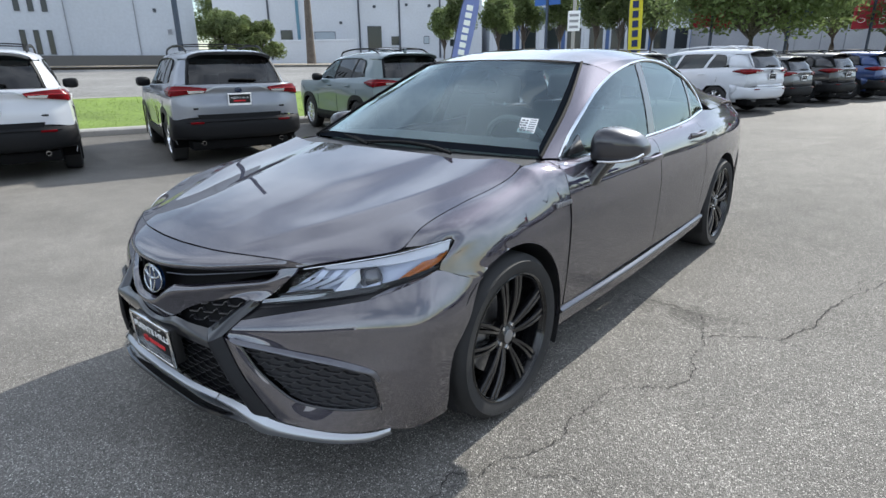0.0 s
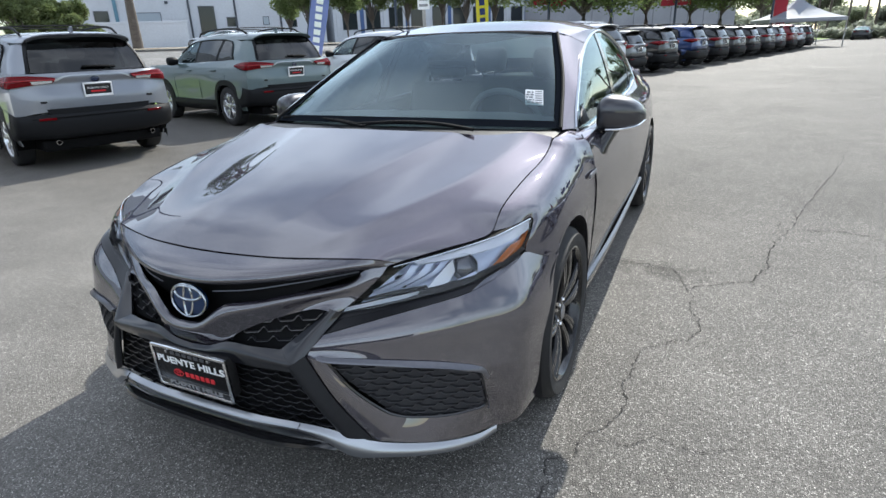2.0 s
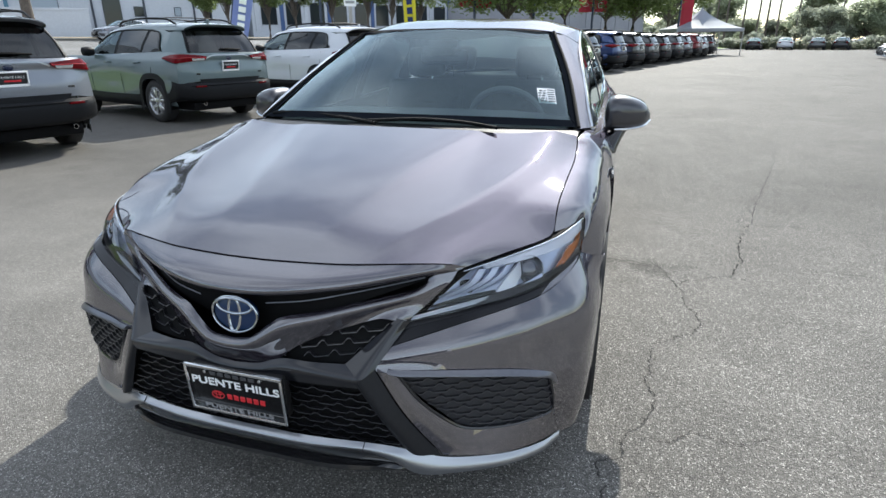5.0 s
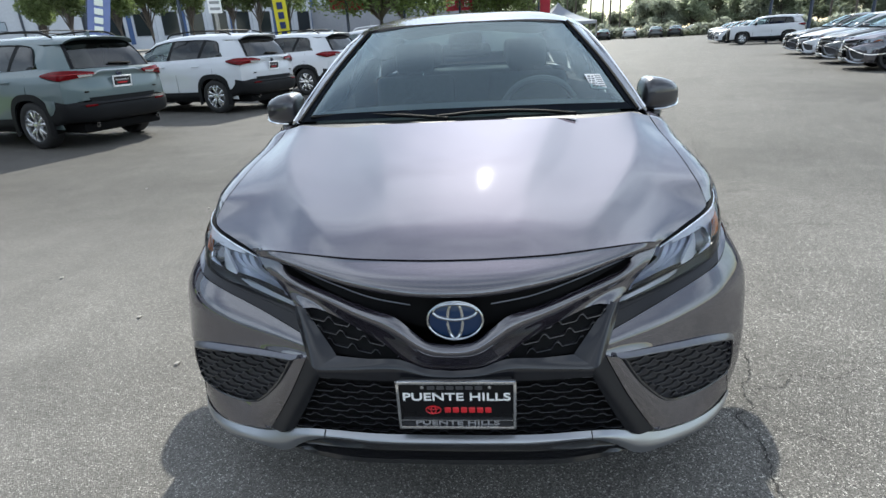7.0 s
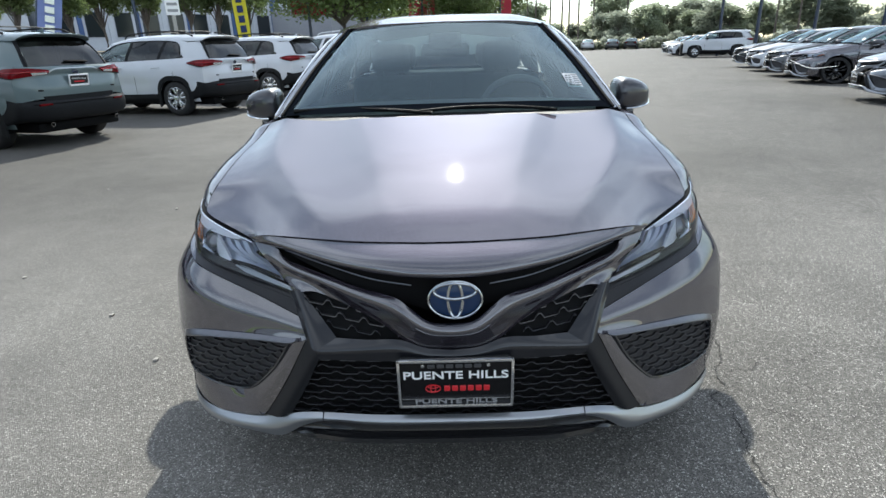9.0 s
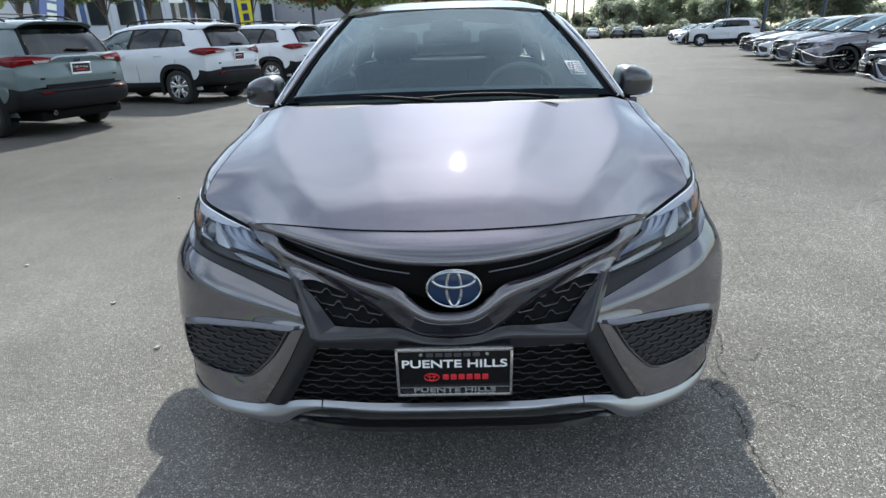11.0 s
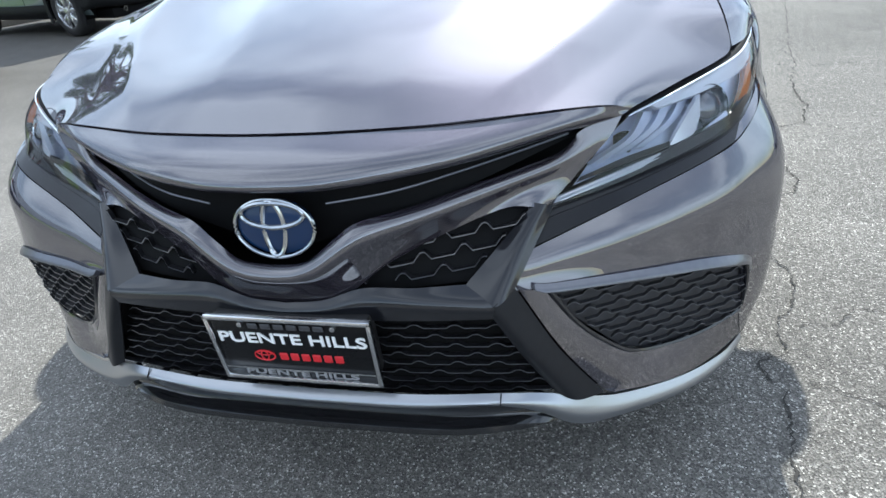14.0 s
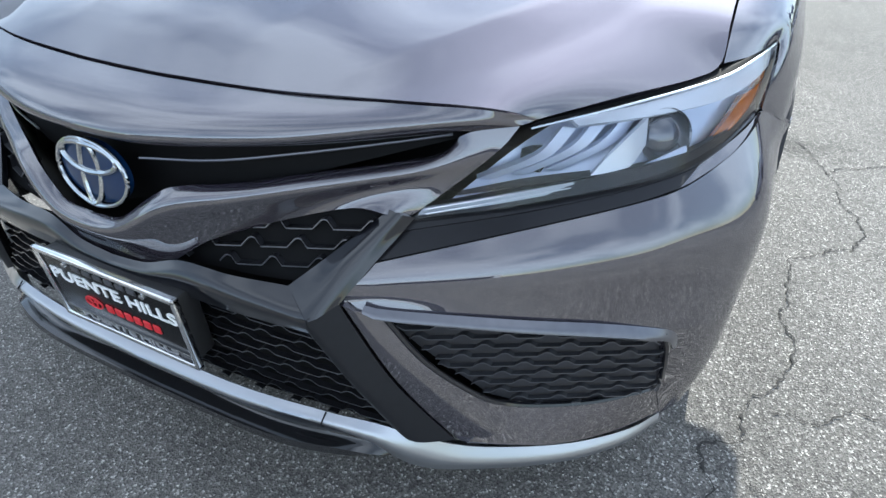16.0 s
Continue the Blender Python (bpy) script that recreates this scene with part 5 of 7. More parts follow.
    for k in range(6):
        box(bm, (side_x(1.34, 0.80) * sx - 0.004, 1.285 + 0.021 * k, 0.793), (side_x(1.34, 0.80) * sx + 0.004, 1.285 + 0.021 * k + 0.016, 0.812), 0.002, 1)
    part("fender_badge", bm, SATIN_GRAY, car, "dark badge bars")
    bm = loft([[(0.815 * sx, 1.53, 0.965), (0.80 * sx, 1.60, 1.0)], [(0.825 * sx, 1.68, 0.972), (0.79 * sx, 1.68, 1.045)]], 4, 4)
    part("mirror_sail", thicken(bm, 0.008), GLOSS_BLACK, car)
    bm = bmesh.new()
    tube(bm, [(side_x(y, z) * sx * 1.001, y, z) for y, z in ((1.402, 0.95), (1.40, 0.8), (1.405, 0.6), (1.405, 0.33))], 0.0025, 4, 12)
    part("door_seam", bm, DEEP_BLACK, car)
panel("cowl", [
    [(0, 1.10, 0.962), (0.40, 1.12, 0.962), (0.70, 1.20, 0.958), (0.765, 1.27, 0.955)],
    [(0, 1.24, 0.985), (0.40, 1.29, 0.978), (0.66, 1.38, 0.966), (0.76, 1.43, 0.960)],
], BLACK, 20, 4, depth=0.01)
panel("windscreen_frit", [
    [(0, 1.222, 0.998), (0.40, 1.272, 0.991), (0.66, 1.362, 0.978), (0.75, 1.410, 0.972)],
    [(0, 1.246, 1.011), (0.40, 1.296, 1.004), (0.645, 1.382, 0.991), (0.735, 1.428, 0.985)],
    [(0, 1.268, 1.022), (0.40, 1.317, 1.0155), (0.635, 1.400, 1.0025), (0.720, 1.446, 0.996)],
], FRIT, 24, 4, depth=0)
for sx in (1, -1):
    bm = tube(bmesh.new(), [(0.760 * sx, 1.402, 0.972), (0.671 * sx, 1.782, 1.162), (0.546 * sx, 2.152, 1.356)], 0.008, 8, 24)
    part("windscreen_moulding", bm, DEEP_BLACK, car, "black windscreen moulding")
panel("frit_side", [
    [(0.752, 1.408, 0.972), (0.664, 1.785, 1.163), (0.540, 2.153, 1.356)],
    [(0.716, 1.458, 1.004), (0.640, 1.768, 1.168), (0.524, 2.136, 1.355)],
], FRIT, 14, 3, depth=0)
for pts, tip in (([(0.46, 1.165, 0.992), (0.30, 1.215, 1.002), (0.10, 1.235, 1.005), (-0.113, 1.19, 0.998)], 1), ([(-0.06, 1.165, 0.992), (-0.29, 1.26, 1.002), (-0.54, 1.365, 1.000), (-0.70, 1.395, 0.990)], -1)):
    bm = bmesh.new()
    tube(bm, pts, 0.0055, 6, 20, flat=1.3)
    wiper = part("wiper", bm, DEEP_BLACK, car)
    bm = bmesh.new()
    tube(bm, [(p[0] * 0.97, p[1] + 0.018, p[2] + 0.003) for p in pts], 0.0035, 5, 20)
    part("wiper_blade", bm, DEEP_BLACK, wiper)
bm = loft([[(0.575, 1.497, 1.058), (0.650, 1.522, 1.052)], [(0.552, 1.574, 1.116), (0.627, 1.600, 1.110)]], 2, 2)
price = part("window_sticker", thicken(bm, 0.001), WHITE_PLASTIC, car, "white stock sticker with a printed grid")
bm = bmesh.new()
for i in range(7):
    for k in range(5):
        if (i * 3 + k * 5) % 4:
            u, v = 0.08 + 0.06 * i, 0.12 + 0.16 * k
            p = Vector((0.575, 1.497, 1.058)) + Vector((0.077, 0.027, -0.006)) * u + Vector((-0.025, 0.08, 0.06)) * v + Vector((0, -0.001, 0.003))
            box(bm, p - Vector((0.0018, 0.002, 0.003)), p + Vector((0.0018, 0.002, 0.003)))
for k in range(6):
    a = Vector((0.575, 1.497, 1.058)) + Vector((0.077, 0.027, -0.006)) * 0.56 + Vector((-0.025, 0.08, 0.06)) * (0.12 + 0.14 * k) + Vector((0, -0.001, 0.003))
    tube(bm, [a, a + Vector((0.028, 0.010, -0.002))], 0.002, 4)
part("printed_marks", bm, GRAY_PRINT, price)

# cabin
cabin = [
    ("dashboard", [[(0, 1.30, 0.955), (0.45, 1.34, 0.95), (0.70, 1.44, 0.945)], [(0, 1.62, 1.005), (0.45, 1.62, 1.0), (0.72, 1.62, 0.985)], [(0, 1.78, 0.95), (0.45, 1.76, 0.95), (0.72, 1.70, 0.94)], [(0, 1.80, 0.70), (0.45, 1.78, 0.70), (0.72, 1.72, 0.70)]], DASH),
    ("rear_shelf", [[(0, 3.75, 1.03), (0.6, 3.7, 1.02)], [(0, 4.2, 1.06), (0.6, 4.15, 1.04)]], SEAT),
    ("cabin_floor", [[(0, 1.5, 0.30), (0.75, 1.5, 0.30)], [(0, 3.9, 0.30), (0.75, 3.9, 0.30)]], SEAT),
]
for name, lanes, mat in cabin:
    panel(name, lanes, mat, 14, 12, depth=0.015)


def seat(name, x, y, w, headrests, lean=18):
    s = new(name)
    s.parent = car
    s.matrix_basis = pose(x, y, 0.30)
    part("cushion", box(bmesh.new(), (-w / 2, 0, 0.1), (w / 2, 0.5, 0.28), 0.05, 3), SEAT, s)
    part("backrest", box(bmesh.new(), (-w / 2, 0, 0), (w / 2, 0.14, 0.60), 0.05, 3, pose(0, 0.46, 0.22, -lean)), SEAT, s)
    for hx in headrests:
        part("headrest", box(bmesh.new(), (hx - 0.13, 0.0, 0.0), (hx + 0.13, 0.11, 0.19), 0.045, 3, pose(0, 0.655, 0.80, -12)), SEAT, s)
        for px in (-0.05, 0.05):
            part("headrest_post", tube(bmesh.new(), [(hx + px, 0.66, 0.74), (hx + px, 0.70, 0.86)], 0.007, 6), CHROME, s)


seat("driver_seat", 0.37, 2.05, 0.52, (0,))
seat("passenger_seat", -0.37, 2.05, 0.52, (0,))
seat("rear_bench", 0, 2.95, 1.30, (-0.38, 0.38), 22)
bm = bmesh.new()
m = pose(0.37, 1.84, 0.93, -62)
tube(bm, [m @ Vector((math.cos(k * math.tau / 32) * 0.185, math.sin(k * math.tau / 32) * 0.185, 0)) for k in range(32)], 0.016, 8, closed=True)
steering = part("steering_wheel", bm, DASH, car)
bm = box(bmesh.new(), (-0.07, -0.06, -0.02), (0.07, 0.05, 0.02), 0.02, 2, m)
box(bm, (-0.18, -0.02, -0.01), (0.18, 0.02, 0.01), 0.008, 2, m)
part("steering_hub", bm, DASH, steering)
bm = box(bmesh.new(), (-0.13, -0.03, -0.04), (0.13, 0.02, 0.035), 0.025, 3, pose(0, 1.98, 1.235))
part("rear_view_mirror", bm, GLOSS_BLACK, car)
bm = box(bmesh.new(), (-0.085, -0.05, -0.03), (0.085, 0.07, 0.012), 0.015, 2, pose(0, 1.90, 1.285, 26))
part("camera_pod", bm, BLACK, car)
panel("headliner", [
    [(0, 2.03, 1.362), (0, 2.6, 1.41), (0, 3.55, 1.35)],
    [(0.50, 2.15, 1.33), (0.56, 2.6, 1.35), (0.50, 3.5, 1.30)],
], material("grey_headliner", (0.32, 0.31, 0.30), 0.9, grain=0.1), 12, 8, depth=0)
bm = bmesh.new()
prism(bm, [(0, 0), (0.09, 0), (0.115, 0.05), (0.10, 0.06)], 0.02, pose(0.01, 3.42, 1.40, 0, 0, 90))
part("shark_fin_antenna", bm, PAINT_GRAY, car)
# tail lamps
for sx in (1, -1):
    bm = loft([[(0.50 * sx, 4.79, 0.95), (0.70 * sx, 4.70, 0.95), (0.775 * sx, 4.50, 0.95)], [(0.50 * sx, 4.81, 0.82), (0.715 * sx, 4.72, 0.82), (0.815 * sx, 4.48, 0.84)]], 10, 5)
    part("tail_lamp", thicken(bm, 0.02), RED_LENS, car, "red tail lamp")

# the nose stands a little fuller on the passenger's side
for ob in list(car.children):
    if ob.type == 'MESH' and ob.matrix_basis == Matrix.Identity(4):
        for v in ob.data.vertices:
            if v.co.x < -0.3 and v.co.y < 1.3:
                v.co.x -= 0.013 * min(1.0, (-v.co.x - 0.3) / 0.35) * min(1.0, (1.3 - v.co.y) / 0.4)


def ease(a, b, v):
    k = min(1.0, max(0.0, (v - a) / (b - a)))
    return k * k * (3 - 2 * k)


# the passenger's front corner of the body stands a little further forward
bpy.context.view_layer.update()
moved = set()
for o in car.children_recursive:
    if o.type == 'MESH' and o.matrix_world == car.matrix_world and o.data.name not in moved:
        moved.add(o.data.name)
        for v in o.data.vertices:
            x, y = -v.co.x, v.co.y
            if x > 0.5 and y < 1.0:
                k = ease(0.5, 0.8, x) * (1 - ease(0.45, 1.0, y))
                v.co.y -= 0.044 * k
                v.co.z += 0.014 * k * (1 - ease(0.6, 0.75, v.co.z))
                v.co.x += 0.012 * k * ease(0.8, 0.9, x)

# sport utility vehicles: rear axle over the origin, nose towards -y
BODY_A = paint("silver_paint", (0.25, 0.265, 0.295), 0.6, 0.38)
BODY_B = paint("grey_green_paint", (0.12, 0.165, 0.172), 0.25, 0.4)
BODY_W = material("white_paint", (0.62, 0.64, 0.68), 0.35, 0.0, coat=0.6, stain=0.03)
BODY_K = paint("black_paint", (0.02, 0.021, 0.024), 0.3, 0.35)
BODY_U = paint("blue_paint", (0.02, 0.05, 0.16), 0.5, 0.35)
BODY_G = paint("grey_paint", (0.11, 0.115, 0.12), 0.6, 0.35)
BODY_R = paint("red_paint", (0.16, 0.012, 0.018), 0.5, 0.35)
SUV_GLASS = glass_material("privacy_glass", (0.20, 0.22, 0.23), clear=0.3, ior=1.65)
CLADDING = material("black_cladding", (0.009, 0.0095, 0.011), 0.55, spec=0.2, grain=0.12, bump=0.2, bump_scale=600)
WHEEL_R = 0.355


def suv_x(y, z):
    """Half width of the side; y runs from the nose (-3.6) to the tail (+0.95)."""
    lane = [(0.25, 0.86), (0.40, 0.905), (0.62, 0.922), (0.80, 0.918), (0.95, 0.908), (1.05, 0.885), (1.12, 0.845), (1.25, 0.79)]
    x = lane[-1][1]
    for (z0, x0), (z1, x1) in zip(lane, lane[1:]):
        if z <= z1:
            x = x0 + (x1 - x0) * min(1, max(0, (z - z0) / (z1 - z0)))
            break
    # haunches over the wheels, a hollow along the lower doors
    x += 0.013 * math.exp(-((z - 0.80) / 0.15) ** 2) * (math.exp(-(y / 0.5) ** 2) + math.exp(-((y + 2.69) / 0.5) ** 2))
    x -= 0.024 * math.exp(-((z - 0.66) / 0.12) ** 2 - ((y + 1.35) / 0.62) ** 2)
    return x - 0.05 * max(0, y - 0.35) ** 2 - 0.16 * max(0, y - 0.55) ** 2 - 0.03 * max(0, -2.9 - y) - 0.22 * max(0, -3.0 - y) ** 2


def suv(at, body, label, rails=True, plate_words=True, group="parked vehicles"):
    root = thing("sport_utility_vehicle", label, "suv", at, group)

    def both(name, lanes, mat, nu=10, nv=6, depth=0.01, lab=""):
        for sx in (1, -1):
            bm = loft([[(p[0] * sx, p[1], p[2]) for p in lane] for lane in lanes], nu, nv)
            part(name, thicken(bm, depth) if depth else bm, mat, root, lab)

    def mid(name, lanes, mat, nu=10, nv=6, depth=0.01, lab=""):
        bm = loft(lanes, nu, nv, True)
        return part(name, thicken(bm, depth) if depth else bm, mat, root, lab)

    bm = bmesh.new()
    ny, nz = 92, 26
    rows = [[(suv_x(y, z), y, z) for y in [-3.45 + 4.22 * i / ny for i in range(ny + 1)] for z in [0.30 + (1.10 + 0.018 * (y + 2) - 0.30) * k / nz]] for k in range(nz + 1)]
    add_grid(bm, rows)
    for y0 in (0.0, -2.69):
        bmesh.ops.delete(bm, geom=[f for f in bm.faces if math.hypot(f.calc_center_median().y - y0, f.calc_center_median().z - 0.37) < 0.42], context='FACES')
    bmesh.ops.delete(bm, geom=[f for f in bm.faces if f.calc_center_median().y > 0.58 and f.calc_center_median().z < 0.655], context='FACES')
    twin = bm.copy()
    bmesh.ops.scale(twin, vec=(-1, 1, 1), verts=twin.verts)
    bmesh.ops.reverse_faces(twin, faces=twin.faces)
    for b in (bm, twin):
        part("body_side", thicken(b, 0.008), body, root)
    mid("tailgate", [
        [(0, 0.885, 1.145), (0.40, 0.875, 1.145), (0.62, 0.845, 1.145), (0.80, 0.775, 1.15)],
        [(0, 0.915, 1.09), (0.40, 0.905, 1.09), (0.66, 0.87, 1.085), (0.858, 0.772, 1.08)],
        [(0, 0.895, 1.02), (0.40, 0.885, 1.02), (0.66, 0.86, 1.02), (0.885, 0.772, 1.01)],
        [(0, 0.935, 0.86), (0.40, 0.925, 0.86), (0.66, 0.89, 0.86), (0.90, 0.772, 0.86)],
        [(0, 0.935, 0.70), (0.40, 0.925, 0.70), (0.66, 0.89, 0.70), (0.905, 0.772, 0.66)],
    ], body, 20, 18)
    mid("tailgate_garnish", [[(0, 0.948, 0.735), (0.42, 0.938, 0.735), (0.60, 0.905, 0.735)], [(0, 0.95, 0.665), (0.40, 0.94, 0.665), (0.57, 0.912, 0.665)]], CLADDING, 14, 3, 0.02)
    mid("chrome_strip", [[(0, 0.925, 1.118), (0.28, 0.918, 1.118), (0.38, 0.912, 1.095), (0.44, 0.905, 1.07), (0.60, 0.885, 1.06)], [(0, 0.928, 1.100), (0.28, 0.921, 1.100), (0.37, 0.914, 1.077), (0.43, 0.907, 1.052), (0.60, 0.887, 1.043)]], SILVER, 24, 2, 0.012)
    mid("rear_bumper", [
        [(0, 0.945, 0.675), (0.50, 0.93, 0.675), (0.74, 0.88, 0.675), (0.900, 0.790, 0.675), (0.922, 0.64, 0.70), (0.930, 0.42, 0.70)],
        [(0, 0.985, 0.60), (0.50, 0.97, 0.60), (0.77, 0.905, 0.60), (0.915, 0.790, 0.60), (0.934, 0.62, 0.60), (0.936, 0.42, 0.60)],
        [(0, 0.975, 0.46), (0.50, 0.96, 0.46), (0.77, 0.885, 0.46), (0.915, 0.76, 0.46), (0.932, 0.60, 0.46), (0.934, 0.43, 0.46)],
        [(0, 0.93, 0.385), (0.50, 0.915, 0.385), (0.76, 0.83, 0.40), (0.905, 0.70, 0.41), (0.925, 0.58, 0.40), (0.925, 0.44, 0.38)],
        [(0, 0.80, 0.36), (0.50, 0.79, 0.36), (0.74, 0.72, 0.38), (0.87, 0.66, 0.38), (0.905, 0.56, 0.37), (0.905, 0.46, 0.35)],
    ], CLADDING, 24, 14)
    both("bumper_quarter", [[(0.930, 0.60, 0.72), (0.932, 0.52, 0.73), (0.934, 0.40, 0.74)], [(0.940, 0.60, 0.62), (0.941, 0.53, 0.61), (0.941, 0.42, 0.60)], [(0.939, 0.50, 0.52), (0.940, 0.48, 0.515), (0.940, 0.45, 0.51)]], body, 8, 8, 0.004)
    mid("bumper_step", [[(0, 0.992, 0.652), (0.50, 0.977, 0.652), (0.76, 0.905, 0.648)], [(0, 0.998, 0.640), (0.50, 0.983, 0.640), (0.77, 0.910, 0.636)], [(0, 0.99, 0.628), (0.50, 0.975, 0.628), (0.76, 0.905, 0.626)]], CLADDING, 18, 4, 0.012, "black step strip on the bumper")
    bm = loft([[(x * 1, y, z) for x, y, z in lane] for lane in ([(0, 0.86, 1.150), (0.40, 0.85, 1.150), (0.64, 0.815, 1.155)], [(0, 0.76, 1.36), (0.38, 0.75, 1.36), (0.60, 0.71, 1.355)], [(0, 0.60, 1.555), (0.36, 0.59, 1.55), (0.55, 0.56, 1.53)])], 14, 8, True)
    part("rear_window", bm, SUV_GLASS, root)
    mid("roof", [
        [(0, -1.86, 1.545), (0, -1.2, 1.635), (0, -0.4, 1.655), (0, 0.5, 1.625), (0, 0.74, 1.60)],
        [(0.40, -1.84, 1.535), (0.42, -1.2, 1.622), (0.42, -0.4, 1.642), (0.41, 0.5, 1.61), (0.39, 0.73, 1.588)],
        [(0.58, -1.80, 1.50), (0.62, -1.2, 1.575), (0.625, -0.4, 1.588), (0.60, 0.45, 1.555), (0.56, 0.69, 1.545)],
        [(0.61, -1.78, 1.46), (0.665, -1.2, 1.53), (0.67, -0.4, 1.535), (0.645, 0.40, 1.50), (0.60, 0.64, 1.50)],
    ], body, 24, 14)
    mid("roof_spoiler", [[(0, 0.70, 1.60), (0.38, 0.69, 1.588), (0.55, 0.65, 1.55)], [(0, 0.755, 1.592), (0.38, 0.745, 1.58), (0.56, 0.69, 1.535)], [(0, 0.66, 1.555), (0.38, 0.65, 1.545), (0.56, 0.61, 1.50)]], body, 14, 5)
    both("d_pillar", [[(0.575, 0.57, 1.50), (0.645, 0.70, 1.30), (0.69, 0.80, 1.15)], [(0.655, 0.40, 1.48), (0.735, 0.46, 1.32), (0.80, 0.56, 1.14)], [(0.672, 0.22, 1.47), (0.77, 0.22, 1.30), (0.835, 0.30, 1.14)]], body, 10, 8)
    both("d_pillar_fin", [[(0.55, 0.60, 1.52), (0.62, 0.735, 1.33), (0.655, 0.83, 1.15)], [(0.59, 0.565, 1.51), (0.65, 0.715, 1.32), (0.685, 0.82, 1.15)]], CLADDING, 8, 3, 0.015)
    top = [(0.70, -2.02, 1.30), (0.675, -1.55, 1.47), (0.68, -1.1, 1.515), (0.685, -0.5, 1.52), (0.68, -0.1, 1.50), (0.70, 0.12, 1.45), (0.80, 0.20, 1.22)]
    low = [(0.80, -2.18, 1.13), (0.815, -1.6, 1.125), (0.822, -1.1, 1.135), (0.825, -0.5, 1.15), (0.822, -0.1, 1.16), (0.818, 0.1, 1.165), (0.812, 0.22, 1.175)]
    wt, wl = curve(top, 30), curve(low, 30)
    for sx in (1, -1):
        for name, a, b in (("front_window", 0, 11), ("rear_door_window", 12, 22), ("cargo_window", 23, 30)):
            bm = bmesh.new()
            add_grid(bm, [[Vector(((wl[i].lerp(wt[i], k / 5).x + 0.015 * math.sin(math.pi * k / 5)) * sx, wl[i].lerp(wt[i], k / 5).y, wl[i].lerp(wt[i], k / 5).z)) for i in range(a, b + 1)] for k in range(6)])
            part(name, bm, GLASS_DARK if name == "front_window" else SUV_GLASS, root)
        for name, a, b in (("door_pillar", 11, 12), ("cargo_pillar", 22, 23)):
            bm = bmesh.new()
            add_grid(bm, [[Vector(((wl[i].lerp(wt[i], k / 5).x + 0.018 * math.sin(math.pi * k / 5)) * sx, wl[i].lerp(wt[i], k / 5).y, wl[i].lerp(wt[i], k / 5).z)) for i in range(a, b + 1)] for k in range(6)])
            part(name, thicken(bm, 0.01), CLADDING, root)
        bm = loft([[((p.x - 0.002) * sx, p.y, p.z + 0.004) for p in wt[0:31:5]], [(0.60 * sx, -1.9, 1.42), (0.66 * sx, -1.3, 1.52), (0.672 * sx, -0.8, 1.54), (0.672 * sx, -0.3, 1.538), (0.66 * sx, 0.1, 1.515), (0.66 * sx, 0.30, 1.49), (0.70 * sx, 0.40, 1.40)]], 18, 4)
        part("cant_rail", thicken(bm, 0.01), body, root)
        bm = loft([[((p.x + 0.003) * sx, p.y, p.z - 0.004) for p in wl[0:31:5]], [(suv_x(y, 1.10 + 0.018 * (y + 2)) * sx, y, 1.10 + 0.018 * (y + 2)) for y in (-2.3, -1.7, -1.2, -0.6, -0.1, 0.3, 0.7)]], 18, 3)
        part("shoulder", thicken(bm, 0.008), body, root)
        bm = bmesh.new()
        tube(bm, [((p.x + 0.006) * sx, p.y, p.z + 0.004) for p in wt], 0.010, 5)
        part("window_trim", bm, CLADDING, root)
        bm = loft([[(0.43 * sx, 0.926, 1.096), (0.60 * sx, 0.912, 1.118), (0.72 * sx, 0.872, 1.128), (0.850 * sx, 0.788, 1.132), (0.884 * sx, 0.62, 1.124), (0.914 * sx, 0.44, 1.088)], [(0.44 * sx, 0.938, 1.070), (0.62 * sx, 0.915, 1.072), (0.74 * sx, 0.882, 1.074), (0.888 * sx, 0.800, 1.070), (0.912 * sx, 0.62, 1.078), (0.921 * sx, 0.43, 1.078)], [(0.47 * sx, 0.930, 1.036), (0.62 * sx, 0.908, 1.026), (0.74 * sx, 0.872, 1.012), (0.902 * sx, 0.796, 0.996), (0.921 * sx, 0.62, 1.020), (0.925 * sx, 0.42, 1.066)]], 20, 8)
        lamp = part("tail_lamp", thicken(bm, 0.02), RED_LENS, root, "red wrap-around tail lamp")
        bm = loft([[(0.47 * sx, 0.946, 1.062), (0.58 * sx, 0.930, 1.063), (0.69 * sx, 0.903, 1.064)], [(0.485 * sx, 0.940, 1.036), (0.58 * sx, 0.922, 1.032), (0.67 * sx, 0.898, 1.026)]], 8, 2)
        part("clear_lens", thicken(bm, 0.008), LAMP_CHROME, lamp, "clear reversing lens")
        bm = tube(bmesh.new(), [(0.44 * sx, 0.944, 1.071), (0.62 * sx, 0.921, 1.073), (0.74 * sx, 0.888, 1.075), (0.89 * sx, 0.805, 1.071), (0.915 * sx, 0.64, 1.077)], 0.006, 6, 20)
        part("lamp_bar", bm, AMBER_RED, lamp, "brighter red light bar")
        bm = loft([[(0.886 * sx, 0.806, 1.000), (0.925 * sx, 0.66, 1.016), (0.929 * sx, 0.44, 1.062)], [(0.896 * sx, 0.802, 0.984), (0.926 * sx, 0.66, 0.998), (0.929 * sx, 0.46, 1.048)]], 10, 2)
        part("lamp_foot", thicken(bm, 0.008), CLADDING, lamp, "black lower lamp trim")
        bm = box(bmesh.new(), (-0.09, -0.012, -0.014), (0.09, 0.012, 0.014), 0.004, 1, pose(0.62 * sx, 0.955, 0.625, 0, 0, -8 * sx))
        part("rear_reflector", bm, RED_LENS, root, "red bumper reflector")
        bm = bmesh.new()
        revolve(bm, [(0.026, -0.10), (0.030, 0.015), (0.026, 0.015), (0.023, -0.06)], 16, 'Y', Matrix.Translation((0.56 * sx, 0.90, 0.335)))
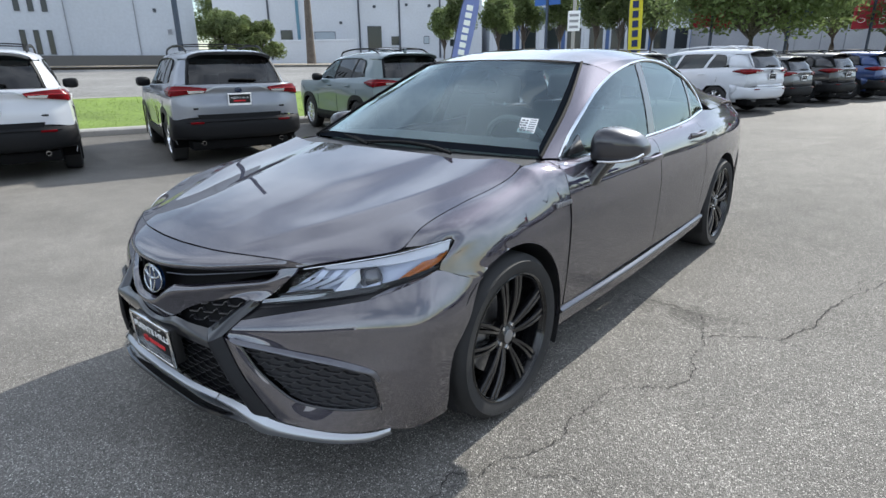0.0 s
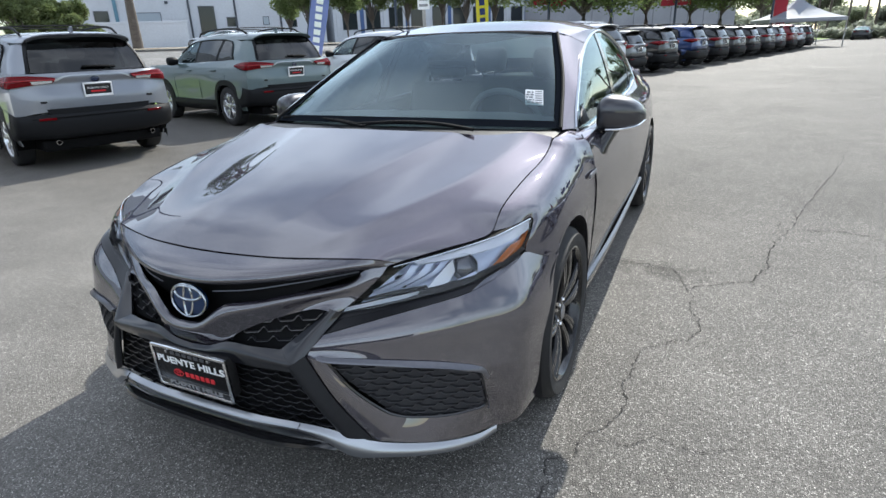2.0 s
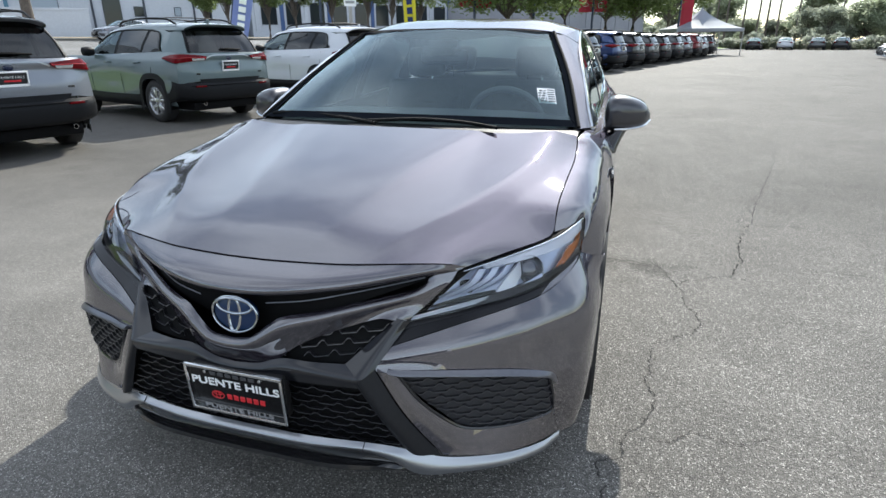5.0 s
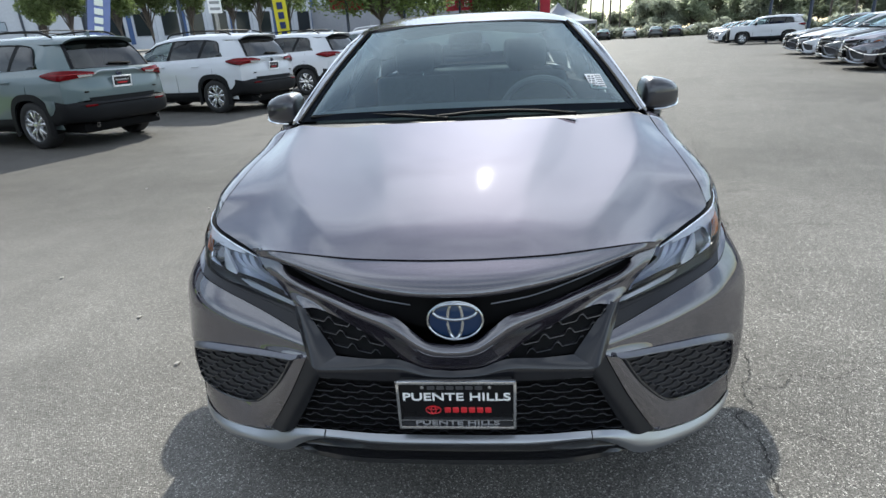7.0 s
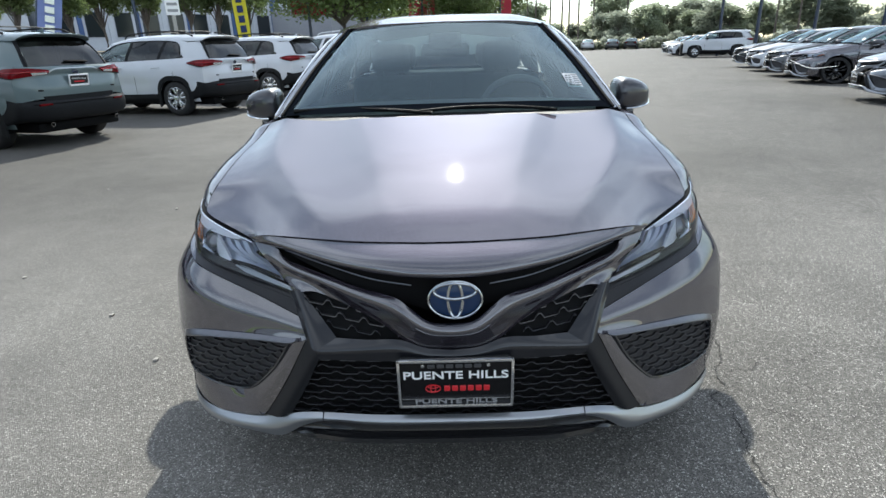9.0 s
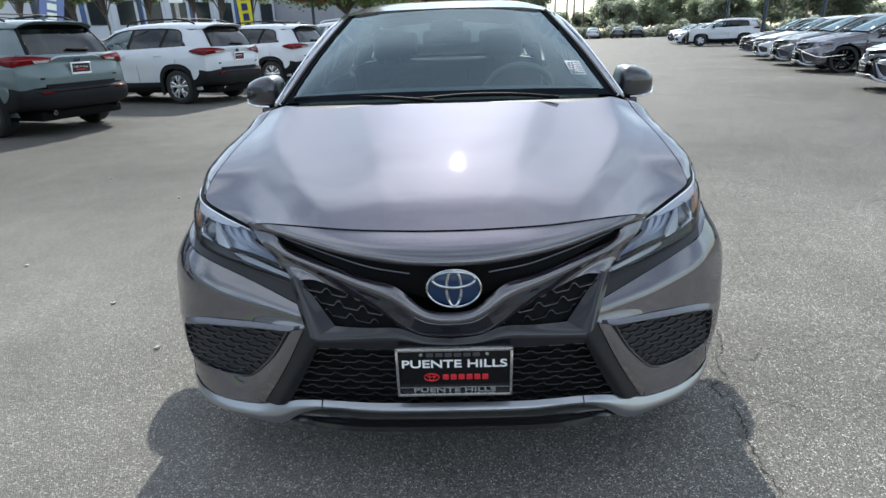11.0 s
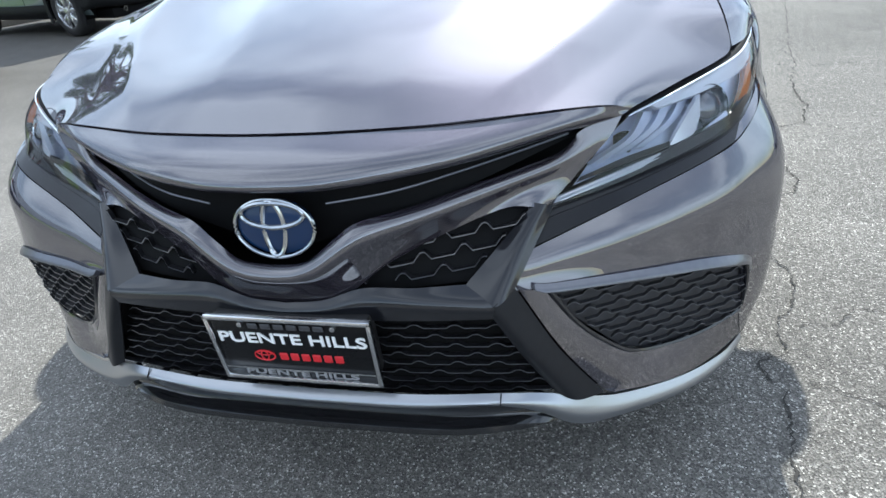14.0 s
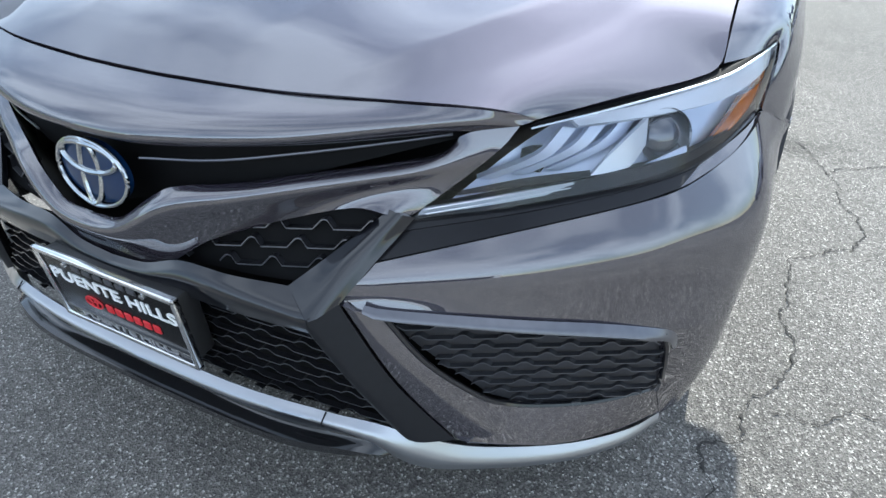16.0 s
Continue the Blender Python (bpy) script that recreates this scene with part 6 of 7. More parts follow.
        part("exhaust_tip", bm, CHROME, root)
        for y0 in (0.0, -2.69):
            bm = bmesh.new()
            ring = []
            for dr, dx in ((-0.055, 0.0), (-0.055, 0.018), (0.035, 0.012), (0.045, -0.004)):
                ring.append([((suv_x(y0 + math.cos(a) * 0.42, 0.6) + dx) * sx, y0 + math.copysign(abs(math.cos(a)) ** 0.74, math.cos(a)) * (0.42 + dr), 0.37 + math.copysign(abs(math.sin(a)) ** 0.74, math.sin(a)) * (0.42 + dr)) for a in [radians(-18 + 216 * i / 20) for i in range(21)]])
            add_grid(bm, ring)
            part("arch_cladding", bm, CLADDING, root)
            bm = bmesh.new()
            add_grid(bm, [[(d * sx, y0 + math.cos(a) * 0.40, 0.37 + math.sin(a) * 0.40) for a in [radians(-20 + 220 * i / 20) for i in range(21)]] for d in (0.90, 0.55)])
            part("arch_liner", bm, DEEP_BLACK, root)
            w = new("wheel")
            w.parent = root
            w.matrix_basis = pose(0.80 * sx, y0, WHEEL_R, 20, 0, 0 if sx > 0 else 180)
            part("tyre", wheel_bmesh_tyre(WHEEL_R, 0.225, 0.235), RUBBER, w)
            bm = bmesh.new()
            revolve(bm, [(0.233, 0.10), (0.237, 0.105), (0.230, 0.107), (0.222, 0.09), (0.21, -0.08)], 40)
            for k in range(5):
                a = math.tau * k / 5
                for da in (-0.17, 0.17):
                    spoke(bm, a + da * 0.9, a + da * 1.5, 0.05, 0.228, 0.045, 0.05, 0.085, 0.09, 0.03)
            revolve(bm, [(0.0, 0.095), (0.03, 0.095), (0.06, 0.088), (0.075, 0.05), (0.0, 0.05)], 20)
            part("rim", bm, WHEEL_SILVER, w)
            bm = bmesh.new()
            revolve(bm, [(0.0, 0.02), (0.16, 0.02), (0.16, 0.0), (0.0, 0.0)], 24)
            part("brake_disc", bm, STEEL, w)
        rows = []
        for x, ry, rz in ((0.84, 0.03, 0.05), (0.88, 0.075, 0.075), (0.97, 0.085, 0.085), (1.04, 0.07, 0.075), (1.065, 0.03, 0.04)):
            rows.append([(x * sx, -1.98 + math.cos(k * math.tau / 14) * ry, 1.165 + math.sin(k * math.tau / 14) * rz) for k in range(14)])
        bm = add_grid(bmesh.new(), rows, closed=True)
        bmesh.ops.holes_fill(bm, edges=bm.edges, sides=20)
        part("door_mirror", bm, CLADDING, root)
        for hy in (-1.42, -0.42):
            bm = bmesh.new()
            tube(bm, [((suv_x(hy, 0.99) - 0.003) * sx, hy - 0.10, 0.985), ((suv_x(hy, 0.99) + 0.03) * sx, hy - 0.07, 0.99), ((suv_x(hy, 0.99) + 0.03) * sx, hy + 0.07, 0.995), ((suv_x(hy, 0.99) - 0.003) * sx, hy + 0.10, 0.995)], 0.013, 6, 12)
            part("door_handle", bm, body, root)
        for sy in (-2.1, -1.02, 0.02):
            bm = bmesh.new()
            tube(bm, [(suv_x(sy, z) * sx * 1.001, sy + 0.25 * max(0, 0.75 - z) * (1 if sy > -0.5 else 0), z) for z in ((1.09, 0.9, 0.79) if sy > -0.5 else (1.09, 0.8, 0.42))], 0.004, 4, 8)
            part("door_seam", bm, DEEP_BLACK, root)
        if rails:
            bm = bmesh.new()
            tube(bm, [(0.57 * sx, -1.40, 1.59), (0.575 * sx, -1.25, 1.665), (0.575 * sx, -0.6, 1.705), (0.565 * sx, 0.1, 1.685), (0.55 * sx, 0.38, 1.60)], 0.014, 6, 24, flat=1.2)
            part("roof_rail", bm, CLADDING, root)
    if rails:
        for ry in (-0.95, -0.05):
            bm = bmesh.new()
            tube(bm, [(-0.575, ry, 1.70), (-0.3, ry, 1.715), (0.3, ry, 1.715), (0.575, ry, 1.70)], 0.016, 6, 12, flat=0.6)
            part("roof_crossbar", bm, CLADDING, root)
    both("sill_cladding", [[(0.926, -2.28, 0.46), (0.932, -1.3, 0.45), (0.926, -0.42, 0.46)], [(0.928, -2.28, 0.36), (0.935, -1.3, 0.34), (0.928, -0.42, 0.36)], [(0.86, -2.28, 0.26), (0.87, -1.3, 0.25), (0.86, -0.42, 0.26)]], CLADDING, 10, 6)
    mid("hood", [[(0, -3.55, 0.98), (0, -3.0, 1.07), (0, -2.42, 1.11)], [(0.55, -3.50, 0.96), (0.58, -3.0, 1.07), (0.62, -2.42, 1.12)], [(0.80, -3.25, 0.93), (0.84, -2.9, 1.02), (0.82, -2.35, 1.11)]], body, 12, 8)
    mid("front_fascia", [[(0, -3.56, 0.97), (0.55, -3.51, 0.95), (0.80, -3.26, 0.92)], [(0, -3.62, 0.65), (0.6, -3.55, 0.65), (0.86, -3.25, 0.65)], [(0, -3.58, 0.28), (0.6, -3.5, 0.28), (0.85, -3.2, 0.30)]], CLADDING, 12, 8)
    bm = loft([[(0, -2.40, 1.115), (0.5, -2.36, 1.115), (0.76, -2.22, 1.12)], [(0, -1.86, 1.54), (0.40, -1.84, 1.53), (0.60, -1.78, 1.49)]], 14, 8, True)
    part("windscreen", bm, GLASS_DARK, root)
    both("a_pillar", [[(0.75, -2.25, 1.12), (0.60, -1.80, 1.48)], [(0.81, -2.18, 1.12), (0.70, -1.95, 1.33), (0.64, -1.74, 1.46)]], body, 8, 3)
    part("underbody", box(bmesh.new(), (-0.70, -3.4, 0.22), (0.70, 0.80, 0.36), 0.03), DEEP_BLACK, root)
    part("cabin_floor", box(bmesh.new(), (-0.72, -2.3, 0.60), (0.72, 0.75, 0.95), 0.05), SEAT, root)
    for hx in (-0.36, 0.36):
        part("seat_back", box(bmesh.new(), (hx - 0.24, -0.95, 0.95), (hx + 0.24, -0.80, 1.30), 0.05), SEAT, root)
        part("headrest", box(bmesh.new(), (hx - 0.12, -0.92, 1.30), (hx + 0.12, -0.82, 1.45), 0.04), SEAT, root)
    plate = new("rear_plate")
    plate.parent = root
    plate.matrix_basis = pose(0, 0.940, 0.935, 8, 0, 180)
    part("plate", box(bmesh.new(), (-0.15, -0.012, -0.075), (0.15, 0.0, 0.075), 0.003, 1), BLACK, plate, "black dealer plate")
    bm = bmesh.new()
    for lo, hi in (((-0.165, -0.02, 0.066), (0.165, 0.004, 0.084)), ((-0.165, -0.02, -0.086), (0.165, 0.004, -0.058)), ((-0.165, -0.02, -0.084), (-0.150, 0.004, 0.082)), ((0.150, -0.02, -0.084), (0.165, 0.004, 0.082))):
        box(bm, lo, hi, 0.003, 1)
    part("plate_frame", bm, WHITE_PLASTIC, plate, "pale plate frame")
    if plate_words:
        lettering("plate_wording", "PUENTE HILLS", 0.034, WHITE_PLASTIC, pose(0, -0.0125, 0.018), plate, 1.0, 0.001, "white lettering", 1.15)
        part("red_bar", box(bmesh.new(), (-0.085, -0.014, -0.032), (0.085, -0.011, -0.012), 0.001, 1), RED_PRINT, plate, "red bar")
    bm = bmesh.new()
    revolve(bm, [(0, 0.012), (0.035, 0.01), (0.042, 0.0)], 24, 'Y', Matrix.Translation((0, 0.915, 1.055)) @ Matrix.Diagonal((1.25, 1, 0.85, 1)))
    part("tailgate_badge", bm, material("dark_blue_badge", (0.02, 0.03, 0.07), 0.2, 0.5, coat=1.0), root, "dark oval badge")
    for bx, bw in ((-0.57, 0.16), (0.58, 0.12)):
        part("model_badge", box(bmesh.new(), (bx - bw / 2, 0.89, 0.805), (bx + bw / 2, 0.912, 0.83), 0.004, 1), CLADDING, root, "dark badge bar")
    bm = bmesh.new()
    tube(bm, [(0.10, 0.862, 1.205), (0.05, 0.868, 1.207), (-0.10, 0.872, 1.205), (-0.28, 0.868, 1.195)], 0.018, 6, 8, flat=0.8)
    part("rear_wiper", bm, DEEP_BLACK, root)
    bm = bmesh.new()
    prism(bm, [(0, 0), (0.12, 0), (0.14, 0.055), (0.12, 0.06)], 0.03, pose(0.015, 0.34, 1.625, 0, 0, 90))
    part("shark_fin_antenna", bm, body, root)
    return root


def repaint(root, swap):
    """Gives a copy its own paint."""
    for o in root.children_recursive:
        for slot in o.material_slots:
            if slot.material in swap:
                new_mat = swap[slot.material]
                slot.link = 'OBJECT'
                slot.material = new_mat
    return root


FINE = ("seat", "headrest", "cushion", "backrest", "steering", "lug", "brake", "relief", "red_", "bolt", "wiper", "crease", "blade", "printed", "sticker", "lower_grille", "fog_grille", "middle_grille", "wording", "liner", "lamp_step", "oval", "chrome_line", "badge", "headliner", "shelf", "camera", "rear_bench", "driver", "passenger")


SPARE = {}


def lean(data):
    """A lighter twin of a mesh, for things far off."""
    if len(data.polygons) < 60:
        return data
    if data.name not in SPARE:
        ob = bpy.data.objects.new("spare", data)
        scene.collection.objects.link(ob)
        mod = ob.modifiers.new("fewer", 'DECIMATE')
        mod.ratio = 0.22
        bpy.context.view_layer.update()
        SPARE[data.name] = bpy.data.meshes.new_from_object(ob.evaluated_get(bpy.context.evaluated_depsgraph_get()))
        bpy.data.objects.remove(ob)
    return SPARE[data.name]


def far_copy(ob, m):
    """A copy for a distant place, without the parts that are too small to see there."""
    made = copy_thing(ob, m)
    for o in list(made.children_recursive):
        if o.name.startswith(FINE):
            bpy.data.objects.remove(o)
    for o in made.children_recursive:
        if o.type == 'MESH':
            o.data = lean(o.data)
    return made


def parked(right_rear, turn=-107.5, scale=(1, 1, 1)):
    """The pose of a vehicle in the row from where its right rear tyre stands."""
    a = radians(turn)
    return pose(right_rear[0] + 0.80 * math.cos(a), right_rear[1] + 0.80 * math.sin(a), 0, 0, 0, turn) @ Matrix.Diagonal((*scale, 1))


silver_suv = suv(parked((-6.37, 4.9)), BODY_A, "silver sport utility vehicle with black roof rails, rear side out")
ROW_SUVS = [
    ((-6.25, 8.65), BODY_B, "grey-green sport utility vehicle with black roof rails"),
    ((-5.25, 12.65), BODY_W, "white sport utility vehicle with black roof rails and cladding"),
    ((-4.35, 16.3), BODY_W, "white sport utility vehicle parked beside another white one"),
    ((-7.45, 2.1), BODY_W, "white sport utility vehicle parked near the grass kerb"),
]
for rr, body, label in ROW_SUVS:
    tagged(repaint(copy_thing(silver_suv, parked(rr)), {BODY_A: body}), label)
FAR_ROW = [
    ((-2.1, 18.2), BODY_W, (1.06, 1.10, 1.04), "white minivan with dark rear windows"),
    ((-1.63, 21.0), BODY_G, (0.95, 0.95, 0.93), "small grey sport utility vehicle"),
    ((-0.84, 23.6), BODY_K, (1.0, 1.03, 0.99), "black sport utility vehicle in a long row"),
    ((0.15, 26.6), BODY_U, (1.0, 1.02, 1.01), "dark blue sport utility vehicle in a long row"),
    ((1.0, 29.6), BODY_K, (1.0, 1.0, 1.0), "black sport utility vehicle beside a blue one"),
    ((1.8, 32.6), BODY_G, (0.98, 1.0, 0.98), "grey sport utility vehicle in a long row"),
    ((2.6, 35.6), BODY_K, (1.0, 1.0, 0.98), "dark sport utility vehicle in a long row"),
    ((3.5, 38.5), BODY_G, (1.0, 1.0, 1.0), "grey sport utility vehicle in a long row"),
    ((4.3, 41.5), BODY_A, (1.0, 1.0, 1.0), "silver sport utility vehicle in a long row"),
    ((5.2, 44.5), BODY_R, (1.0, 1.02, 1.02), "dark red sport utility vehicle in a long row"),
    ((6.0, 47.5), BODY_W, (1.0, 1.0, 0.98), "white sport utility vehicle at the end of the row"),
    ((6.9, 50.5), BODY_K, (1.0, 1.0, 1.0), "black sport utility vehicle beside a tent"),
]
for rr, body, sc, label in FAR_ROW:
    swap = {BODY_A: body}
    if "minivan" in label:
        swap[CLADDING] = BODY_W
    tagged(repaint(far_copy(silver_suv, parked(rr, scale=sc)), swap), label)

# sedans with their noses to the lane, and a few beyond
OPPOSITE = [
    (-1.95, BODY_A, "silver sedan with its nose to the lane"),
    (0.0, PAINT_GRAY, "grey sedan with black wheels, nose to the lane"),
    (1.05, BODY_G, "dark grey sedan with its nose to the lane"),
    (2.25, BODY_W, "white sedan with a black grille, nose to the lane"),
    (3.4, BODY_K, "black sedan with its nose to the lane"),
]
for k, body, label in OPPOSITE:
    o = Vector((9.45, 15.2, 0)) + ROW * (2.75 * k)
    tagged(repaint(far_copy(car, pose(o.x, o.y, 0, 0, 0, -107.5)), {PAINT_GRAY: body}), label, "car", "parked vehicles")
ACROSS = [
    (17.0, 85.0, 167, BODY_K, "dark sedan across the lot, tail towards the lane"),
    (20.6, 85.5, 167, BODY_W, "white sedan across the lot, tail towards the lane"),
    (24.0, 85.0, 166, BODY_G, "grey sedan across the lot, tail towards the lane"),
    (26.8, 84.5, 160, BODY_K, "black sedan across the lot, tail towards the lane"),
    (20.0, 91.5, 80, BODY_A, "silver sedan standing broadside beyond the lot"),
    (33.5, 88.0, 85, BODY_W, "white sedan standing broadside beyond the lot"),
    (38.5, 86.0, 85, BODY_G, "grey sedan standing broadside beyond the lot"),
    (16.6, 43.5, -107.5, BODY_W, "white sedan far along the row"),
    (17.3, 46.5, -107.5, BODY_K, "black sedan far along the row"),
    (24.5, 66.0, -107.5, BODY_W, "white sedan at the far end of the row"),
    (25.4, 69.0, -107.5, BODY_A, "silver sedan at the far end of the row"),
]
for x, y, turn, body, label in ACROSS:
    tagged(repaint(far_copy(car, pose(x, y, 0, 0, 0, turn)), {PAINT_GRAY: body}), label, "car", "parked vehicles")
tagged(repaint(far_copy(silver_suv, pose(19.0, 37.8, 0, 0, 0, -107.5) @ Matrix.Diagonal((1, 0.95, 1, 1))), {BODY_A: BODY_W}), "white boxy sport utility vehicle far along the row")

# kerb, grass, street and far side
bm = bmesh.new()
prof = [(12.30, -0.02), (12.30, 0.11), (12.33, 0.145), (12.38, 0.16), (12.48, 0.162)]
add_grid(bm, [[lot(u, -120 + 240 * k / 60, z) for k in range(61)] for u, z in prof])
tagged(part("kerb", bm, CONCRETE), "pale concrete kerb along the grass", "kerb", kind="structure")
strip("grass_verge", 12.48, 0.16, 17.0, 0.62, GRASS, -120, 120, 8, 80, "mown green grass strip behind the kerb", "grass")
strip("street_kerb", 17.0, 0.64, 17.25, 0.64, CONCRETE, -120, 120, 1, 40, "concrete street kerb", "kerb")
strip("street", 17.25, 0.52, 44.0, 1.45, STREET, -160, 260, 6, 40, "pale asphalt street beyond the grass", "road")
strip("far_kerb", 44.0, 1.62, 44.3, 1.64, CONCRETE, -160, 260, 1, 40, "far concrete kerb", "kerb")
strip("far_verge", 44.3, 1.64, 46.3, 1.72, EARTH, -160, 260, 2, 40, "dry verge beside the far pavement", "verge")
strip("far_pavement", 46.3, 1.73, 130.0, 2.6, CONCRETE, -160, 260, 4, 40, "pale concrete yard before the buildings", "pavement")
bm = bmesh.new()
rnd = random.Random(4)
for k in range(7000):
    v = rnd.uniform(-6, 16)
    u = rnd.uniform(12.5, 16.9)
    z = 0.16 + (u - 12.48) * 0.1018
    p, a, h = lot(u, v, z - 0.005), rnd.uniform(0, math.tau), rnd.uniform(0.02, 0.05)
    d = Vector((math.cos(a), math.sin(a), 0)) * 0.008
    q = Vector((rnd.uniform(-0.02, 0.02), rnd.uniform(-0.02, 0.02), h))
    bm.faces.new([bm.verts.new(p - d), bm.verts.new(p + d), bm.verts.new(p + q)])
tagged(part("grass_blades", bm, GRASS), "mown green grass", "grass", kind="stuff")

# cracks in the asphalt
CRACK = material("crack_shadow", (0.045, 0.042, 0.039), 0.95, grain=0.3)


def crack(points, width, seed):
    """A jagged dark line that follows the asphalt, a few millimetres wide."""
    r = random.Random(seed)
    line = curve([(x, y, 0) for x, y in points], max(16, int(len(points) * 9)))
    bm = bmesh.new()
    left, right = [], []
    off = 0.0
    for i, p in enumerate(line):
        q = line[min(i + 1, len(line) - 1)] - line[max(i - 1, 0)]
        n = Vector((-q.y, q.x, 0)).normalized()
        off = off * 0.6 + r.uniform(-0.008, 0.008)
        w = width * r.choice((0.25, 0.6, 0.9, 1.2, 1.6)) * min(1, (i + 1) / 4, (len(line) - i) / 4)
        c = p + n * off
        left.append((c.x - n.x * w, c.y - n.y * w, 0.0035))
        right.append((c.x + n.x * w, c.y + n.y * w, 0.0035))
    add_grid(bm, [left, right])
    tagged(part("crack", bm, CRACK), "dark jagged crack in the asphalt", "crack", "asphalt cracks", "structure")


JUNCTION = (1.94, 3.47)
for i, (pts, w) in enumerate((
    ([(0.93, 0.02), (0.94, 0.20), (0.97, 0.37), (0.98, 0.45), (0.96, 0.54), (0.98, 0.57), (1.03, 0.60), (1.03, 0.68), (1.05, 0.73), (1.10, 0.79), (1.15, 0.89), (1.15, 1.00), (1.12, 1.09), (1.15, 1.19), (1.16, 1.41)], 0.0058),
    ([(1.16, 1.41), (1.24, 1.46), (1.27, 1.51), (1.35, 1.56), (1.39, 1.67), (1.39, 1.80), (1.35, 1.89), (1.35, 2.07), (1.32, 2.13), (1.37, 2.21), (1.47, 2.27), (1.55, 2.34), (1.63, 2.34)], 0.0052),
    ([(1.63, 2.34), (1.70, 2.52), (1.75, 2.69), (1.76, 2.84), (1.81, 3.08), (1.89, 3.35), JUNCTION], 0.0085),
    ([JUNCTION, (2.06, 3.99), (2.20, 4.48), (2.40, 5.19), (2.53, 5.61), (2.9, 7.2)], 0.0075),
    ([(0.80, 2.49), (0.90, 2.46), (1.03, 2.46), (1.17, 2.43), (1.25, 2.39), (1.32, 2.13)], 0.0060),
    ([(0.90, 2.50), (1.05, 2.50), (1.12, 2.44)], 0.0040),
    ([(1.03, 2.46), (1.10, 2.40), (1.20, 2.41)], 0.0040),
    ([JUNCTION, (2.08, 3.49), (2.22, 3.53), (2.41, 3.46), (2.60, 3.48), (3.14, 3.30), (3.8, 3.2), (5.0, 3.3)], 0.0065),
    ([(1.89, 3.35), (1.86, 3.50), (1.89, 3.63)], 0.0050),
    ([(2.02, 3.74), (2.00, 3.90), (2.06, 4.08)], 0.0045),
    ([(0.98, 3.73), (1.41, 3.70), (1.72, 3.60), JUNCTION], 0.0035),
    ([(1.63, 2.34), (1.72, 2.32), (1.78, 2.22)], 0.0040),
    ([(1.08, 0.70), (1.15, 0.72), (1.20, 0.72), (1.27, 0.79), (1.34, 0.79), (1.42, 0.78), (1.55, 0.84)], 0.0036),
    ([(1.04, 0.50), (1.10, 0.46), (1.20, 0.42), (1.24, 0.37)], 0.0030),
    ([(1.32, 0.61), (1.35, 0.58), (1.41, 0.54)], 0.0030),
    ([(0.3, 6.0), (1.2, 6.3), (2.6, 6.1), (4.5, 6.6), (7.0, 6.4)], 0.006),
    ([(2.53, 5.61), (3.4, 6.0), (4.6, 5.8)], 0.006),
    ([(2.0, 2.62), (2.5, 2.58), (3.1, 2.66), (3.9, 2.50)], 0.0035),
)):
    crack(pts, w * 0.42, i)
PEBBLE = material("pale_litter", (0.45, 0.42, 0.38), 0.9, grain=0.2)
for i, (x, y) in enumerate(((-2.35, 3.4), (-2.6, 1.9), (-1.75, 1.35), (-3.4, 4.2), (2.5, 1.1), (-1.3, 0.9))):
    bm = bmesh.new()
    bmesh.ops.create_icosphere(bm, subdivisions=1, radius=0.014)
    r = random.Random(i)
    for v in bm.verts:
        v.co = v.co * r.uniform(0.7, 1.2)
        v.co.z *= 0.6
    ob = tagged(part("pebble", bm, PEBBLE), "small pale pebble lying on the asphalt", "pebble", "pebbles")
    ob.matrix_basis = pose(x, y, 0.006, 0, 0, i * 50)

# buildings
WHITE_WALL = material("white_painted_wall", (0.52, 0.55, 0.60), 0.8, stain=0.06, stain_scale=0.15, grain=0.05, grain_scale=5)
GREY_WALL = material("grey_block_wall", (0.30, 0.31, 0.34), 0.85, stain=0.1, stain_scale=0.2, grain=0.06, grain_scale=4)
DARK_PANE = material("dark_window_pane", (0.02, 0.025, 0.03), 0.08, spec=0.6)
BLUE_TRIM = material("blue_painted_trim", (0.05, 0.10, 0.24), 0.6, stain=0.1)
ROLLER = material("grey_blue_roller_door", (0.36, 0.42, 0.48), 0.6, grain=0.05)
PIPE = material("dark_downpipe", (0.05, 0.06, 0.08), 0.5)


def building(name, a, b, z0, z1, deep, mat, label):
    """A block with its face along a-b; returns its pose: x along the face, y into the block."""
    a, b = Vector((*a, 0)), Vector((*b, 0))
    ang = math.degrees(math.atan2(b.y - a.y, b.x - a.x))
    m = pose(a.x, a.y, z0, 0, 0, ang)
    root = thing(name, label, "building", m)
    w = (b - a).length
    part("wall", box(bmesh.new(), (0, 0, -2.5), (w, deep, z1 - z0)), mat, root)
    part("roof", box(bmesh.new(), (0.15, 0.15, z1 - z0), (w - 0.15, deep - 0.15, z1 - z0 + 0.12)), GREY_WALL, root)
    part("coping", box(bmesh.new(), (-0.06, -0.06, z1 - z0 - 0.1), (w + 0.06, 0.3, z1 - z0 + 0.14), 0.02, 1), mat, root)
    return root


def opening(root, name, x0, x1, z0, z1, pane, framed=0.06):
    w = new(name)
    w.parent = root
    part("pane", box(bmesh.new(), (x0, -0.02, z0), (x1, 0.06, z1)), pane, w)
    bm = bmesh.new()
    for lo, hi in (((x0 - framed, -0.05, z1), (x1 + framed, 0.05, z1 + framed)), ((x0 - framed, -0.08, z0 - framed), (x1 + framed, 0.05, z0)), ((x0 - framed, -0.05, z0), (x0, 0.05, z1)), ((x1, -0.05, z0), (x1 + framed, 0.05, z1))):
        box(bm, lo, hi)
    part("frame", bm, PIPE, w)


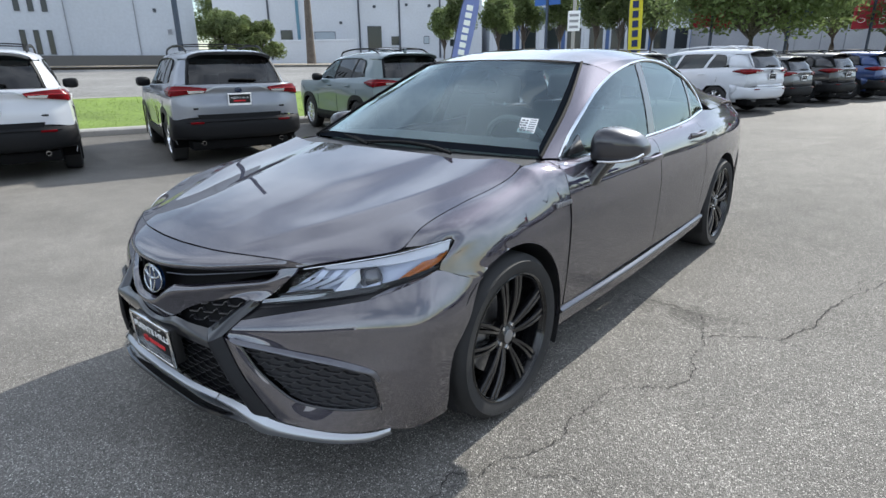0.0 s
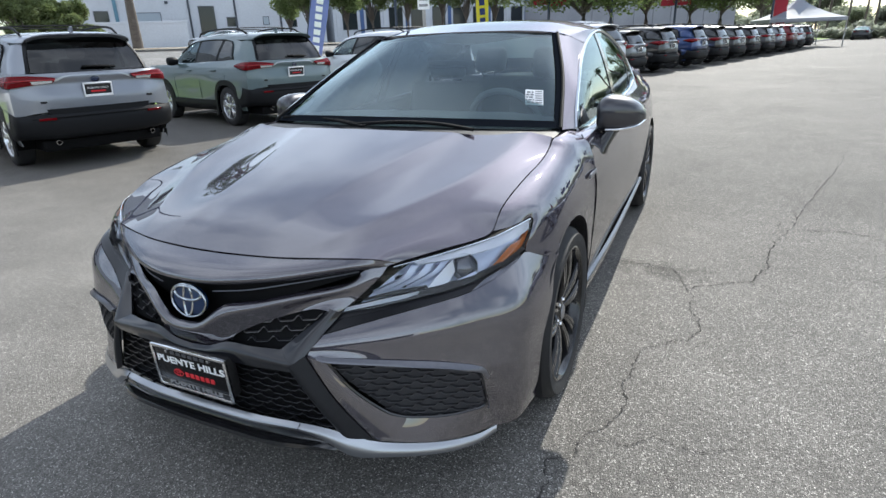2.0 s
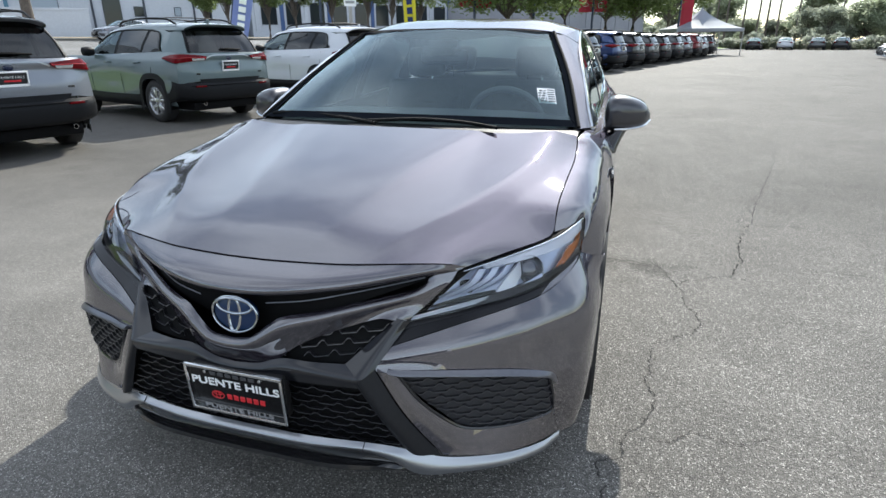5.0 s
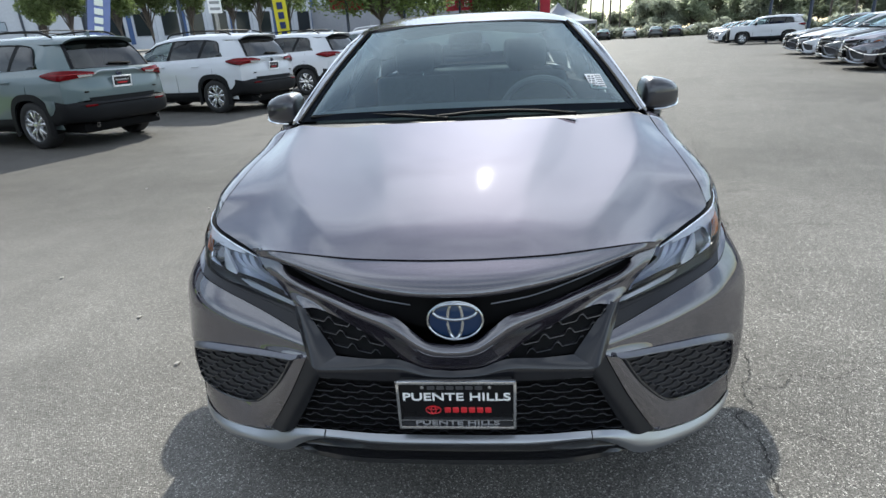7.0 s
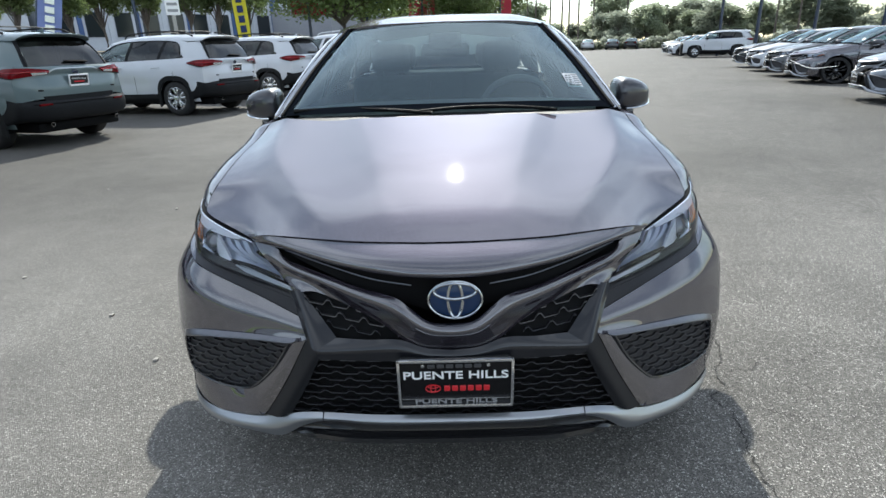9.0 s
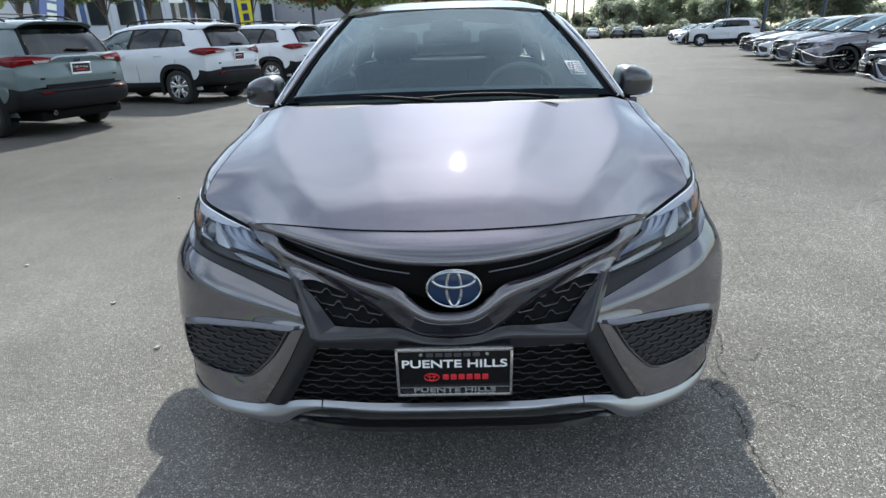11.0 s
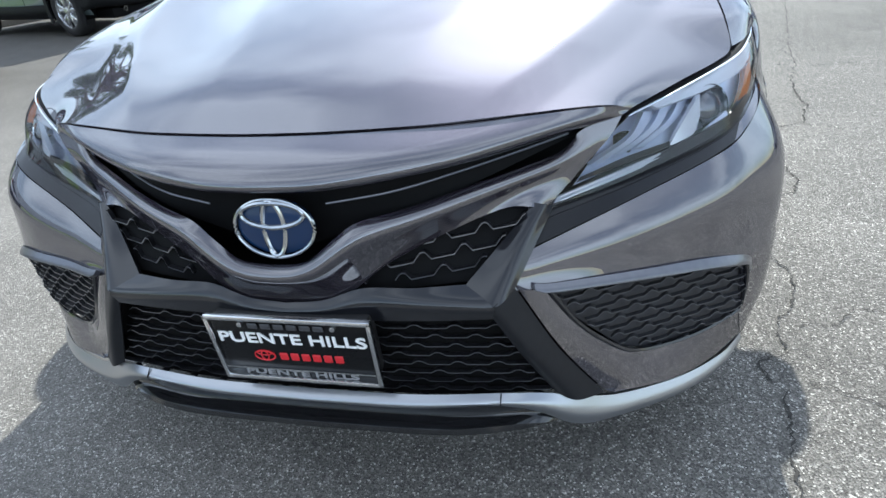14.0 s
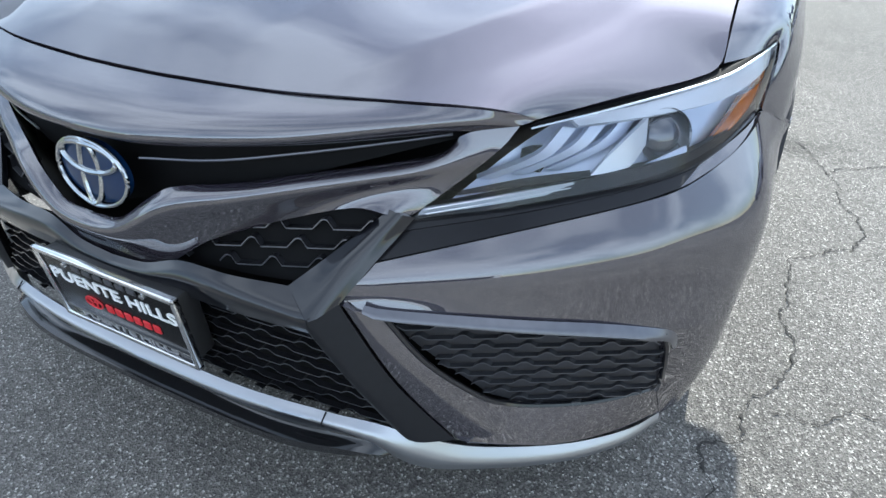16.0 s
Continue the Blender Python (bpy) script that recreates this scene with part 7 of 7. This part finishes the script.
def upright(root, name, x, w, z0, z1, mat):
    part(name, box(bmesh.new(), (x - w / 2, -0.10, z0), (x + w / 2, 0.0, z1), 0.01, 1), mat, root)


# the first building's face runs towards smaller v, seen from the lot
pa, pb = lot(50, -70), lot(50, 9.3)
left_b = building("warehouse", (pa.x, pa.y), (pb.x, pb.y), 2.1, 12.5, 30, WHITE_WALL, "tall white warehouse with slit windows across the street")
for row, (z0, z1) in enumerate(((0.5, 2.1), (3.4, 5.1), (6.6, 8.3))):
    for base in (-2.55, -9.5, -16.5):
        for k in range(3):
            opening(left_b, "window", 70 + base + 0.82 * k, 70 + base + 0.82 * k + 0.30, z0, z1, DARK_PANE, 0.03)
for v in (0.4, 5.0, -5.5, -12.5, -19.5):
    upright(left_b, "wall_joint", 70 + v, 0.05, 0.0, 10.3, GREY_WALL)
part("plinth", box(bmesh.new(), (0, -0.45, -2.5), (79.3, -0.003, 0.38)), material("dark_planter_wall", (0.12, 0.115, 0.11), 0.85, grain=0.15), left_b)
upright(left_b, "wall_lamp", 70 + 6.4, 0.22, 3.6, 3.85, PIPE)
upright(left_b, "wall_vent", 70 + 7.3, 0.3, 2.0, 2.35, GREY_WALL)
mid_b = building("workshop", (-64.5, 36.5), (-42.5, 60.0), 2.2, 9.2, 25, WHITE_WALL, "white workshop building with dark doors and downpipes")
for x, w, z0, z1, pane in ((7.6, 1.3, 1.6, 3.5, DARK_PANE), (11.6, 2.4, 1.5, 3.3, ROLLER), (18.0, 1.6, 0.6, 3.9, DARK_PANE), (20.9, 0.9, 1.8, 2.7, DARK_PANE), (24.9, 0.6, 1.9, 2.7, ROLLER), (28.2, 0.5, 1.6, 2.3, DARK_PANE)):
    opening(mid_b, "door" if z0 < 1 else "window", x, x + w, z0, z1, pane)
for x in (6.3, 17.0, 21.9, 26.9):
    upright(mid_b, "downpipe", x, 0.22, 0.2, 6.9, PIPE)
upright(mid_b, "downpipe", 9.7, 0.35, 0.2, 6.9, material("green_downpipe", (0.10, 0.22, 0.30), 0.6))
for x, z in ((18.9, 6.0), (22.8, 6.2), (25.6, 6.1), (14.8, 4.2)):
    upright(mid_b, "wall_lamp", x, 0.35, z, z + 0.3, PIPE)
yard = building("yard_wall", (-55.5, 39.0), (-49.5, 45.2), 1.9, 4.3, 0.4, WHITE_WALL, "low white yard wall before the workshop")
far_b = building("office_building", (-42.0, 61.0), (-14.0, 96.0), 2.4, 8.6, 25, WHITE_WALL, "long pale office building with a blue band behind trees")
part("blue_band", box(bmesh.new(), (-0.05, -0.12, 5.2), (45.0, -0.003, 5.9)), BLUE_TRIM, far_b)
for k in range(14):
    opening(far_b, "window", 1.2 + 3.1 * k, 3.0 + 3.1 * k, 0.9, 3.4, DARK_PANE)
    upright(far_b, "column", 0.6 + 3.1 * k, 0.5, 0.0, 5.1, BLUE_TRIM if k % 2 else WHITE_WALL)
grey_b = building("grey_hall", (-15.0, 78.0), (3.5, 112.0), 2.0, 6.3, 25, GREY_WALL, "low grey hall behind the parked row")
for k in range(8):
    upright(grey_b, "wall_rib", 2.0 + 4.5 * k, 0.3, 0.0, 4.3, GREY_WALL)

# trees
LEAF = leaf_material("green_leaves", (0.15, 0.195, 0.075), 0.55)
LEAF_DARK = leaf_material("dark_green_leaves", (0.065, 0.10, 0.04))
# the next two leaf colours are paled to carry the haze of distance
LEAF_FAR = leaf_material("haze_paled_leaves", (0.36, 0.39, 0.31), 0.8)
LEAF_HAZE = leaf_material("hazed_green_leaves", (0.28, 0.315, 0.22), 0.8)
LEAF_SHRUB = leaf_material("pale_green_shrub_leaves", (0.22, 0.27, 0.11))
BARK = material("brown_bark", (0.12, 0.10, 0.085), 0.9, grain=0.35, grain_scale=20, stain=0.2, stain_scale=3, bump=0.8, bump_scale=40)


def leaf_cloud(bm, r, centre, radii, n, size):
    """Leaves in a loose clump, denser to the rim."""
    for _ in range(n):
        d = Vector((r.gauss(0, 1), r.gauss(0, 1), r.gauss(0, 1))).normalized() * (r.random() ** 0.45)
        p = centre + Vector((d.x * radii[0], d.y * radii[1], d.z * radii[2]))
        a = Vector((r.gauss(0, 1), r.gauss(0, 1), r.gauss(0, 0.6))).normalized()
        b = a.cross(Vector((r.gauss(0, 1), r.gauss(0, 1), r.gauss(0, 1)))).normalized()
        s = size * r.uniform(0.6, 1.4)
        bm.faces.new([bm.verts.new(p + q) for q in (-a * s, b * s * 0.55, a * s, -b * s * 0.55)])


def tree(at, height, spread, trunk, clumps, leaves, size, leaf, label, seed, crown_from=0.45, flat=0.75):
    r = random.Random(seed)
    root = thing("tree", label, "tree", at, "trees")
    bm = bmesh.new()
    top = height * crown_from
    tube(bm, [(0, 0, -0.3), (0.05, 0, top * 0.5), (0.02, 0.08, top), (0, 0.1, height * 0.75)], [trunk * (1 - 0.75 * i / 10) for i in range(11)], 9, 10)
    crown = bmesh.new()
    for k in range(clumps):
        a, e = k * 2.4 + r.uniform(-0.4, 0.4), r.uniform(-0.3, 1.0)
        rad = spread * r.uniform(0.35, 0.78) * (1 - 0.45 * max(0, e))
        c = Vector((math.cos(a) * rad, math.sin(a) * rad, height * (crown_from + 0.18) + (height * (1 - crown_from) * 0.62) * max(-0.2, e)))
        tube(bm, [(0, 0.05, top * r.uniform(0.75, 1.05)), tuple(c * 0.55 + Vector((0, 0, top * 0.42))), tuple(c)], [trunk * 0.42 * (1 - 0.8 * i / 6) for i in range(7)], 6, 6)
        s = spread * r.uniform(0.28, 0.46)
        leaf_cloud(crown, r, c, (s, s, s * flat), leaves // clumps, size)
    part("trunk", bm, BARK, root)
    part("crown", crown, leaf, root)
    return root


def ahead(bearing, dist, z=0.0, turn=0.0):
    """A place by its compass bearing from the car's nose and its distance."""
    return pose(0.6 + math.sin(radians(bearing)) * dist, -0.9 + math.cos(radians(bearing)) * dist, z, 0, 0, turn)


tree(pose(-41.0, 32.2, 1.9), 15.0, 5.0, 0.42, 16, 7000, 0.14, LEAF_DARK, "tall evergreen with a bare dark trunk across the street", 1, 0.62, 0.6)
for i, (v, u, h) in enumerate(((10.6, 47.2, 3.7), (12.2, 47.6, 4.2), (13.8, 47.0, 3.6), (11.4, 49.0, 4.3))):
    p = lot(u, v, 1.7)
    tree(pose(p.x, p.y, p.z, 0, 0, i * 70), h, 1.7, 0.14, 14, 9000, 0.10, LEAF_SHRUB, "dense round green shrub tree beside the warehouse", 20 + i, 0.18, 0.95)
small = tree(ahead(-36.5, 40, 0.8), 4.9, 1.45, 0.10, 20, 8500, 0.085, LEAF, "small clipped round tree behind the parked row", 40, 0.46, 1.0)
for i, (b, d, sc) in enumerate(((-33.0, 42, 1.0), (-30.6, 45, 1.1), (-27.2, 47, 1.15), (-23.8, 44, 1.15), (-21.6, 42, 1.05), (-19.0, 46, 1.1), (-38.3, 43, 0.9))):
    copy_thing(small, ahead(b, d, 0.8, i * 55) @ Matrix.Scale(sc, 4))
tree(pose(-6.4, 36.5, 0.3), 9.0, 6.0, 0.26, 34, 30000, 0.12, LEAF, "large spreading leafy tree behind the parked row", 60, 0.34, 0.7)
big = tree(ahead(-8.4, 50, 0.5), 9.5, 4.6, 0.22, 24, 14000, 0.13, LEAF, "leafy tree behind the parked row", 61, 0.35, 0.8)
for i, (b, d, sc) in enumerate(((-5.4, 57, 1.1), (-1.6, 52, 0.95), (0.8, 54, 0.95), (3.6, 72, 1.1))):
    copy_thing(big, ahead(b, d, 0.3, 40 + i * 80) @ Matrix.Scale(sc, 4))
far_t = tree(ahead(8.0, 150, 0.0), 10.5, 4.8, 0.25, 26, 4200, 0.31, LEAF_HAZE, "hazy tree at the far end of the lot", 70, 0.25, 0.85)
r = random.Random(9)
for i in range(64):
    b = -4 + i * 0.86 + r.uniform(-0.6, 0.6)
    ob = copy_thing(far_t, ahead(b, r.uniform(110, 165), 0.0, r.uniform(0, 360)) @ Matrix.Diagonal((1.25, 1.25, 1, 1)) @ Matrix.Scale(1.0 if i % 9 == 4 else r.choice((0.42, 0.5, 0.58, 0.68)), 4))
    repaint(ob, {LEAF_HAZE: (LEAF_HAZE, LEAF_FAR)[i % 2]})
for i, (b, d, h) in enumerate(((-44.5, 95, 14), (-50, 100, 13), (-40, 100, 13.5), (-33, 110, 13), (-28, 105, 12), (-16, 110, 13), (-12, 120, 12), (-60, 120, 14))):
    copy_thing(big, ahead(b, d, 2.0, i * 47) @ Matrix.Scale(h / 9.5, 4))


def palm(at, height, seed):
    r = random.Random(seed)
    root = thing("palm_tree", "tall thin palm with a ragged crown", "palm", at, "trees")
    bm = bmesh.new()
    tube(bm, [(0, 0, -0.2), (0.15, 0, height * 0.5), (0.1, 0.1, height)], [0.2, 0.17, 0.15, 0.14, 0.13, 0.13], 7, 5)
    part("trunk", bm, BARK, root)
    bm = bmesh.new()
    for k in range(46):
        a, e = r.uniform(0, math.tau), r.uniform(-1.2, 0.9)
        d = Vector((math.cos(a) * math.cos(e), math.sin(a) * math.cos(e), math.sin(e)))
        side = d.cross(Vector((0, 0, 1))).normalized() * 0.12
        c = Vector((0.1, 0.1, height))
        p1, p2 = c + d * 0.8, c + d * 1.5 + Vector((0, 0, -0.45))
        bm.faces.new([bm.verts.new(q) for q in (c - side * 0.3, c + side * 0.3, p1 + side, p1 - side)])
        bm.faces.new([bm.verts.new(q) for q in (p1 - side, p1 + side, p2)])
    part("crown", bm, LEAF_DARK, root)
    return root


pm = palm(ahead(9.5, 110), 11, 3)
for i, (b, d, s) in enumerate(((10.6, 115, 1.0), (11.3, 120, 1.1), (12.2, 108, 0.95), (13.6, 118, 1.05), (16.5, 125, 1.05), (8.2, 122, 1.1), (7.4, 118, 1.0), (28.5, 120, 1.0), (30.2, 110, 0.95))):
    copy_thing(pm, ahead(b, d, 0, i * 60) @ Matrix.Scale(s, 4))
bm = bmesh.new()
r = random.Random(12)
for k in range(14000):
    b, d = r.uniform(-6, 60), r.uniform(88, 94)
    q = ahead(b, d).translation + Vector((0, 0, r.uniform(0.1, 1.0) * (1.5 + 0.4 * math.sin(b * 1.3) + 0.3 * math.sin(b * 3.1))))
    a = Vector((r.gauss(0, 1), r.gauss(0, 1), r.gauss(0, 1))).normalized() * 0.42
    c = a.cross(Vector((0, 0, 1)))
    bm.faces.new([bm.verts.new(q - a), bm.verts.new(q + c * 0.6), bm.verts.new(q + a), bm.verts.new(q - c * 0.6)])
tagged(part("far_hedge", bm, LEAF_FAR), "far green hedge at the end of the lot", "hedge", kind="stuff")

bm = bmesh.new()
add_grid(bm, [[ahead(-6 + 68 * k / 60, d).translation + Vector((0, 0, z)) for k in range(61)] for d, z in ((94.5, -0.1), (95.2, 0.5), (95.8, 0.55), (98.0, 0.55))])
tagged(part("far_bank", bm, EARTH), "low earth bank at the end of the lot", "bank", kind="structure")

# flags, poles and signs
FLAG_BLUE = material("violet_blue_flag_cloth", (0.20, 0.24, 0.52), 0.8, stain=0.1, stain_scale=2)
FLAG_YELLOW = material("yellow_flag_cloth", (0.72, 0.62, 0.04), 0.8, stain=0.1, stain_scale=2)
FLAG_RED = material("red_banner_cloth", (0.42, 0.03, 0.05), 0.8, stain=0.1, stain_scale=2)
FLAG_NAVY = material("navy_banner_cloth", (0.02, 0.035, 0.12), 0.8, stain=0.1)
POLE = material("dark_blue_steel", (0.03, 0.045, 0.08), 0.4, 0.3, coat=0.3)


def blade_flag(at, height, cloth, bars, label):
    """A feather flag: a bent pole and a cloth with marks down its length."""
    root = thing("feather_flag", label, "flag", at, "feather flags")
    part("pole", tube(bmesh.new(), [(0, 0, 0), (0, 0, height * 0.6), (0.06, 0, height * 0.85), (0.32, 0, height)], 0.022, 6, 14), POLE, root)
    rows = [[(0.02, 0, height * 0.20), (0.015, 0, height * 0.6), (0.07, 0, height * 0.85), (0.32, 0, height * 0.995)], [(0.62, 0.05, height * 0.22), (0.70, 0.06, height * 0.6), (0.66, 0.03, height * 0.88), (0.40, 0, height * 0.99)]]
    sheet = part("cloth", thicken(loft(rows, 18, 6), 0.004), cloth, root)
    for k, (x, z, w, h) in enumerate(bars):
        part("mark", box(bmesh.new(), (x, -0.03, height * z), (x + w, 0.075, height * z + h), 0.01, 1), WHITE_PLASTIC if cloth is FLAG_BLUE else FLAG_NAVY, sheet, "printed bar")


blade_flag(pose(-13.6, 17.9, 0.1, 0, 12, 40), 4.6, FLAG_BLUE, [(0.22, 0.33 + 0.062 * k, 0.26, 0.20) for k in range(8)] + [(0.15, 0.25, 0.35, 0.26)], "violet-blue feather flag with a white printed name")
blade_flag(pose(-10.9, 30.4, 0.1, 0, -3, 20), 5.4, FLAG_YELLOW, [(0.20, 0.30 + 0.09 * k, 0.30, 0.34) for k in range(6)], "yellow feather flag with a dark printed name")


def banner_pole(at, height, banners, label, lean=0):
    root = thing("banner_pole", label, "pole", at, "banner poles")
    part("pole", tube(bmesh.new(), [(0, 0, 0), (0, 0, height)], 0.09, 10, 4), POLE, root)
    for x0, x1, z0, z1, cloth in banners:
        part("banner", thicken(loft([[(x0, 0, z0), (x1, 0.02, z0)], [(x0, 0, z1), (x1, -0.02, z1)]], 6, 6), 0.006), cloth, root)
        part("banner_arm", tube(bmesh.new(), [(0, 0, z1 + 0.02), (x1 if abs(x1) > abs(x0) else x0, 0, z1 + 0.02)], 0.014, 6), POLE, root)
    return root


bp = banner_pole(pose(-8.3, 35.6, 0.2), 8.0, [(-1.05, -0.10, 3.1, 5.6, FLAG_RED), (0.10, 1.05, 3.0, 5.5, FLAG_RED)], "dark lamp pole with two red banners and white print")
for text, x, z, s in (("7 Y", 0.42, 4.35, 0.34), ("100,0", 0.78, 3.9, 0.34)):
    lettering("banner_print", text, s, WHITE_PLASTIC, pose(x, -0.03, z, 0, -78, 0), bp, 1.0, 0.004, "white print")
part("banner_mark", tube(bmesh.new(), [(-0.55 + math.cos(k * math.tau / 20) * 0.17, -0.03, 3.75 + math.sin(k * math.tau / 20) * 0.12) for k in range(20)], 0.02, 5, closed=True), WHITE_PLASTIC, bp, "white ring")
up = banner_pole(pose(-1.9, 49.0, 0.2), 8.0, [(-1.1, -0.10, 3.2, 5.8, FLAG_RED), (0.10, 1.05, 3.2, 5.8, FLAG_RED)], "dark lamp pole with red sale banners")
for i, ch in enumerate("USED"):
    lettering("banner_print", ch, 0.62, WHITE_PLASTIC, pose(0.58, -0.03, 5.3 - 0.55 * i), up, 1.0, 0.004, "white print")
part("banner_mark", tube(bmesh.new(), [(-0.6 + math.cos(k * math.tau / 20) * 0.2, -0.03, 3.75 + math.sin(k * math.tau / 20) * 0.14) for k in range(20)], 0.02, 5, closed=True), WHITE_PLASTIC, up, "white ring")
banner_pole(ahead(-28.2, 38, 0.2), 8.0, [(-0.9, 0.9, 4.7, 5.9, material("bright_blue_banner", (0.05, 0.14, 0.42), 0.8))], "dark lamp pole with a blue banner")
banner_pole(ahead(-8.2, 44, 0.2), 8.0, [(0.1, 1.2, 3.6, 5.2, FLAG_NAVY)], "dark lamp pole with a navy banner")
banner_pole(ahead(-61.6, 20.5, 0.5), 9.0, [], "tall dark blue pole beside the street")
banner_pole(ahead(4.6, 55, 0.0), 6.0, [(0.1, 1.0, 1.6, 5.6, FLAG_RED)], "lamp pole with one red banner beside a tent")
for b, d, cloth in ((24.0, 44, FLAG_NAVY), (26.8, 36, FLAG_NAVY), (31.0, 40, WHITE_PLASTIC), (35.5, 36, FLAG_RED)):
    banner_pole(ahead(b, d, 0.0), 7.5, [(-1.0, 0.9, 3.9, 5.6, cloth)] if cloth is FLAG_NAVY else [(0.08, 0.6, 3.2, 5.4, cloth)], "lamp pole with a cloth banner along the far row")
root = thing("street_sign", "small white notice sign on a grey post", "sign", ahead(-25.4, 33.5, 0.1))
part("post", tube(bmesh.new(), [(0, 0, 0), (0, 0, 6.5)], 0.10, 8, 3), CONCRETE, root)
part("board", box(bmesh.new(), (-0.33, -0.12, 3.0), (0.33, -0.09, 4.05), 0.02, 1, pose(0, 0, 0, 0, 0, 25)), WHITE_PLASTIC, root)
for k in range(3):
    part("print_bar", box(bmesh.new(), (-0.24, -0.13, 3.15 + 0.3 * k), (0.24, -0.118, 3.28 + 0.3 * k), 0, 1, pose(0, 0, 0, 0, 0, 25)), GRAY_PRINT, root)
# tent
root = thing("event_tent", "white peaked event tent with open sides", "tent", pose(6.9, 55.5, 0, 0, 0, 12))
TENT = material("white_tent_cloth", (0.28, 0.31, 0.36), 0.7, stain=0.08, stain_scale=0.5)
rows = []
for t in [i / 10 for i in range(11)]:
    w, z = 2.7 * (1 - t) ** 1.35, 2.15 + 1.75 * t ** 1.25
    rows.append([(sx * w, sy * w, z) for sx, sy in ((-1, -1), (0, -1), (1, -1), (1, 0), (1, 1), (0, 1), (-1, 1), (-1, 0))])
part("canopy", add_grid(bmesh.new(), rows, closed=True), TENT, root)
bm = bmesh.new()
add_grid(bm, [[(sx * 2.7, sy * 2.7, z) for sx, sy in ((-1, -1), (1, -1), (1, 1), (-1, 1))] for z in (2.15, 1.90)], closed=True)
part("valance", bm, GREY_WALL, root, "grey valance")
for sx in (-1, 1):
    for sy in (-1, 1):
        part("leg", tube(bmesh.new(), [(2.66 * sx, 2.66 * sy, 0), (2.66 * sx, 2.66 * sy, 2.15)], 0.05, 8), CONCRETE, root)
# rope along the opposite row
root = thing("rope", "thin white rope slung along the parked noses", "rope")
o = [Vector((9.3, 15.0, 0.62)) + ROW * (2.75 * k) for k in (-1.6, -0.2)]
part("strand", tube(bmesh.new(), [o[0], o[0].lerp(o[1], 0.5) - Vector((0, 0, 0.12)), o[1]], 0.006, 5, 12), WHITE_PLASTIC, root)
# grey car parked across the street
p = lot(43, 20, 1.45)
tagged(repaint(far_copy(car, pose(p.x, p.y, 1.45, 0, 0, -15)), {PAINT_GRAY: BODY_A}), "silver sedan parked across the street", "car", "parked vehicles")

# unseen block added behind the camera, closing the lot and cutting low sky reflections
show = building("showroom", (30.0, -40.0), (-30.0, -40.0), 0.0, 6.0, 20, WHITE_WALL, "unseen low white block added to close the lot")
part("glass_front", box(bmesh.new(), (2, -0.15, 0.1), (58, -0.004, 4.2)), DARK_PANE, show, "dark glazed front")
for k in range(15):
    upright(show, "mullion", 2 + 4 * k, 0.2, 0.1, 4.2, PIPE)
